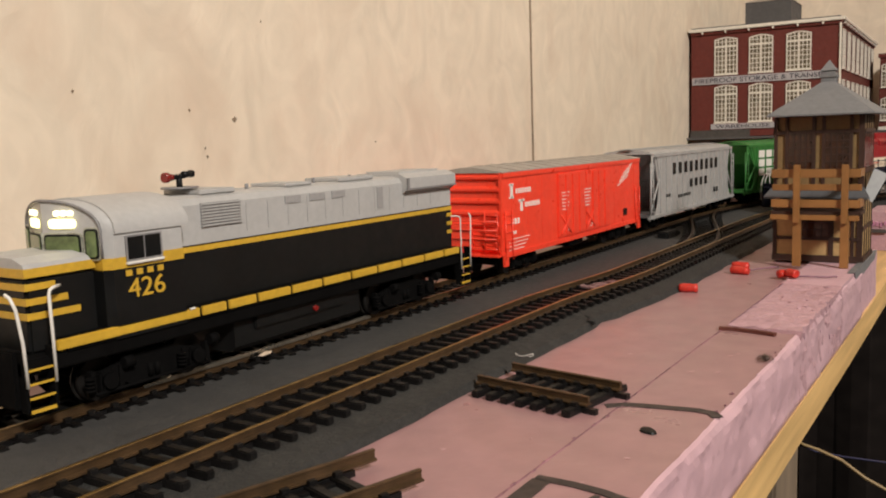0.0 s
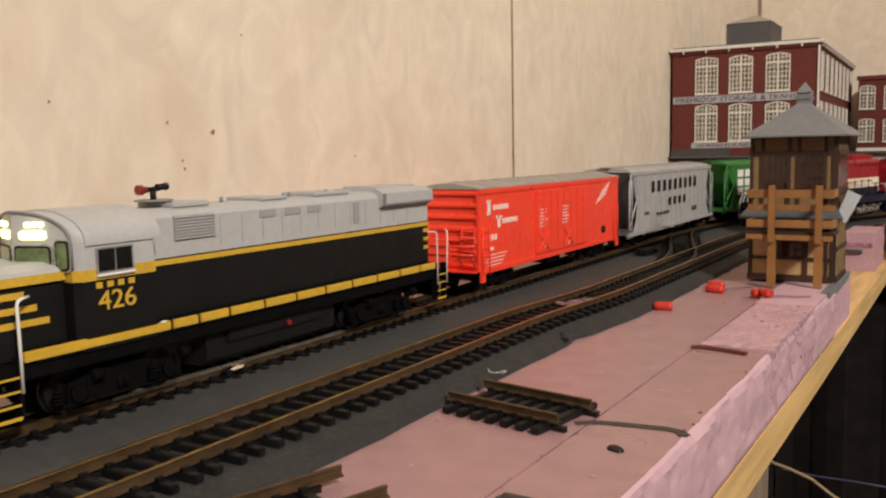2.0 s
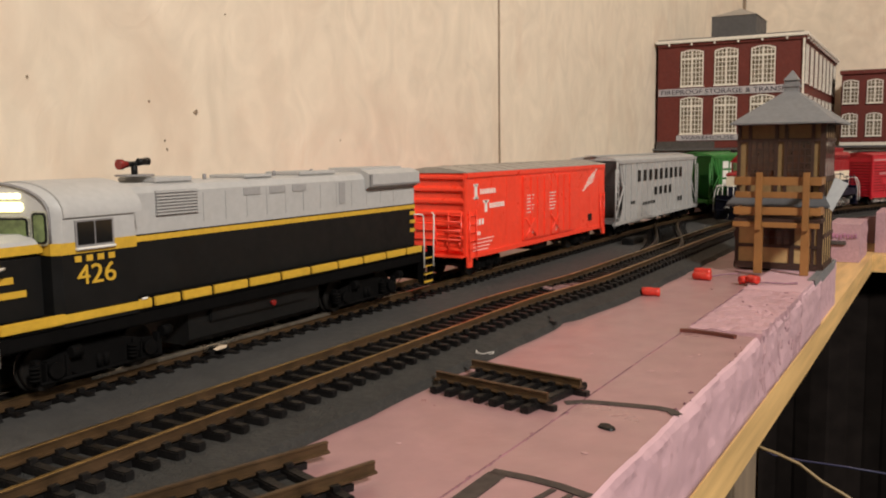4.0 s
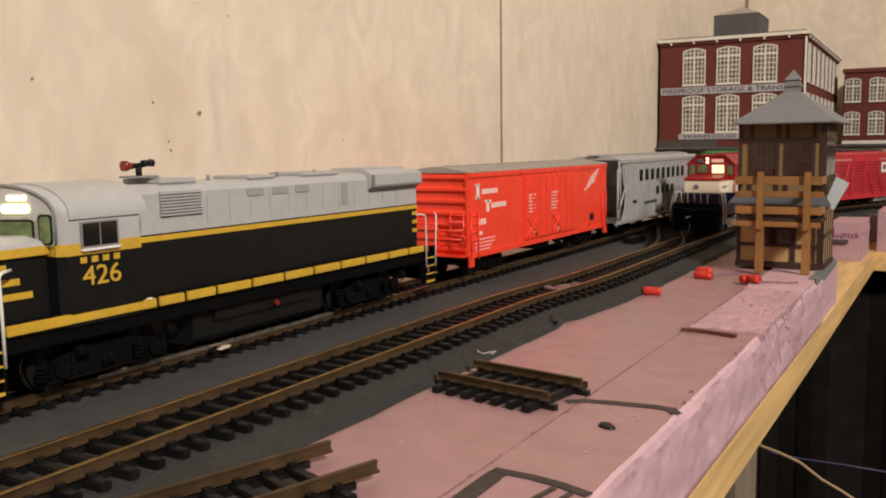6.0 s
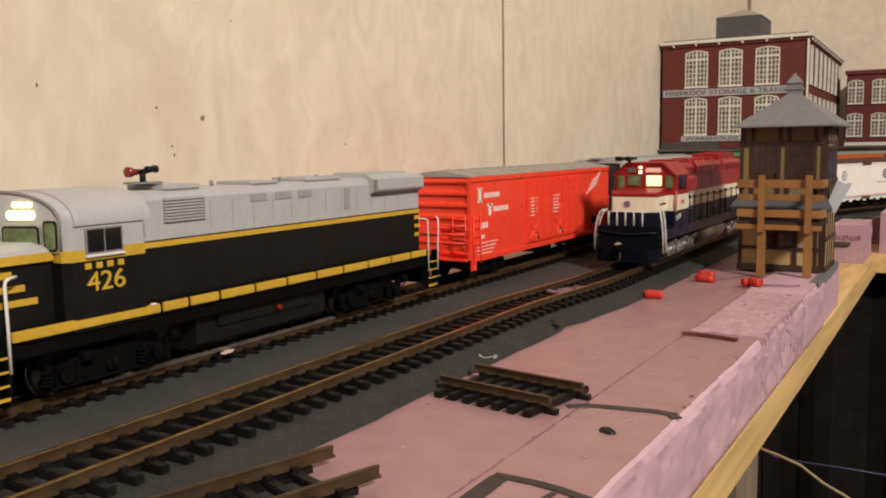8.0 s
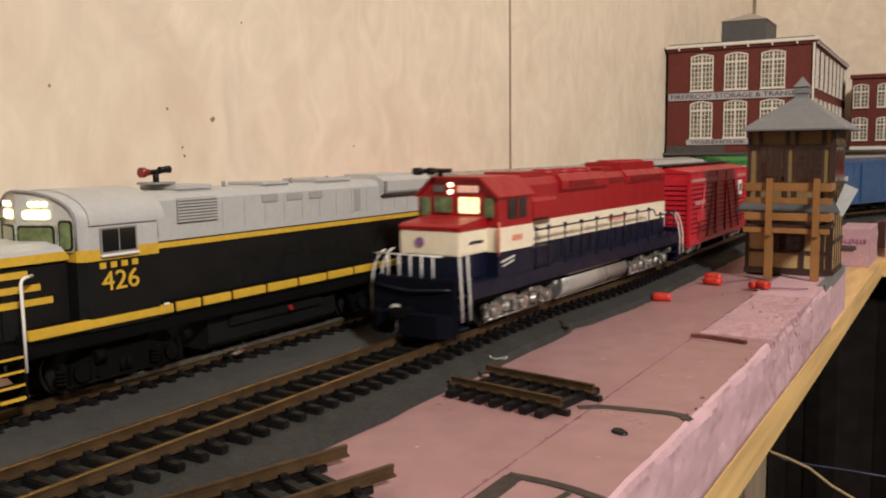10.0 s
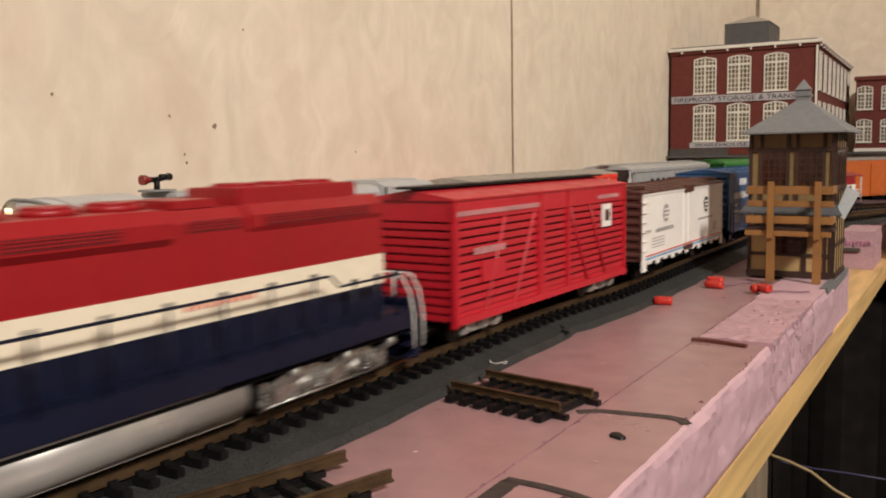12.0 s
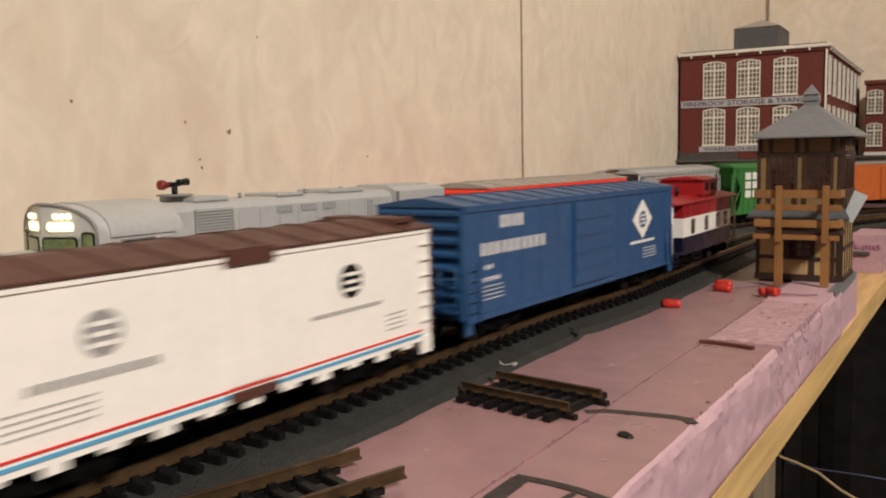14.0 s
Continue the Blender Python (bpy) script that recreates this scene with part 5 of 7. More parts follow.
def build_stock_car():
    hl, hw = 0.0700, 0.0165
    car = empty("stock_car", None, "cherry red slatted model livestock car with a black running board, moving", "stock car")
    z0, z1 = 0.0085, 0.0470
    # inner box coloured dark so the slat gaps look shaded
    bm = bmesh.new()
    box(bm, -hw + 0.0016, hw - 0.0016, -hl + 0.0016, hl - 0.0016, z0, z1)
    part("body", bm, mat("gap_shade_red", (0.075, 0.004, 0.006), 0.8, vary=0.1), car, "inner box coloured dark red as shade between slats")
    n = 12
    pitch = (z1 - 0.0065 - z0) / n
    for side in (-1, 1):
        for k in range(n):
            z = z0 + pitch * k
            bm = bmesh.new()
            box(bm, min(side * (hw - 0.0016), side * (hw - 0.0004)), max(side * (hw - 0.0016), side * (hw - 0.0004)), -hl, hl, z, z + pitch * (0.72 if k else 0.95), 0.00025)
            part("slat", bm, M_CHERRY, car)
        bm = bmesh.new()
        box(bm, min(side * (hw - 0.0016), side * hw), max(side * (hw - 0.0016), side * hw), -hl, hl, z1 - 0.0066, z1)
        part("letter_board", bm, M_CHERRY, car)
        for y in (-hl + 0.0010, -0.0125, -0.0100, 0.0115, hl - 0.0010):
            bm = bmesh.new()
            box(bm, min(side * (hw - 0.0012), side * (hw + 0.0004)), max(side * (hw - 0.0012), side * (hw + 0.0004)), y - 0.0009, y + 0.0009, z0, z1)
            part("post", bm, M_CHERRY, car)
        for a, b in ((-0.052, -0.038), (-0.032, -0.0165), (0.030, 0.0135), (0.048, 0.032)):
            bm = bmesh.new()
            rod(bm, [(side * (hw - 0.0001), a, z0 + 0.0005), (side * (hw - 0.0001), b, z1 - 0.0066)], 0.0005, 4)
            # front-half braces carry the painted highlight
            part("brace", bm, M_BRACE_LIT if a < 0 else M_CHERRY, car)
        on_side_bm = bmesh.new()
        box(on_side_bm, min(side * (hw - 0.0002), side * (hw + 0.0006)), max(side * (hw - 0.0002), side * (hw + 0.0006)), -hl, hl, z0 - 0.0012, z0 + 0.0012)
        part("side_sill", on_side_bm, M_CHERRY, car)
    for way in (-1, 1):
        for k in range(n):
            z = z0 + pitch * k
            bm = bmesh.new()
            box(bm, -hw + 0.0003, hw - 0.0003, min(way * (hl - 0.0016), way * (hl - 0.0002)), max(way * (hl - 0.0016), way * (hl - 0.0002)), z, z + pitch * 0.7)
            part("end_slat", bm, M_CHERRY, car)
        bm = bmesh.new()
        box(bm, -hw, hw, min(way * (hl - 0.0016), way * hl), max(way * (hl - 0.0016), way * hl), z1 - 0.0066, z1 + 0.0006)
        for sx in (-1, 1):
            box(bm, min(sx * hw, sx * (hw - 0.0016)), max(sx * hw, sx * (hw - 0.0016)), min(way * (hl - 0.0016), way * (hl + 0.0004)), max(way * (hl - 0.0016), way * (hl + 0.0004)), z0 - 0.002, z1)
        part("end_frame", bm, M_CHERRY, car)
        truck(car, way * 0.0500, 2, 0.0200, M_TANK)
        coupler(car, way * hl, way)
    bm = bmesh.new()
    prism(bm, [(hw + 0.0006, z1), (hw + 0.0006, z1 + 0.0006), (0, z1 + 0.0034), (-hw - 0.0006, z1 + 0.0006), (-hw - 0.0006, z1)], -hl - 0.0006, hl + 0.0006, "y")
    part("roof", bm, M_CHERRY, car)
    bm = bmesh.new()
    box(bm, -0.0040, 0.0040, -hl - 0.003, hl + 0.003, z1 + 0.0036, z1 + 0.0044)
    part("running_board", bm, M_BLACK, car, "black running board")
    bm = bmesh.new()
    box(bm, -0.0030, 0.0030, -hl, hl, 0.0070, z0 + 0.001)
    box(bm, -0.010, 0.010, -0.015, 0.005, 0.0045, z0, 0.0006)
    part("underframe", bm, M_DARKFRAME, car)
    bm = bmesh.new()
    bars_on_side(bm, hw + 0.0003, [(-0.0690, -0.0130, z1 - 0.0050, z1 - 0.0034, 24), (0.0400, 0.0620, z1 - 0.0050, z1 - 0.0034, 9)])
    bars_on_side(bm, hw + 0.0001, [(-0.0585, -0.0380, 0.0290, 0.0312, 8)])
    part("plain_lettering", bm, M_PINKPRINT, car, "pale pink print bars")
    on_side(car, "lettering_panel", hw - 0.0002, -0.0540, -0.0380, 0.0195, 0.0265, M_CHERRY, 0.0004, False)
    on_side(car, "placard", hw, 0.0440, 0.0530, 0.0300, 0.0395, M_WHITE, 0.0005, False)
    bm = bmesh.new()
    box(bm, hw + 0.0004, hw + 0.0008, 0.0463, 0.0507, 0.0325, 0.0372, 0)
    part("placard_mark", bm, M_BROWN, car)
    return car


def build_reefer():
    hl, hw = 0.0742, 0.0166
    car = freight_body("refrigerator_car", "white refrigerator car with brown roof and thin red and blue stripe", "refrigerator car", hl, hw, 0.0100, 0.0418, 0.0450, M_CARWHITE, M_BROWN, M_BROWN, None, M_DARKFRAME, 8, 0.0010)
    for way in (-1, 1):
        bm = bmesh.new()
        box(bm, -hw + 0.0008, hw - 0.0008, min(way * hl, way * (hl + 0.0004)), max(way * hl, way * (hl + 0.0004)), 0.0100, 0.0420)
        part("end_sheet", bm, M_BROWN, car)
    on_side(car, "red_line", hw, -hl + 0.005, hl - 0.005, 0.0117, 0.0122, M_REDSTRIPE, 0.0003)
    on_side(car, "blue_line", hw, -hl + 0.005, hl - 0.005, 0.0102, 0.0110, M_SKYBLUE, 0.0003)
    on_side(car, "top_plate", hw, -hl, hl, 0.0405, 0.0416, M_CARWHITE, 0.0005)
    on_side(car, "side_sill", hw - 0.0006, -hl, hl, 0.0088, 0.0102, M_CARWHITE, 0.0006)
    on_side(car, "door_hood", hw, -0.0075, 0.0075, 0.0395, 0.0432, M_BROWN, 0.0012)
    on_side(car, "door_sill", hw, -0.0075, 0.0075, 0.0092, 0.0112, M_BROWN, 0.0010)
    on_side(car, "door", hw, -0.0078, 0.0078, 0.0126, 0.0392, M_CARWHITE, 0.0004)
    on_side(car, "door_split", hw, -0.00015, 0.00015, 0.0126, 0.0392, M_CARWHITE, 0.0007)
    for k in range(11):
        y = -0.062 + 0.0124 * k
        on_side(car, "sill_tab", hw - 0.0006, y - 0.0024, y + 0.0024, 0.0070 if k % 2 else 0.0078, 0.0090, M_CARWHITE, 0.0006)
    for y in (-hl + 0.003, hl - 0.003):
        on_side(car, "corner_step", hw - 0.0004, y - 0.0026, y + 0.0026, 0.0050, 0.0100, M_CARWHITE, 0.0008)
        for k in range(6):
            on_side(car, "grab_iron", hw, y - 0.0024, y + 0.0024, 0.0145 + 0.0045 * k, 0.0149 + 0.0045 * k, M_WHITEMETAL, 0.0009)
    for y, r, m in ((-0.0385, 0.0044, M_GREYPRINT), (0.0365, 0.0044, M_BLACK)):
        bm = bmesh.new()
        disc(bm, (hw + 0.0001, y, 0.0308), r, 0.0004, "x", 28)
        part("round_emblem", bm, m, car)
        bm = bmesh.new()
        for z in (0.0282, 0.0302, 0.0322):
            box(bm, hw + 0.0001, hw + 0.0005, y - r * 0.72, y + r * 0.72, z, z + 0.0009)
        part("emblem_bar", bm, M_CARWHITE, car)
    bm = bmesh.new()
    bars_on_side(bm, hw, [(-0.0540, -0.0250, 0.0222, 0.0240, 13), (0.0210, 0.0500, 0.0228, 0.0238, 15), (-0.0715, -0.0605, 0.0230, 0.0243, 5)])
    for k in range(4):
        bars_on_side(bm, hw, [(-0.0600, -0.0400, 0.0152 + 0.0014 * k, 0.0156 + 0.0014 * k, 9), (0.0520, 0.0610, 0.0148 + 0.0014 * k, 0.0152 + 0.0014 * k, 4)])
    part("plain_lettering", bm, M_GREYPRINT, car, "grey print bars")
    for y in (-0.066, 0.066):
        for x in (-0.009, 0.009):
            bm = bmesh.new()
            box(bm, x - 0.0045, x + 0.0045, y - 0.0050, y + 0.0050, 0.0436, 0.0452, 0.0003)
            part("ice_hatch", bm, M_BROWN, car)
    return car


def build_blue_boxcar():
    hl, hw = 0.0920, 0.0171
    car = freight_body("boxcar", "deep blue model boxcar with white diamond emblem, moving", "boxcar", hl, hw, 0.0100, 0.0462, 0.0490, M_BLUE, M_BLUE, M_BLUE, None, M_DARKFRAME, 8)
    on_side(car, "side_sill", hw, -hl, hl, 0.0088, 0.0106, M_BLUE, 0.0006)
    on_side(car, "top_plate", hw, -hl, hl, 0.0446, 0.0462, M_BLUE, 0.0006)
    on_side(car, "door", hw, -0.0150, 0.0185, 0.0112, 0.0440, M_BLUE, 0.0011, True, 0.0003)
    for q in (0.2, 0.4, 0.6, 0.8):
        z = 0.0112 + 0.0328 * q
        on_side(car, "door_rib", hw, -0.0140, 0.0175, z - 0.0005, z + 0.0005, M_BLUE, 0.0015)
    for k in range(13):
        y = -0.082 + 0.0137 * k
        if not -0.017 < y < 0.020:
            on_side(car, "side_rivet_strip", hw, y - 0.0003, y + 0.0003, 0.0106, 0.0446, M_BLUE, 0.00015)
    for y in (-hl + 0.002, hl - 0.002):
        on_side(car, "corner_step", hw, y - 0.0020, y + 0.0020, 0.0050, 0.0095, M_BLUE, 0.0006)
    corner_ladders(car, hl, hw, 0.0075, 0.0280, M_BLUE, 6)
    o = 0.0165
    bm = bmesh.new()
    bars_on_side(bm, hw + 0.0002, [(-0.0855 + o, -0.0690 + o, 0.0384, 0.0426, 4), (-0.0980 + o, -0.0530 + o, 0.0298, 0.0340, 10)], fill=0.42)
    bars_on_side(bm, hw + 0.0002, [(-0.0960 + o, -0.0900 + o, 0.0252, 0.0266, 2), (-0.0970 + o, -0.0860 + o, 0.0212, 0.0226, 5)], fill=0.4)
    for k in range(4):
        bars_on_side(bm, hw + 0.0002, [(-0.0970 + o, -0.0840 + o, 0.0151 + 0.0014 * k, 0.0154 + 0.0014 * k, 6)], fill=0.5)
        bars_on_side(bm, hw + 0.0002, [(0.0400 + o, 0.0560 + o, 0.0151 + 0.0014 * k, 0.0154 + 0.0014 * k, 6)], fill=0.5)
    bars_on_side(bm, hw + 0.0002, [(-0.0240 + o, -0.0200 + o, 0.0282, 0.0294, 1), (0.0250 + o, 0.0530 + o, 0.0222, 0.0234, 12)])
    part("plain_lettering", bm, M_WHITE, car, "white print bars")
    bm = bmesh.new()
    prism(bm, [(0.0275 + o, 0.0328), (0.0385 + o, 0.0240), (0.0495 + o, 0.0328), (0.0385 + o, 0.0418)], hw + 0.0001, hw + 0.0004, "x")
    part("diamond_emblem", bm, M_WHITE, car)
    bm = bmesh.new()
    disc(bm, (hw + 0.0003, 0.0385 + o, 0.0328), 0.0040, 0.0004, "x", 24)
    part("emblem_ring", bm, M_BLUE, car)
    bm = bmesh.new()
    for z in (0.0306, 0.0324, 0.0342):
        box(bm, hw + 0.0003, hw + 0.0007, 0.0362 + o, 0.0408 + o, z, z + 0.0008)
    part("emblem_bar", bm, M_WHITE, car)
    return car


def build_caboose():
    car = empty("caboose", None, "red, white and blue model caboose ending the train", "caboose")
    hl, hw = 0.0480, 0.0160

    def slab(name, z0, z1, material, grow=0.0):
        bm = bmesh.new()
        box(bm, -hw - grow, hw + grow, -hl - grow, hl + grow, z0, z1)
        return part(name, bm, material, car)
    slab("lower_side", 0.0090, 0.0185, M_NAVY)
    slab("middle_side", 0.0185, 0.0285, M_CARWHITE, 0.0002)
    slab("upper_side", 0.0285, 0.0360, M_CRIMSON)
    bm = bmesh.new()
    prism(bm, [(hw + 0.0012, 0.0358), (hw + 0.0012, 0.0364), (0.006, 0.0388), (-0.006, 0.0388), (-hw - 0.0012, 0.0364), (-hw - 0.0012, 0.0358)], -0.0640, 0.0640, "y")
    part("roof", bm, M_CRIMSON, car)
    bm = bmesh.new()
    box(bm, -0.0125, 0.0125, 0.0, 0.0300, 0.0380, 0.0470, 0.0005)
    cup = part("cupola", bm, M_CRIMSON, car)
    bm = bmesh.new()
    prism(bm, [(0.0138, 0.0470), (0.0138, 0.0474), (0.005, 0.0488), (-0.005, 0.0488), (-0.0138, 0.0474), (-0.0138, 0.0470)], -0.0015, 0.0315, "y")
    part("cupola_roof", bm, M_CRIMSON, cup)
    for y in (0.005, 0.018):
        bm = bmesh.new()
        box(bm, -0.0127, 0.0127, y, y + 0.007, 0.0410, 0.0455)
        part("cupola_window", bm, M_GLASSDK, cup)
    for y in (-0.034, -0.008, 0.016, 0.033):
        bm = bmesh.new()
        box(bm, -hw - 0.0006, hw + 0.0006, y, y + 0.0060, 0.0195, 0.0275)
        part("window", bm, M_GLASSDK, car)
    for way in (-1, 1):
        bm = bmesh.new()
        box(bm, -hw, hw, min(way * hl, way * 0.0640), max(way * hl, way * 0.0640), 0.0098, 0.0112)
        part("platform", bm, M_NAVY, car)
        for x in (-0.0150, -0.005, 0.005, 0.0150):
            bm = bmesh.new()
            rod(bm, [(x, way * 0.0632, 0.0112), (x, way * 0.0632, 0.0358 if abs(x) > 0.01 else 0.0230)], 0.0006, 6)
            part("platform_post", bm, M_WHITEMETAL, car)
        bm = bmesh.new()
        for z in (0.0170, 0.0230):
            rod(bm, [(-0.0150, way * 0.0632, z), (0.0150, way * 0.0632, z)], 0.0005, 6)
        part("platform_rail", bm, M_WHITEMETAL, car)
        for sx in (-1, 1):
            ladder(car, sx * 0.0155, way * 0.0585, 0.0035, 0.0110, 0.0070, 3, M_NAVY, name="steps")
        truck(car, way * 0.0360, 2, 0.0200, M_DARKFRAME)
        coupler(car, way * 0.0640, way)
    bm = bmesh.new()
    box(bm, -0.0040, 0.0040, -0.060, 0.060, 0.0070, 0.0092)
    part("underframe", bm, M_DARKFRAME, car)
    bm = bmesh.new()
    rod(bm, [(0.004, -0.020, 0.0385), (0.004, -0.020, 0.0440)], 0.0010, 8)
    part("smoke_jack", bm, M_BLACK, car)
    return car


TRAIN = [(build_roadengine(), 0.1095, 0.13), (build_stock_car(), 0.3070, 0.10), (build_reefer(), 0.4688, 0.105), (build_blue_boxcar(), 0.6570, 0.125), (build_caboose(), 0.8240, 0.072)]

# an orange car standing farther round the bend on the wall track
_x, _y, _a = along(0.68, REAR)
_car = freight_body("boxcar", "plain orange model boxcar parked round the bend", "boxcar", 0.0860, 0.0168, 0.0108, 0.0480, 0.0506, M_ORANGE, M_ROOF_GREY, M_ORANGE, pose(_x, _y, 0, 0, 0, -math.degrees(_a)))
on_side(_car, "door", 0.0168, -0.020, 0.020, 0.0125, 0.0448, M_ORANGE, 0.0011)
corner_ladders(_car, 0.0860, 0.0168, 0.0085, 0.0310, M_ORANGE, 6)

# ---- the signal tower ----
M_TAN = mat("tan_wall", (0.44, 0.29, 0.125), 0.65, vary=0.08, scale=500)
# the tan wall darkened: shade of the eaves painted on the upper storey
M_TAN_SHADED = mat("eave_shaded_tan_wall", (0.20, 0.125, 0.050), 0.65, vary=0.1, scale=500)
M_BEAM = mat("dark_brown_beam", (0.036, 0.0145, 0.0085), 0.6, vary=0.2, scale=500)
M_PLANK = mat("varnished_brown_plank", (0.27, 0.125, 0.038), 0.45, vary=0.15, scale=300, stretch=(0.3, 1, 0.3), random_piece=0.12)
M_SLATE = mat("blue_grey_roof", (0.165, 0.165, 0.17), 0.6, vary=0.08, scale=500)
M_PENT = mat("dark_slate_card", (0.075, 0.076, 0.082), 0.65, vary=0.1, scale=400)
M_PANE_DK = mat("amber_dark_pane", (0.045, 0.016, 0.008), 0.12, vary=0.5, scale=260)
M_BRICK = mat("brick_red_paint", (0.118, 0.0165, 0.0095), 0.65, vary=0.14, scale=600, bump=0.2, bump_scale=1200)
M_TRIMWHITE = mat("white_trim", (0.70, 0.64, 0.55), 0.6, vary=0.06, scale=500)
M_PANE = mat("pale_pane", (0.13, 0.10, 0.065), 0.25, vary=0.35, scale=180)
M_SIGN = mat("sign_board", (0.42, 0.385, 0.39), 0.6, vary=0.08, scale=500)
M_INK = mat("sign_ink", (0.045, 0.040, 0.055), 0.6, vary=0)
M_ROOFDK = mat("dark_grey_card", (0.085, 0.078, 0.075), 0.7, vary=0.1, scale=400)
M_STONE = mat("grey_foundation", (0.065, 0.055, 0.048), 0.8, vary=0.2, scale=500)


def bar(name, parent, lo, hi, material, bev=0.0, label=""):
    bm = bmesh.new()
    box(bm, min(lo[0], hi[0]), max(lo[0], hi[0]), min(lo[1], hi[1]), max(lo[1], hi[1]), min(lo[2], hi[2]), max(lo[2], hi[2]), bev)
    return part(name, bm, material, parent, label)


def build_tower():
    t = empty("signal_tower", None, "two-storey model signal tower with brown timber framing and grey hip roof", "signal tower")
    x0, x1, y0, y1, zb = 0.0492, 0.0920, 0.1475, 0.1850, -0.0068
    bar("lower_storey", t, (x0, y0, zb), (x1, y1, 0.031), M_TAN)
    bar("upper_storey", t, (x0, y0, 0.031), (x1, y1, 0.0690), M_TAN_SHADED)
    # timber on the front
    f = y0
    for a, b in ((x0 - 0.0004, x0 + 0.0014), (0.0608, 0.0624), (0.0764, 0.0788), (x1 - 0.0050, x1 - 0.0034), (x1 - 0.0022, x1 + 0.0004)):
        bar("lower_post", t, (a, f - 0.0007, zb), (b, f + 0.001, 0.029), M_BEAM)
    for z0, z1 in ((zb, zb + 0.0034), (0.0046, 0.0062), (0.0255, 0.0285)):
        bar("lower_beam", t, (x0, f - 0.0010, z0), (x1, f + 0.001, z1), M_BEAM)
    bar("door", t, (0.0624, f - 0.0004, 0.0062), (0.0764, f + 0.001, 0.0255), M_PANE_DK, 0, "dark glazed door")
    for k in range(1, 4):
        x = 0.0624 + 0.0140 * k / 4
        bar("door_muntin", t, (x - 0.0003, f - 0.0007, 0.0062), (x + 0.0003, f, 0.0255), M_BEAM)
    for k in range(1, 5):
        z = 0.0062 + 0.0193 * k / 5
        bar("door_muntin", t, (0.0624, f - 0.00075, z - 0.0003), (0.0764, f, z + 0.0003), M_BEAM)
    # upper front: two glazed bays
    for a, b in ((x0 - 0.0004, x0 + 0.0014), (x0 + 0.0052, x0 + 0.0068), (0.0676, 0.0694), (0.0724, 0.0740), (x1 - 0.0066, x1 - 0.0050), (x1 - 0.0022, x1 + 0.0004)):
        bar("upper_post", t, (a, f - 0.0009, 0.031), (b, f + 0.001, 0.0690), M_BEAM)
    for z0, z1 in ((0.0600, 0.0618), (0.0395, 0.0420), (0.0310, 0.0330)):
        bar("upper_beam", t, (x0, f - 0.0011, z0), (x1, f + 0.001, z1), M_BEAM)
    for a, b in ((x0 + 0.0068, 0.0676), (0.0740, x1 - 0.0066)):
        bar("window", t, (a, f - 0.0004, 0.0420), (b, f + 0.001, 0.0600), M_PANE_DK)
        for k in range(1, 4):
            x = a + (b - a) * k / 4
            bar("muntin", t, (x - 0.0003, f - 0.0008, 0.0420), (x + 0.0003, f, 0.0600), M_BEAM)
        for k in range(1, 5):
            z = 0.0420 + 0.0180 * k / 5
            bar("muntin", t, (a, f - 0.00085, z - 0.0003), (b, f, z + 0.0003), M_BEAM)
    # timber on both flanks
    for x, s in ((x1, 1), (x0, -1)):
        for y in (y0 - 0.0003, 0.1562, 0.1650, 0.1740, y1 - 0.0020):
            bar("flank_post", t, (x, y, zb), (x + s * 0.0005, y + 0.0013, 0.0690), M_BEAM)
        for z0, z1 in ((zb, zb + 0.0030), (0.0100, 0.0118), (0.0250, 0.0285), (0.0395, 0.0420), (0.0600, 0.0618)):
            bar("flank_beam", t, (x, y0, z0), (x + s * 0.0010, y1, z1), M_BEAM)
        for y in (0.1496, 0.1585, 0.1674, 0.1763):
            bar("flank_window", t, (x, y, 0.0420), (x + s * 0.0004, y + 0.0064, 0.0600), M_PANE_DK)
    # pent roof between the storeys
    def pent(pts):
        bm = bmesh.new()
        top = [bm.verts.new(p) for p in pts]
        low = [bm.verts.new((p[0], p[1], p[2] - 0.0009)) for p in pts]
        bm.faces.new(top)
        bm.faces.new(low[::-1])
        for i in range(len(pts)):
            j = (i + 1) % len(pts)
            bm.faces.new((top[i], low[i], low[j], top[j]))
        part("pent_roof", bm, M_PENT, t, "dark slate pent roof")
    pent([(x0 - 0.0045, y0 - 0.0060, 0.0275), (x1 + 0.0040, y0 - 0.0060, 0.0275), (x1, y0, 0.0335), (x0, y0, 0.0335)])
    pent([(x0 - 0.0045, y1 + 0.004, 0.0275), (x0 - 0.0045, y0 - 0.0060, 0.0275), (x0, y0, 0.0335), (x0, y1, 0.0335)])
    bm = bmesh.new()
    quad = [(0.0922, 0.1470, 0.0280), (0.0965, 0.1480, 0.0245), (0.1030, 0.1530, 0.0384), (0.0968, 0.1510, 0.0416)]
    front = [bm.verts.new(q) for q in quad]
    back = [bm.verts.new((q[0] - 0.0002, q[1] + 0.0012, q[2])) for q in quad]
    bm.faces.new(front)
    bm.faces.new(back[::-1])
    for i in range(4):
        j = (i + 1) % 4
        bm.faces.new((front[i], back[i], back[j], front[j]))
    part("loose_awning", bm, mat("pale_grey_card", (0.34, 0.34, 0.34), 0.6, vary=0.08), t, "loose pale grey awning plate")
    # balcony in front
    by = 0.1290
    for x in (0.0642, 0.0866):
        bar("balcony_post", t, (x - 0.0020, by - 0.0014, zb - 0.0002), (x + 0.0020, by + 0.0014, 0.0180), M_PLANK, 0.0002)
        bar("rail_post", t, (x - 0.0016, by - 0.0034, 0.0155), (x + 0.0016, by - 0.0014, 0.0448), M_PLANK, 0.0002)
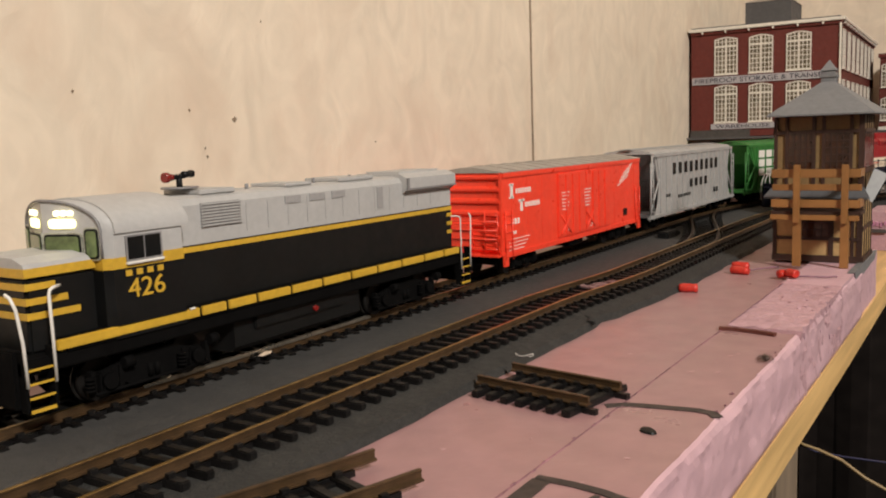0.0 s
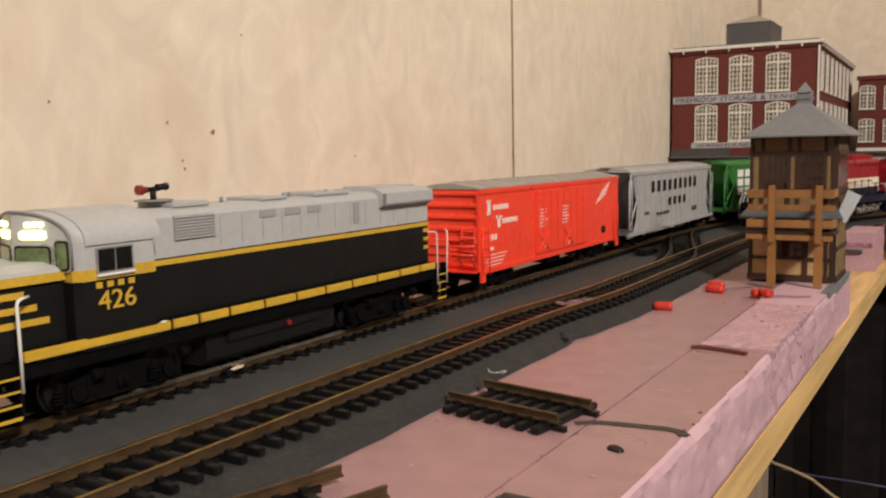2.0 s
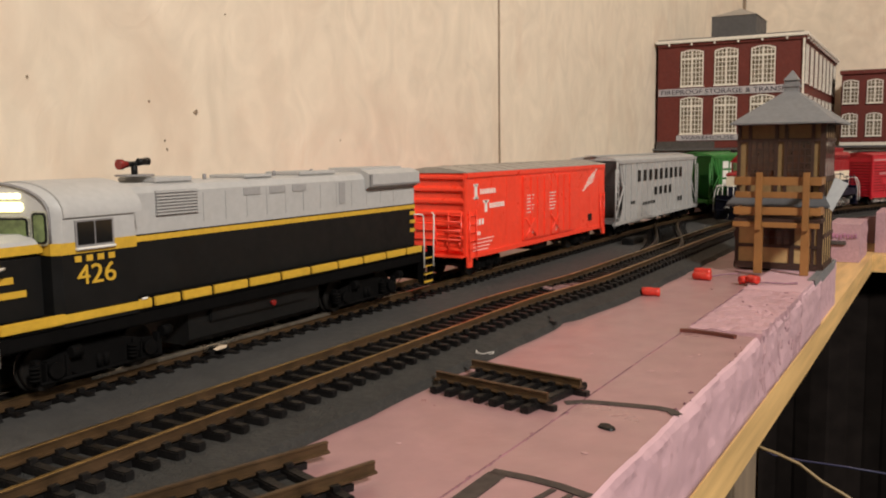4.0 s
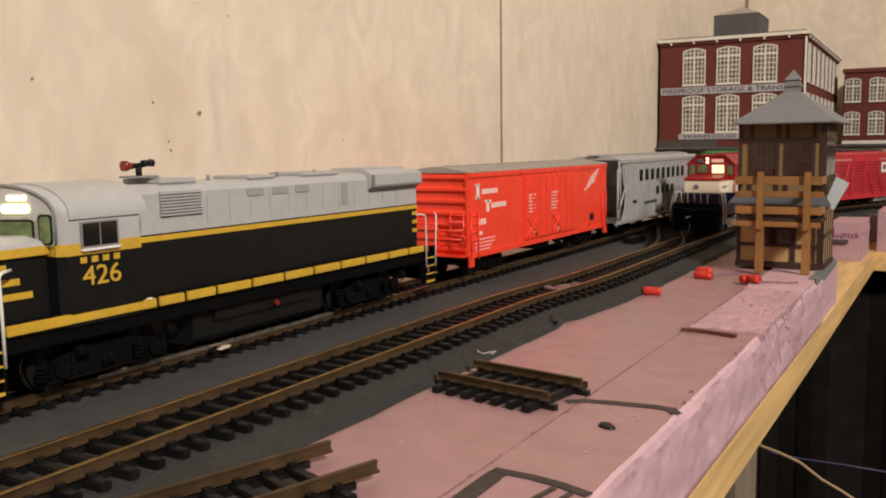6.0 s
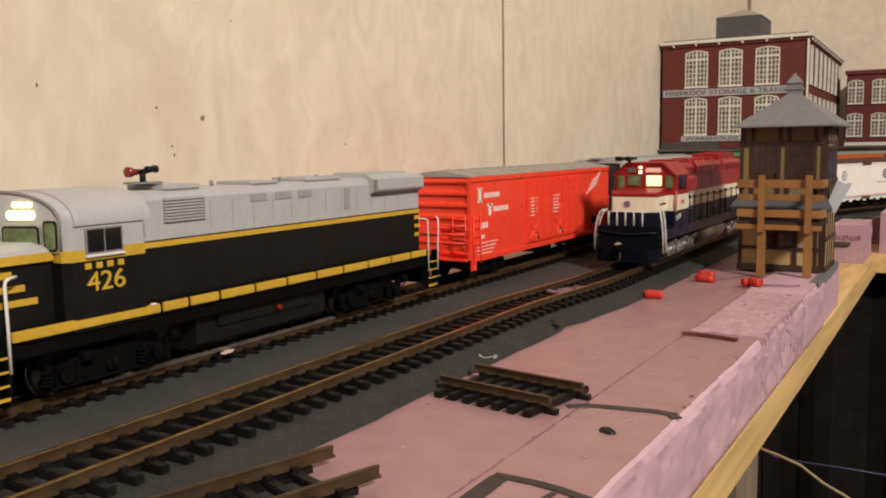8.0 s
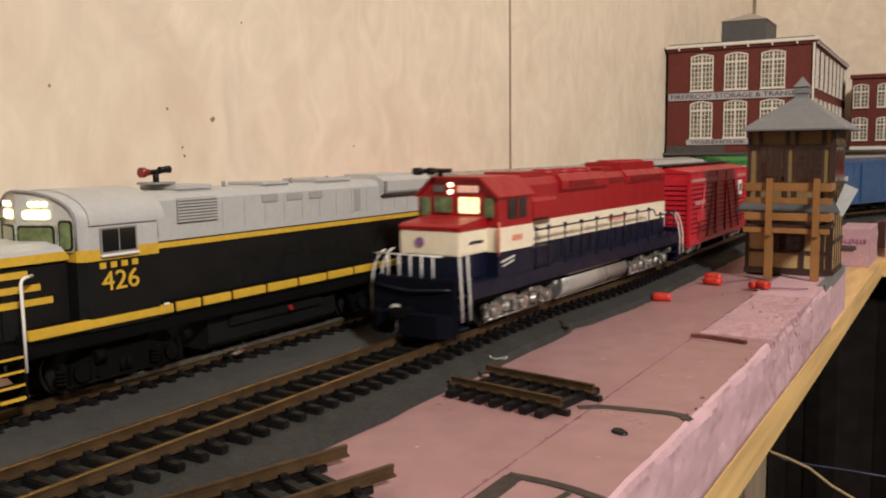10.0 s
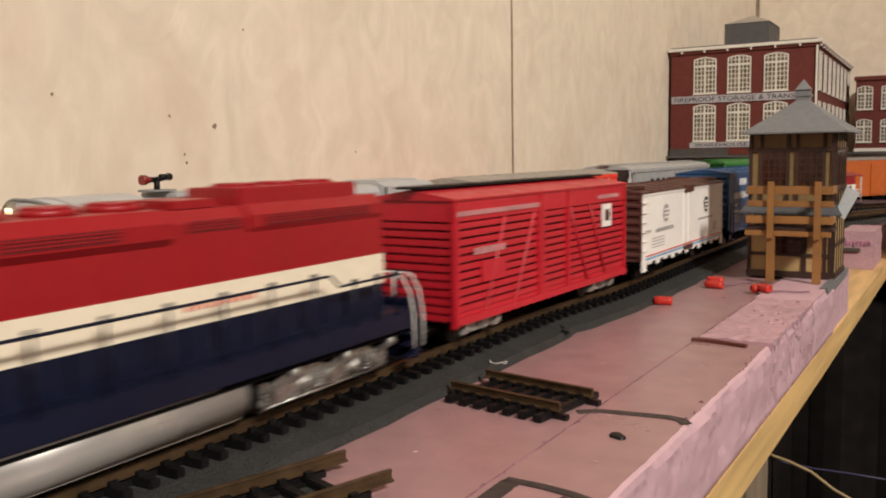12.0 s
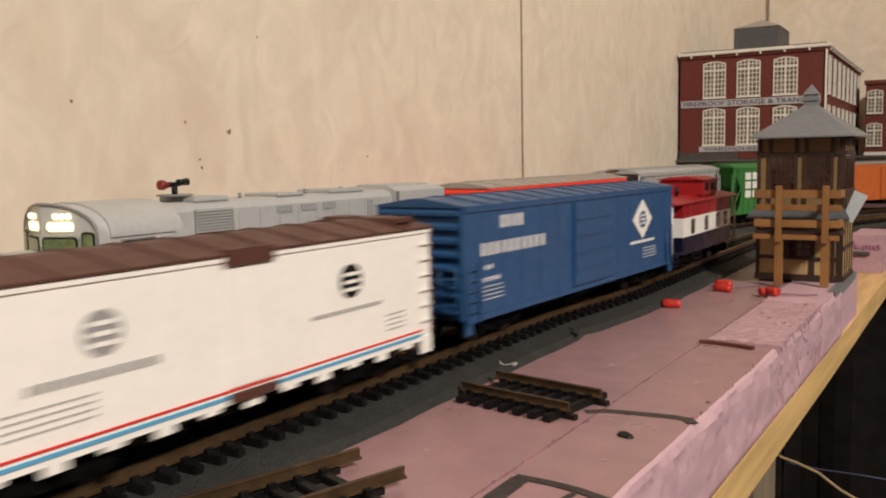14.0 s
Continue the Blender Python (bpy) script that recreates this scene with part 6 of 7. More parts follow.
    for z0, z1, o in ((0.0382, 0.0425, 0), (0.0318, 0.0350, 0.0005), (0.0232, 0.0272, 0), (0.0168, 0.0195, -0.0004)):
        bar("balcony_plank", t, (0.0517 + o, by - 0.0014, z0), (0.0935 + o, by, z1), M_PLANK, 0.0002)
    bar("balcony_floor", t, (0.0517, by, 0.0195), (0.0935, y0 - 0.0008, 0.0212), M_BEAM)
    for x in (0.0519, 0.0916):
        for z0, z1 in ((0.0385, 0.0422), (0.0232, 0.0270)):
            bar("side_rail", t, (x, by, z0), (x + 0.0014, y0 - 0.0010, z1), M_PLANK)
    # hip roof and ventilator
    ex0, ex1, ey0, ey1, ez, pz = 0.0465, 0.0975, 0.1385, 0.2100, 0.0700, 0.0872
    cx, cy = 0.0712, 0.1730
    bm = bmesh.new()
    lo = [bm.verts.new(p) for p in ((ex0, ey0, ez), (ex1, ey0, ez), (ex1, ey1, ez), (ex0, ey1, ez))]
    up = [bm.verts.new(p) for p in ((cx - 0.003, cy - 0.004, pz), (cx + 0.003, cy - 0.004, pz), (cx + 0.003, cy + 0.004, pz), (cx - 0.003, cy + 0.004, pz))]
    un = [bm.verts.new((v.co.x, v.co.y, ez - 0.0008)) for v in lo]
    bm.faces.new(up)
    bm.faces.new(un[::-1])
    for i in range(4):
        j = (i + 1) % 4
        bm.faces.new((lo[i], lo[j], up[j], up[i]))
        bm.faces.new((lo[i], un[i], un[j], lo[j]))
    part("hip_roof", bm, M_SLATE, t, "blue-grey hip roof")
    vent = bar("ventilator", t, (cx - 0.0036, cy - 0.0040, 0.0855), (cx + 0.0036, cy + 0.0040, 0.0925), M_SLATE, 0.0003)
    bar("vent_band", vent, (cx - 0.0042, cy - 0.0046, 0.0895), (cx + 0.0042, cy + 0.0046, 0.0908), M_SLATE)
    bm = bmesh.new()
    lo = [bm.verts.new((cx + sx * 0.0040, cy + sy * 0.0044, 0.0930)) for sx, sy in ((-1, -1), (1, -1), (1, 1), (-1, 1))]
    tip = bm.verts.new((cx, cy, 0.0988))
    bm.faces.new(lo[::-1])
    for i in range(4):
        bm.faces.new((lo[i], lo[(i + 1) % 4], tip))
    part("vent_cap", bm, M_SLATE, vent)
    bm = bmesh.new()
    prism(bm, [(0.1130, -0.0064), (0.1980, -0.0064), (0.1900, -0.0100), (0.1500, -0.0112), (0.1250, -0.0120), (0.1200, -0.0175), (0.1170, -0.0120)], 0.0929, 0.0939, "x")
    box(bm, 0.0905, 0.0930, 0.113, 0.198, -0.0073, -0.0064)
    part("ground_sheet", bm, M_SLATE, t, "blue-grey painted ground sheet running over the edge")
    return t


build_tower()


# ---- the brick warehouse on its wall shelf ----
def window_unit(house, m, w, h, cols, rows, arched=True):
    """A sash window in the plane of m: frame, muntins and pane."""
    frame_w = 0.0011
    top = []
    n = 8
    for k in range(n + 1):
        u = k / n
        top.append((-w / 2 + w * u, h / 2 - 0.0022 + (0.0022 * math.sin(math.pi * u) if arched else 0.0022)))
    outline = [(-w / 2, -h / 2), (w / 2, -h / 2)] + top[::-1]
    bm = bmesh.new()
    prism(bm, outline, -0.0002, 0.0003, "y")
    pane = part("window", bm, M_PANE, house)
    pane.matrix_basis = m
    bm = bmesh.new()
    ring = [(p * (w - 2 * frame_w) / w, z * (h - 2 * frame_w) / h) for p, z in outline]
    fo = [bm.verts.new((p, -0.0011, z)) for p, z in outline]
    fi = [bm.verts.new((p, -0.0011, z)) for p, z in ring]
    bo = [bm.verts.new((p, 0.0, z)) for p, z in outline]
    bi = [bm.verts.new((p, -0.0001, z)) for p, z in ring]
    for i in range(len(outline)):
        j = (i + 1) % len(outline)
        bm.faces.new((fo[i], fo[j], fi[j], fi[i]))
        bm.faces.new((fo[i], bo[i], bo[j], fo[j]))
        bm.faces.new((fi[i], fi[j], bi[j], bi[i]))
    part("window_frame", bm, M_TRIMWHITE, pane)
    for k in range(1, cols):
        x = -w / 2 + w * k / cols
        t = 0.0009 if k * 2 == cols else 0.00034
        bm = bmesh.new()
        box(bm, x - t, x + t, -0.0008, -0.0001, -h / 2, h / 2 - 0.0016)
        part("muntin", bm, M_TRIMWHITE, pane)
    for k in range(1, rows):
        z = -h / 2 + h * k / rows
        t = 0.0010 if k == rows - 2 else 0.00034
        bm = bmesh.new()
        box(bm, -w / 2, w / 2, -0.0009, -0.0001, z - t, z + t)
        part("muntin", bm, M_TRIMWHITE, pane)
    bm = bmesh.new()
    box(bm, -w / 2 - 0.0006, w / 2 + 0.0006, -0.0018, 0.0003, -h / 2 - 0.0010, -h / 2)
    part("window_sill", bm, M_TRIMWHITE, pane)


def build_warehouse():
    x0, x1, y0, y1, zb, zt = -0.1235, 0.0172, 0.5730, 0.9050, 0.0560, 0.1640
    rot = pose(x0, y0, 0, 0, 0, 1.5)
    back = rot.inverted()
    h = empty("warehouse", rot, "dark red brick model warehouse with white sash windows and flat roof", "building")
    w, d = x1 - x0, y1 - y0
    bar("wall", h, (0, 0, zb), (w, d, zt), M_BRICK)
    bar("foundation", h, (-0.0006, -0.0008, 0.0555), (w * 0.42, d, 0.0628), M_STONE)
    for k, cx in enumerate((0.0352, 0.0690, 0.1042)):
        window_unit(h, pose(cx, -0.0006, 0.1372), 0.0228, 0.0368, 6, 8)
        window_unit(h, pose(cx, -0.0006, 0.0892), 0.0226, 0.0378, 6, 8)
    for k in range(8):
        window_unit(h, pose(w + 0.0006, 0.022 + 0.040 * k, 0.1370, 0, 0, 90), 0.0185, 0.0370, 2, 3, False)
        window_unit(h, pose(w + 0.0006, 0.022 + 0.040 * k, 0.0892, 0, 0, 90), 0.0185, 0.0370, 2, 3, False)
    # cornice with brackets
    bar("cornice", h, (-0.0022, -0.0045, zt - 0.0016), (w + 0.0045, d, zt + 0.0016), M_TRIMWHITE, 0.0004)
    bar("frieze", h, (-0.0006, -0.0020, zt - 0.0044), (w + 0.0020, d, zt - 0.0016), M_BRICK)
    for k in range(6):
        x = 0.012 + 0.0228 * k
        bar("bracket", h, (x - 0.0008, -0.0042, zt - 0.0040), (x + 0.0008, 0, zt - 0.0016), M_TRIMWHITE)
    for k in range(14):
        y = 0.010 + 0.024 * k
        bar("bracket", h, (w, y - 0.0008, zt - 0.0040), (w + 0.0042, y + 0.0008, zt - 0.0016), M_TRIMWHITE)
    bar("corner_pipe", h, (w - 0.0002, -0.0022, zb), (w + 0.0016, -0.0004, zt - 0.0040), M_TRIMWHITE)
    bar("roof", h, (0, 0, zt + 0.0016), (w, d, zt + 0.0030), M_ROOFDK)
    box_ = bar("roof_house", h, (0.0310, 0.105, zt + 0.0030), (0.0785, 0.175, 0.2010), M_ROOFDK, 0, "dark grey rooftop stair house")
    bm = bmesh.new()
    lo = [bm.verts.new(p) for p in ((0.0300, 0.104, 0.2010), (0.0795, 0.104, 0.2010), (0.0795, 0.176, 0.2010), (0.0300, 0.176, 0.2010))]
    tip = bm.verts.new((0.0560, 0.140, 0.2130))
    bm.faces.new(lo[::-1])
    for i in range(4):
        bm.faces.new((lo[i], lo[(i + 1) % 4], tip))
    part("roof_cap", bm, M_ROOF_GREY, h)
    bm = bmesh.new()
    lo = [bm.verts.new(p) for p in ((0.082, 0.155, zt + 0.003), (0.135, 0.155, zt + 0.003), (0.135, 0.215, zt + 0.003), (0.082, 0.215, zt + 0.003))]
    tip = bm.verts.new((0.108, 0.185, 0.1880))
    bm.faces.new(lo[::-1])
    for i in range(4):
        bm.faces.new((lo[i], lo[(i + 1) % 4], tip))
    part("skylight_roof", bm, M_ROOF_GREY, h)
    # sign boards with their words
    sign = bar("sign_board", h, (0.0012, -0.0016, 0.1094), (w - 0.0040, 0, 0.1166), M_SIGN)
    lettering("sign_lettering", "FIREPROOF STORAGE & TRANSFER", 0.0066, pose(w / 2 - 0.001, -0.0018, 0.1128, 90, 0, 0), M_INK, sign, 1.28)
    sign = bar("sign_board", h, (0.0205, -0.0016, 0.0636), (0.0835, 0, 0.0690), M_SIGN)
    lettering("sign_lettering", "WAREHOUSE", 0.0050, pose(0.0520, -0.0018, 0.0662, 90, 0, 0), M_INK, sign, 1.78)
    # lower wing against the end wall
    g = empty("factory_wing", None, "lower dark red brick model factory wing with white sash windows", "building")
    wx, wy = 0.0185, 0.8500
    bar("wall", g, (wx + 0.004, wy, zb), (0.42, END_Y - 0.006, 0.1440), M_BRICK)
    bar("parapet", g, (wx + 0.002, wy - 0.0025, 0.1425), (0.42, END_Y - 0.006, 0.1472), M_BRICK)
    for k in range(12):
        cx = 0.0330 + 0.0268 * k
        window_unit(g, pose(cx, wy - 0.0006, 0.1215), 0.0175, 0.0285, 4, 6)
        window_unit(g, pose(cx, wy - 0.0006, 0.0815), 0.0175, 0.0280, 4, 6)
    bar("base_strip", g, (wx + 0.004, wy - 0.0020, zb), (0.42, wy, 0.0600), M_TRIMWHITE)
    # the shelf that carries both
    bm = bmesh.new()
    prism(bm, [(WALL_X, 0.569), (0.0200, 0.569), (0.0140, 0.842), (0.45, 0.842), (0.45, END_Y), (WALL_X, END_Y)], 0.0535, 0.0555, "z")
    tagged(link("wall_shelf", bm, M_ROOFDK), "thin dark shelf board carrying the brick buildings", "shelf")


build_warehouse()


# ---- small things on the foam ----
def build_short_track(label, m, length, ties, bare=0.004):
    t = empty("track_section", m, label, "track section", "loose track sections")
    for side in (-0.00825, 0.00825):
        bm = bmesh.new()
        sweep_rail(bm, [(side, 0.0, 0.0), (side, length, 0.0)])
        part("rail", bm, [M_RAIL, M_RAIL], t)
    for k in range(ties):
        ob = new("tie", TIE)
        ob.parent = t
        ob.matrix_basis = pose(0, 0.004 + (length - 0.004 - bare) * k / (ties - 1), 0)
    bm = bmesh.new()
    for x in (-0.006, 0.006):
        box(bm, x - 0.001, x + 0.001, 0.003, length - bare, -0.0046, -0.0036)
    part("tie_web", bm, M_TIE, t)
    return t


build_short_track("short brown-railed track section lying across the pink foam", pose(0.0276, -0.1213, -0.0036, 0, 0, -98.8), 0.0370, 7, 0.003)
build_short_track("track section along the foam edge, ending in open rails", pose(0.0262, -0.2517, -0.0036, 0, 0, -17), 0.0600, 8, 0.011)


M_REDPLASTIC = mat("red_plastic", (0.52, 0.028, 0.016), 0.4, vary=0.25, scale=500, bump=0.3, bump_scale=600)


def red_lump(x, y, z, turn, long, label):
    bm = bmesh.new()
    n = 10
    rings = []
    rng = random.Random(int(x * 1e5))
    for k, (a, r) in enumerate(((-1, 0.7), (-0.9, 1.0), (-0.2, 1.05), (0.5, 0.95), (0.9, 1.0), (1, 0.6))):
        rings.append([bm.verts.new((a * long / 2, 0.0022 * r * math.cos(q * math.tau / n) * rng.uniform(0.88, 1.08), 0.0021 + 0.0021 * r * math.sin(q * math.tau / n) * rng.uniform(0.9, 1.0))) for q in range(n)])
    for a, b in zip(rings, rings[1:]):
        for q in range(n):
            bm.faces.new((a[q], a[(q + 1) % n], b[(q + 1) % n], b[q])).smooth = True
    bm.faces.new(rings[0][::-1])
    bm.faces.new(rings[-1])
    ob = link("wire_connector", bm, M_REDPLASTIC)
    ob.matrix_basis = pose(x, y, z, 0, 0, turn)
    return tagged(ob, label, "wire connector", "red wire connectors")


red_lump(0.0345, 0.0440, -0.0084, 15, 0.0082, "small red plastic wire connector lying on foam")
red_lump(0.0430, 0.1010, -0.0084, -8, 0.0092, "red plastic wire connector beside the tower")
red_lump(0.0395, 0.1165, -0.0084, 3, 0.0085, "red plastic wire connector beside the tower")
red_lump(0.0655, 0.0930, -0.0076, 40, 0.0062, "red plastic wire connector at the tower foot")
red_lump(0.0695, 0.0905, -0.0068, -35, 0.0062, "red plastic wire connector at the tower foot")


for pts, label in (([(0.0445, 0.1030, -0.0070), (0.0500, 0.1120, -0.0066), (0.0540, 0.1210, -0.0070), (0.0560, 0.1260, -0.0074)], "thin dark wire running from a red connector to the tower"), ([(0.0715, 0.0905, -0.0060), (0.0770, 0.0935, -0.0062), (0.0830, 0.0950, -0.0064), (0.0880, 0.0990, -0.0064)], "thin dark wire lying before the tower")):
    bm = bmesh.new()
    rod(bm, pts, 0.0004, 6)
    tagged(link("loose_wire", bm, M_GOUGE), label, "wire")


def strip(name, pts, width, z, material, label, category, thick=0.00025):
    bm = bmesh.new()
    prev = None
    for i, p in enumerate(pts):
        p = Vector((p[0], p[1], 0))
        d = (Vector((*pts[min(i + 1, len(pts) - 1)][:2], 0)) - Vector((*pts[max(i - 1, 0)][:2], 0))).normalized()
        nrm = Vector((-d.y, d.x, 0)) * width / 2
        q = [bm.verts.new((*(p + s * nrm).xy, zz)) for s, zz in ((-1, z), (1, z), (1, z + thick), (-1, z + thick))]
        if prev:
            for k in range(4):
                bm.faces.new((prev[k], prev[(k + 1) % 4], q[(k + 1) % 4], q[k]))
        else:
            bm.faces.new(q)
        prev = q
    bm.faces.new(prev[::-1])
    return tagged(link(name, bm, material), label, category)


strip("marker_line", [(0.0645, -0.1275), (0.0690, -0.1240), (0.0740, -0.1228), (0.0809, -0.1216), (0.0870, -0.1206), (0.0909, -0.1212), (0.0930, -0.1240)], 0.0030, -0.0082, M_MARKER, "dark curved marker line drawn on the foam", "marker line")
strip("marker_line", [(0.0728, -0.2250), (0.0718, -0.2044), (0.0717, -0.1810)], 0.0042, -0.0082, M_MARKER, "broad dark marker line drawn on the foam", "marker line")
strip("marker_line", [(0.0700, -0.1800), (0.0790, -0.1800), (0.0855, -0.1809), (0.0925, -0.1830)], 0.0026, -0.0082, M_MARKER, "dark marker line drawn across the foam", "marker line")
strip("marker_line", [(0.0820, -0.2100), (0.0830, -0.1950), (0.0852, -0.1830)], 0.0013, -0.0082, M_MARKER, "thin dark marker line drawn on the foam", "marker line")
strip("marker_line", [(0.0860, -0.2080), (0.0872, -0.1950), (0.0892, -0.1840)], 0.0012, -0.0082, M_MARKER, "thin dark marker line drawn on the foam", "marker line")
strip("foam_joint", [(0.0677, -0.60), (0.0674, -0.30), (0.0677, -0.15), (0.0675, -0.05), (0.0678, -0.02)], 0.00040, -0.0083, mat("mauve_joint", (0.22, 0.105, 0.13), 0.7, vary=0.5, scale=300), "mauve joint line between two foam boards", "joint line")
strip("wood_sliver", [(0.0668, -0.0255), (0.0720, -0.0248), (0.0800, -0.0262), (0.0868, -0.0280)], 0.0020, -0.0082, mat("red_brown_sliver", (0.11, 0.028, 0.018), 0.6, vary=0.25), "thin reddish brown wood sliver lying on foam", "wood sliver", 0.0012)

bm = bmesh.new()
ring = [bm.verts.new((0.0027 * math.cos(k * math.tau / 20), 0.0017 * math.sin(k * math.tau / 20) * (1 + 0.15 * math.sin(k)), 0)) for k in range(20)]
top = [bm.verts.new((v.co.x * 0.9, v.co.y * 0.9, 0.0005)) for v in ring]
bm.faces.new(top)
for k in range(20):
    bm.faces.new((ring[k], ring[(k + 1) % 20], top[(k + 1) % 20], top[k]))
_spot = tagged(link("black_disc", bm, M_BLACK), "small flat black oval disc lying on the foam", "disc")
_spot.matrix_basis = pose(0.0811, -0.1416, -0.0082, 0, 0, -40)

# dark roadbed under the siding, a bright length of rail and its crumpled joiner
bm = bmesh.new()
prev = None
for k in range(41):
    y = -0.80 + 0.598 * k / 40
    e = 0.0022 * noise.noise(Vector((y * 60, 9, 0)))
    q = [bm.verts.new(c) for c in ((0.0215, y, -0.0081), (0.0215, y, -0.0079), (max(0.0222, 0.0475 + 0.26 * (y + 0.2)) + e, y, -0.0079), (max(0.0229, 0.0482 + 0.26 * (y + 0.2)) + e, y, -0.0083))]
    if prev:
        for a, b, c, d in zip(prev, prev[1:], q[1:], q):
            bm.faces.new((a, b, c, d))
    prev = q
tagged(link("siding_roadbed", bm, M_ROADBED), "dark grey roadbed strip under the open-ended siding", "roadbed", kind="structure")
bm = bmesh.new()
box(bm, REAR + 0.00825 - 0.0009, REAR + 0.00825 + 0.0009, -0.190, -0.088, -0.0008, 0.0002, 0.0001)
tagged(link("rail_splice", bm, M_RAIL_NICKEL), "bright nickel length spliced onto the rear rail", "rail splice")
bm = bmesh.new()
rng = random.Random(4)
bmesh.ops.create_icosphere(bm, subdivisions=2, radius=1.0)
for v in bm.verts:
    v.co = Vector((v.co.x * 0.0016, v.co.y * 0.0062, v.co.z * 0.0010)) * rng.uniform(0.6, 1.15)
ob = tagged(link("foil_scrap", bm, mat("crumpled_foil", (0.75, 0.72, 0.68), 0.15, metal=1.0, vary=0.1)), "crumpled scrap of shiny foil beside the rail", "foil scrap")
ob.matrix_basis = pose(REAR + 0.0104, -0.146, -0.0012, 0, 0, 4)

strip("roadbed_crack", [(0.0165, -0.0300), (0.0190, -0.0350), (0.0215, -0.0372), (0.0236, -0.0430), (0.0262, -0.0436)], 0.0011, -0.0062, mat("black_crack", (0.006, 0.005, 0.005), 0.9, vary=0.2), "dark ragged crack at a joint of the roadbed", "crack", 0.0012)
# chips of foam between the front rails
M_FLAKE = mat("dusty_foam_flake", (0.20, 0.115, 0.115), 0.8, vary=0.3, scale=700)
rng = random.Random(12)
for k in range(14):
    bm = bmesh.new()
    s = rng.uniform(0.0010, 0.0024)
    box(bm, -s, s, -s * 1.6, s * 1.6, 0, 0.0008, 0.0003)
    ob = tagged(link("foam_chip", bm, M_FLAKE), "pale pink foam flake lying between the rails", "foam chip", "foam flakes on the track")
    ob.matrix_basis = pose(rng.uniform(-0.0005, 0.0085), rng.uniform(0.004, 0.034), -0.0026, rng.uniform(-8, 8), rng.uniform(-8, 8), rng.uniform(0, 180))

# rail colour darkened for the shade beside the tower
M_RAIL_SHADED = mat("shade_darkened_rail", (0.055, 0.035, 0.018), 0.5, metal=0.4, vary=0.3, scale=200)
# the turnout that links both tracks
cross = empty("turnout", None, "dark crossover rails linking the front and rear tracks", "turnout")
for side in (-0.00825, 0.00825):
    bm = bmesh.new()
    line = []
    for k in range(25):
        u = k / 24
        e = u * u * (3 - 2 * u)
        y = 0.135 + 0.27 * u
        slope = (REAR - JOG) * 6 * u * (1 - u) / 0.27
        line.append((JOG + (REAR - JOG) * e + side, y, math.atan(slope)))
    sweep_rail(bm, line)
    ob = part("rail", bm, [M_RAIL_SHADED, M_RAIL_SHADED], cross)
    ob.location.z = -0.0004
for k in range(5, 30):
    u = k / 34
    e = u * u * (3 - 2 * u)
    ob = new("tie", TIE)
    ob.parent = cross
    ob.matrix_basis = pose(JOG + (REAR - JOG) * e, 0.135 + 0.27 * u, -0.0003)
bm = bmesh.new()
box(bm, -0.0035, 0.0035, -0.011, 0.011, 0, 0.0050, 0.0008)
box(bm, -0.0022, 0.0022, 0.011, 0.018, 0, 0.0032, 0.0005)
ob = tagged(link("switch_machine", bm, M_BLACK), "small black switch machine between the tracks", "switch machine")
ob.matrix_basis = pose(-0.0275, 0.205, -0.0044)

# loose wire, rag end, curl of fibre
bm = bmesh.new()
rod(bm, [(0.0900, -0.003, -0.0535), (0.0925, -0.003, -0.0546), (0.0979, -0.003, -0.0558), (0.1057, -0.003, -0.0584), (0.1134, -0.003, -0.0636), (0.1205, -0.003, -0.0668), (0.1300, -0.003, -0.0720), (0.1450, 0.010, -0.0900)], 0.0006, 6)
tagged(link("loose_wire", bm, mat("tan_wire", (0.26, 0.18, 0.085), 0.5, vary=0.1)), "thin tan wire hanging below the table edge", "wire")
bm = bmesh.new()
rod(bm, [(0.0900, -0.002, -0.0550), (0.0960, -0.001, -0.0572), (0.1060, 0.0, -0.0580), (0.1200, 0.002, -0.0584), (0.1400, 0.006, -0.0600)], 0.00035, 6)
tagged(link("loose_wire", bm, mat("blue_wire", (0.02, 0.02, 0.06), 0.5, vary=0.1)), "thin blue wire hanging below the table edge", "wire")
bm = bmesh.new()
rod(bm, [(0.0238 + 0.0022 * math.cos(k * 0.42 + 2.0) + 0.0003 * k, -0.0995 + 0.0010 * math.sin(k * 0.8) - 0.0001 * k, -0.0052 + 0.0006 * math.sin(k * 0.5) ** 2 + 0.00005 * k) for k in range(14)], 0.00011, 5)
tagged(link("fibre_curl", bm, M_WHITEMETAL), "thin pale curl of fibre beside the track", "fibre")
def hang_dark_sheet(a, b, n):
    """Added black sheet for the dark under the table, down to the floor between two plan points."""
    a, b = Vector(a), Vector(b)
    d = (b - a).normalized()
    nrm = Vector((-d.y, d.x))
    bm = bmesh.new()
    prev = None
    for k in range(n + 1):
        w = 0.004 * math.sin(k * 1.3)
        p = a + (b - a) * k / n
        q = [bm.verts.new((*(p + nrm * o), z)) for o, z in ((w, -0.0477), (1.8 * w, -1.0), (1.8 * w + 0.003, -1.0), (w + 0.003, -0.0477))]
        if prev:
            for i in range(4):
                bm.faces.new((prev[i], prev[(i + 1) % 4], q[(i + 1) % 4], q[i]))
        else:
            bm.faces.new(q)
        prev = q
    bm.faces.new(prev[::-1])
    tagged(link("table_skirt", bm, M_UNDERDARK), "added black sheet standing for the dark under the table", "cloth skirt")


# near-black colour stands for the unlit space below the table
M_UNDERDARK = mat("under_table_shade", (0.012, 0.009, 0.008), 0.95, vary=0.3, scale=60, spec=0.1)
hang_dark_sheet((0.0, -0.80), (0.0, 0.478), 90)
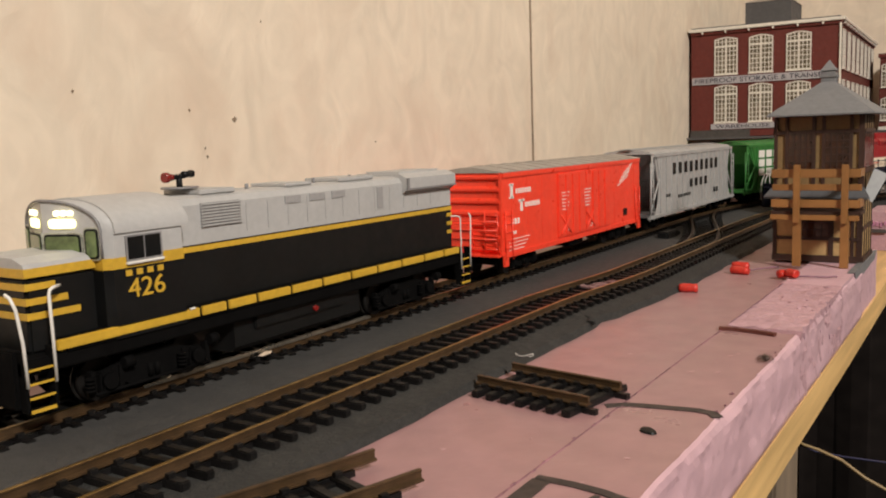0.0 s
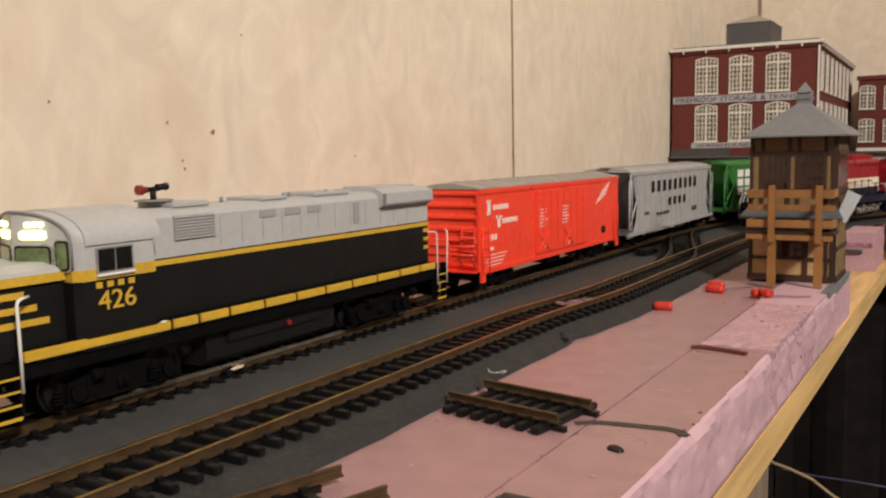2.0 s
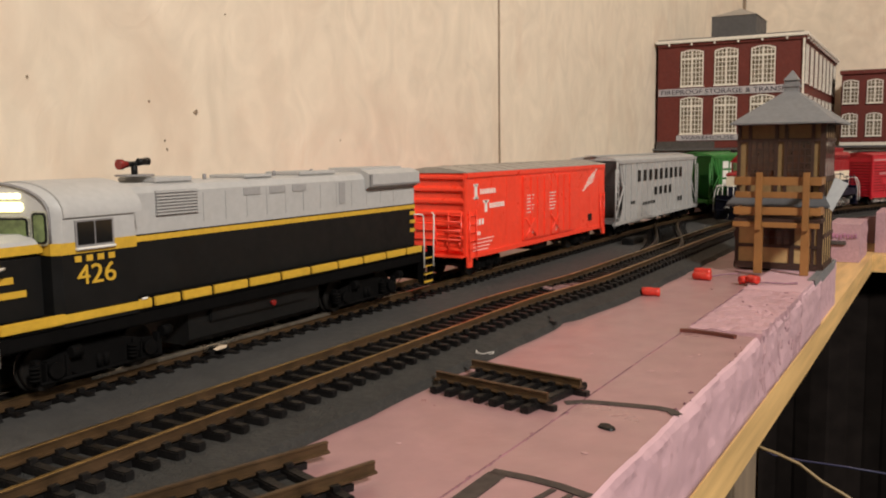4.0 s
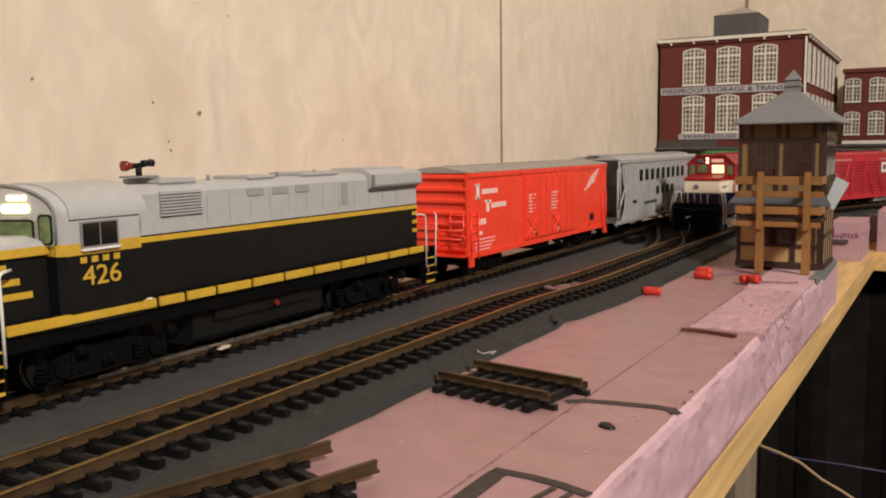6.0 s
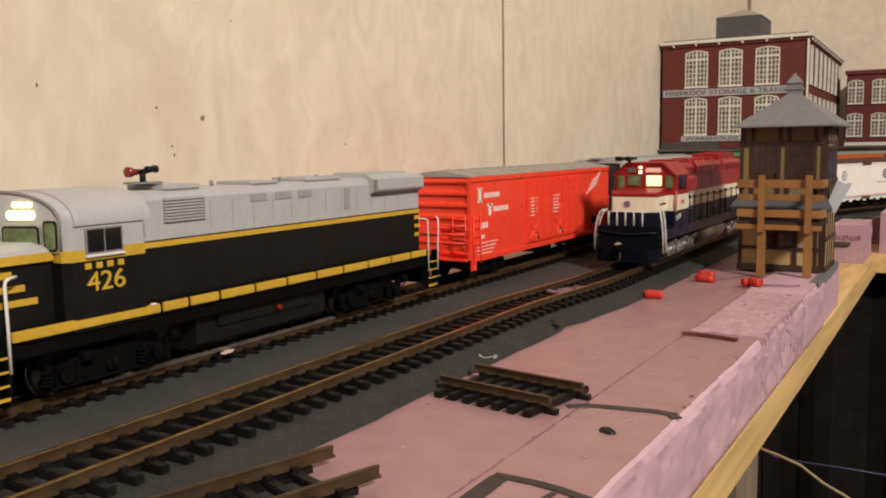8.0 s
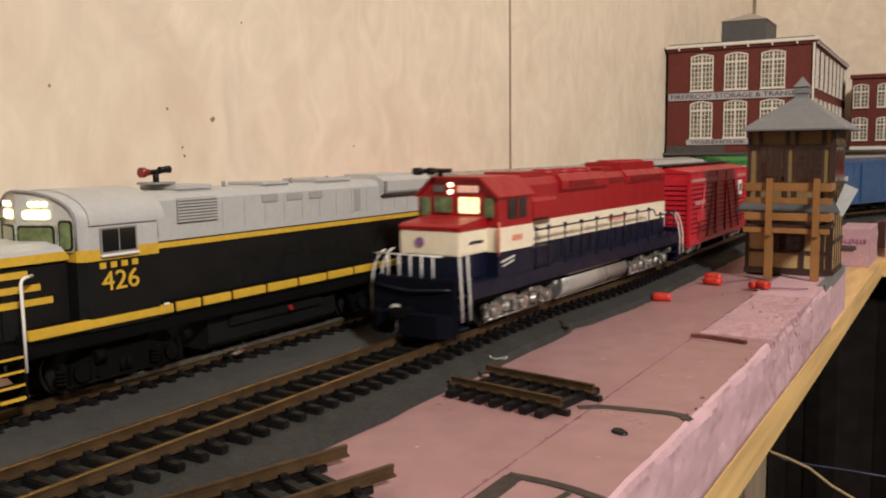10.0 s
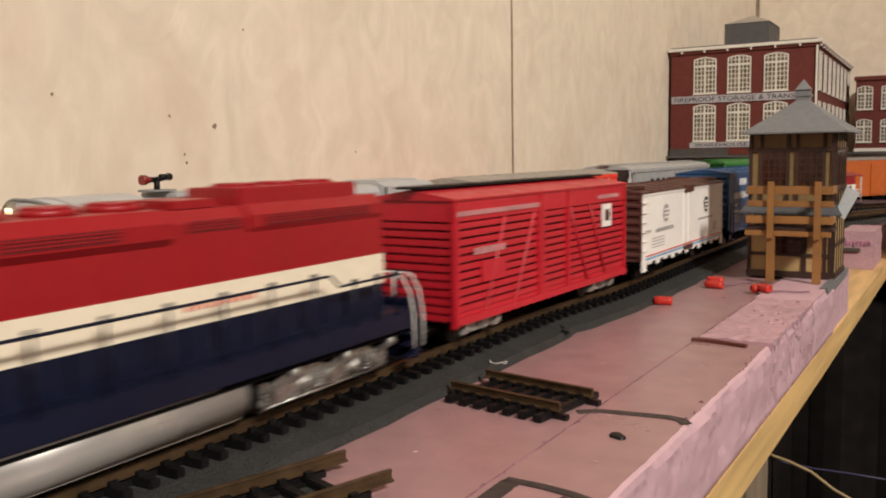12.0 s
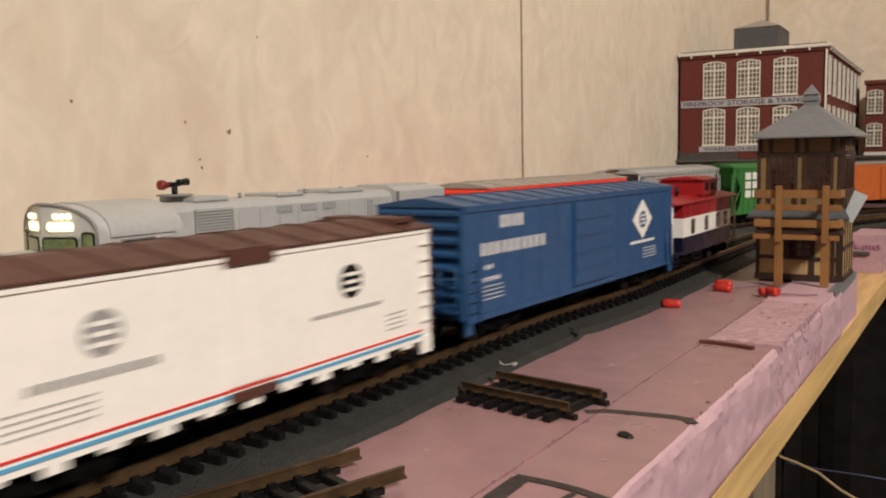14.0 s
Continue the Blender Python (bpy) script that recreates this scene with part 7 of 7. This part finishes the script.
hang_dark_sheet((0.004, 0.484), (1.0, 0.484), 70)
# mauve print, unreadable, on the corner block
bm = bmesh.new()
for k in range(7):
    z = -0.0105 - 0.0004 * (k % 3)
    box(bm, 0.0690 + 0.0026 * k, 0.0706 + 0.0026 * k, 0.3990, 0.4004, z - 0.0036 + 0.0006 * (k % 2), z)
tagged(link("foam_print", bm, mat("mauve_print", (0.36, 0.16, 0.25), 0.7, vary=0.3)), "faded mauve print on the cut foam block", "print", kind="stuff")
# pits and crumbs along the foam lip
rng = random.Random(21)
for k in range(16):
    y = rng.uniform(-0.14, 0.02)
    r = rng.uniform(0.0002, 0.0005)
    bm = bmesh.new()
    bmesh.ops.create_icosphere(bm, subdivisions=1, radius=r)
    ob = tagged(link("foam_crumb", bm, mat("mauve_crumb", (0.20, 0.09, 0.11), 0.8, vary=0.2) if k == 0 else bpy.data.materials["mauve_crumb"]), "tiny dark mauve crumb on the foam lip", "crumb", "crumbs on the foam lip")
    ob.matrix_basis = pose(rng.uniform(0.0905, 0.0932), y, -0.0082 + r * 0.5)
# mauve flecks along the joint between the boards
for k in range(14):
    y = -0.235 + 0.0082 * k + rng.uniform(-0.003, 0.003)
    bm = bmesh.new()
    bmesh.ops.create_icosphere(bm, subdivisions=1, radius=1.0, matrix=Matrix.Diagonal((0.0004, rng.uniform(0.0006, 0.0016), 0.0002, 1)))
    ob = tagged(link("joint_fleck", bm, bpy.data.materials["mauve_joint"]), "tiny mauve fleck along the joint of the foam boards", "fleck", "flecks along the foam joint")
    ob.matrix_basis = pose(0.0676 + rng.uniform(-0.0006, 0.0008), y, -0.0081)
# pale scuffs pressed into the flat foam
M_SCUFF = mat("pale_scuff", (0.44, 0.27, 0.27), 0.5, vary=0.2, scale=600)
for k in range(12):
    bm = bmesh.new()
    bmesh.ops.create_icosphere(bm, subdivisions=1, radius=1.0, matrix=Matrix.Diagonal((rng.uniform(0.0005, 0.0016), rng.uniform(0.0003, 0.0006), 0.00012, 1)))
    ob = tagged(link("foam_scuff", bm, M_SCUFF), "small pale scuff on the flat pink foam", "scuff", "scuffs on the foam")
    ob.matrix_basis = pose(rng.uniform(0.034, 0.088), rng.uniform(-0.19, 0.03), -0.0081, 0, 0, rng.uniform(0, 180))
# grey card wedged in the corner foam block
bm = bmesh.new()
box(bm, 0.060, 0.079, 0.3975, 0.4035, -0.0195, -0.0165, 0.0005)
tagged(link("grey_card", bm, M_STONE), "torn dark grey card stuck in the foam block", "card")


# ---- the beetle that runs over the foam ----
def build_beetle():
    b = empty("beetle", None, "small dark brown beetle running over the foam edge", "insect")
    m = mat("beetle_shell", (0.022, 0.010, 0.007), 0.3, vary=0.2, scale=900)
    bm = bmesh.new()
    bmesh.ops.create_uvsphere(bm, u_segments=14, v_segments=9, radius=1.0, matrix=Matrix.Translation((0, 0.0009, 0.0011)) @ Matrix.Diagonal((0.00105, 0.0023, 0.0008, 1)))
    smooth(part("abdomen", bm, m, b))
    bm = bmesh.new()
    bmesh.ops.create_uvsphere(bm, u_segments=12, v_segments=8, radius=1.0, matrix=Matrix.Translation((0, -0.0017, 0.0010)) @ Matrix.Diagonal((0.0008, 0.0009, 0.0006, 1)))
    smooth(part("head", bm, m, b))
    for s in (-1, 1):
        for k, y in enumerate((-0.0010, 0.0002, 0.0014)):
            bm = bmesh.new()
            rod(bm, [(s * 0.0006, y, 0.0009), (s * 0.0017, y - 0.0005 + 0.0005 * k, 0.0014), (s * 0.0024, y - 0.0010 + 0.0010 * k, 0.0)], 0.00013, 5)
            part("leg", bm, m, b)
        bm = bmesh.new()
        rod(bm, [(s * 0.0003, -0.0024, 0.0012), (s * 0.0009, -0.0036, 0.0018), (s * 0.0016, -0.0046, 0.0014)], 0.0001, 5)
        part("antenna", bm, m, b)
    return b


BEETLE = build_beetle()


# ---- motion: the place of the leading pilot along the front track ----
RUN = [(0.0, 0.376), (1.0, 0.376), (2.0, 0.376), (3.0, 0.370), (3.5, 0.364), (4.0, 0.352), (4.5, 0.333), (5.0, 0.307), (5.5, 0.276), (6.0, 0.244), (6.5, 0.212), (7.0, 0.1765), (7.5, 0.135), (8.0, 0.091),
       (8.5, 0.0445), (9.0, -0.004), (9.5, -0.054), (10.0, -0.1055), (10.5, -0.158), (11.0, -0.216), (11.5, -0.277), (12.0, -0.345), (12.5, -0.421), (13.0, -0.503), (13.5, -0.588), (14.0, -0.674)]


def motions():
    for ob, behind, base in TRAIN:
        rows = []
        for t, front in RUN:
            x0, y0, _ = along(front + behind - base / 2)
            x1, y1, _ = along(front + behind + base / 2)
            rows.append((t, pose((x0 + x1) / 2, (y0 + y1) / 2, 0, 0, 0, -math.degrees(math.atan2(x1 - x0, y1 - y0)))))
        walk(ob, rows)

    # the beetle: over the top, down the flank and off the edge
    steps = [(0.0, 0.0912, -0.0630, -0.0082, 0, 0, 20), (0.2, 0.0890, -0.0795, -0.0082, 0, 0, -15), (0.5, 0.0925, -0.0975, -0.0085, 0, 5, -40), (0.65, 0.0955, -0.1150, -0.0150, 0, 70, -20),
             (0.8, 0.0952, -0.1230, -0.0190, 0, 85, 0), (1.1, 0.0954, -0.1440, -0.0300, 0, 88, 0), (1.4, 0.0956, -0.1700, -0.0400, 0, 88, 0), (2.0, 0.0956, -0.2600, -0.0400, 0, 88, 0), (14.0, 0.0956, -0.6500, -0.0400, 0, 88, 0)]
    walk(BEETLE, [(t, pose(x, y, z, rx, ry, rz)) for t, x, y, z, rx, ry, rz in steps])


motions()
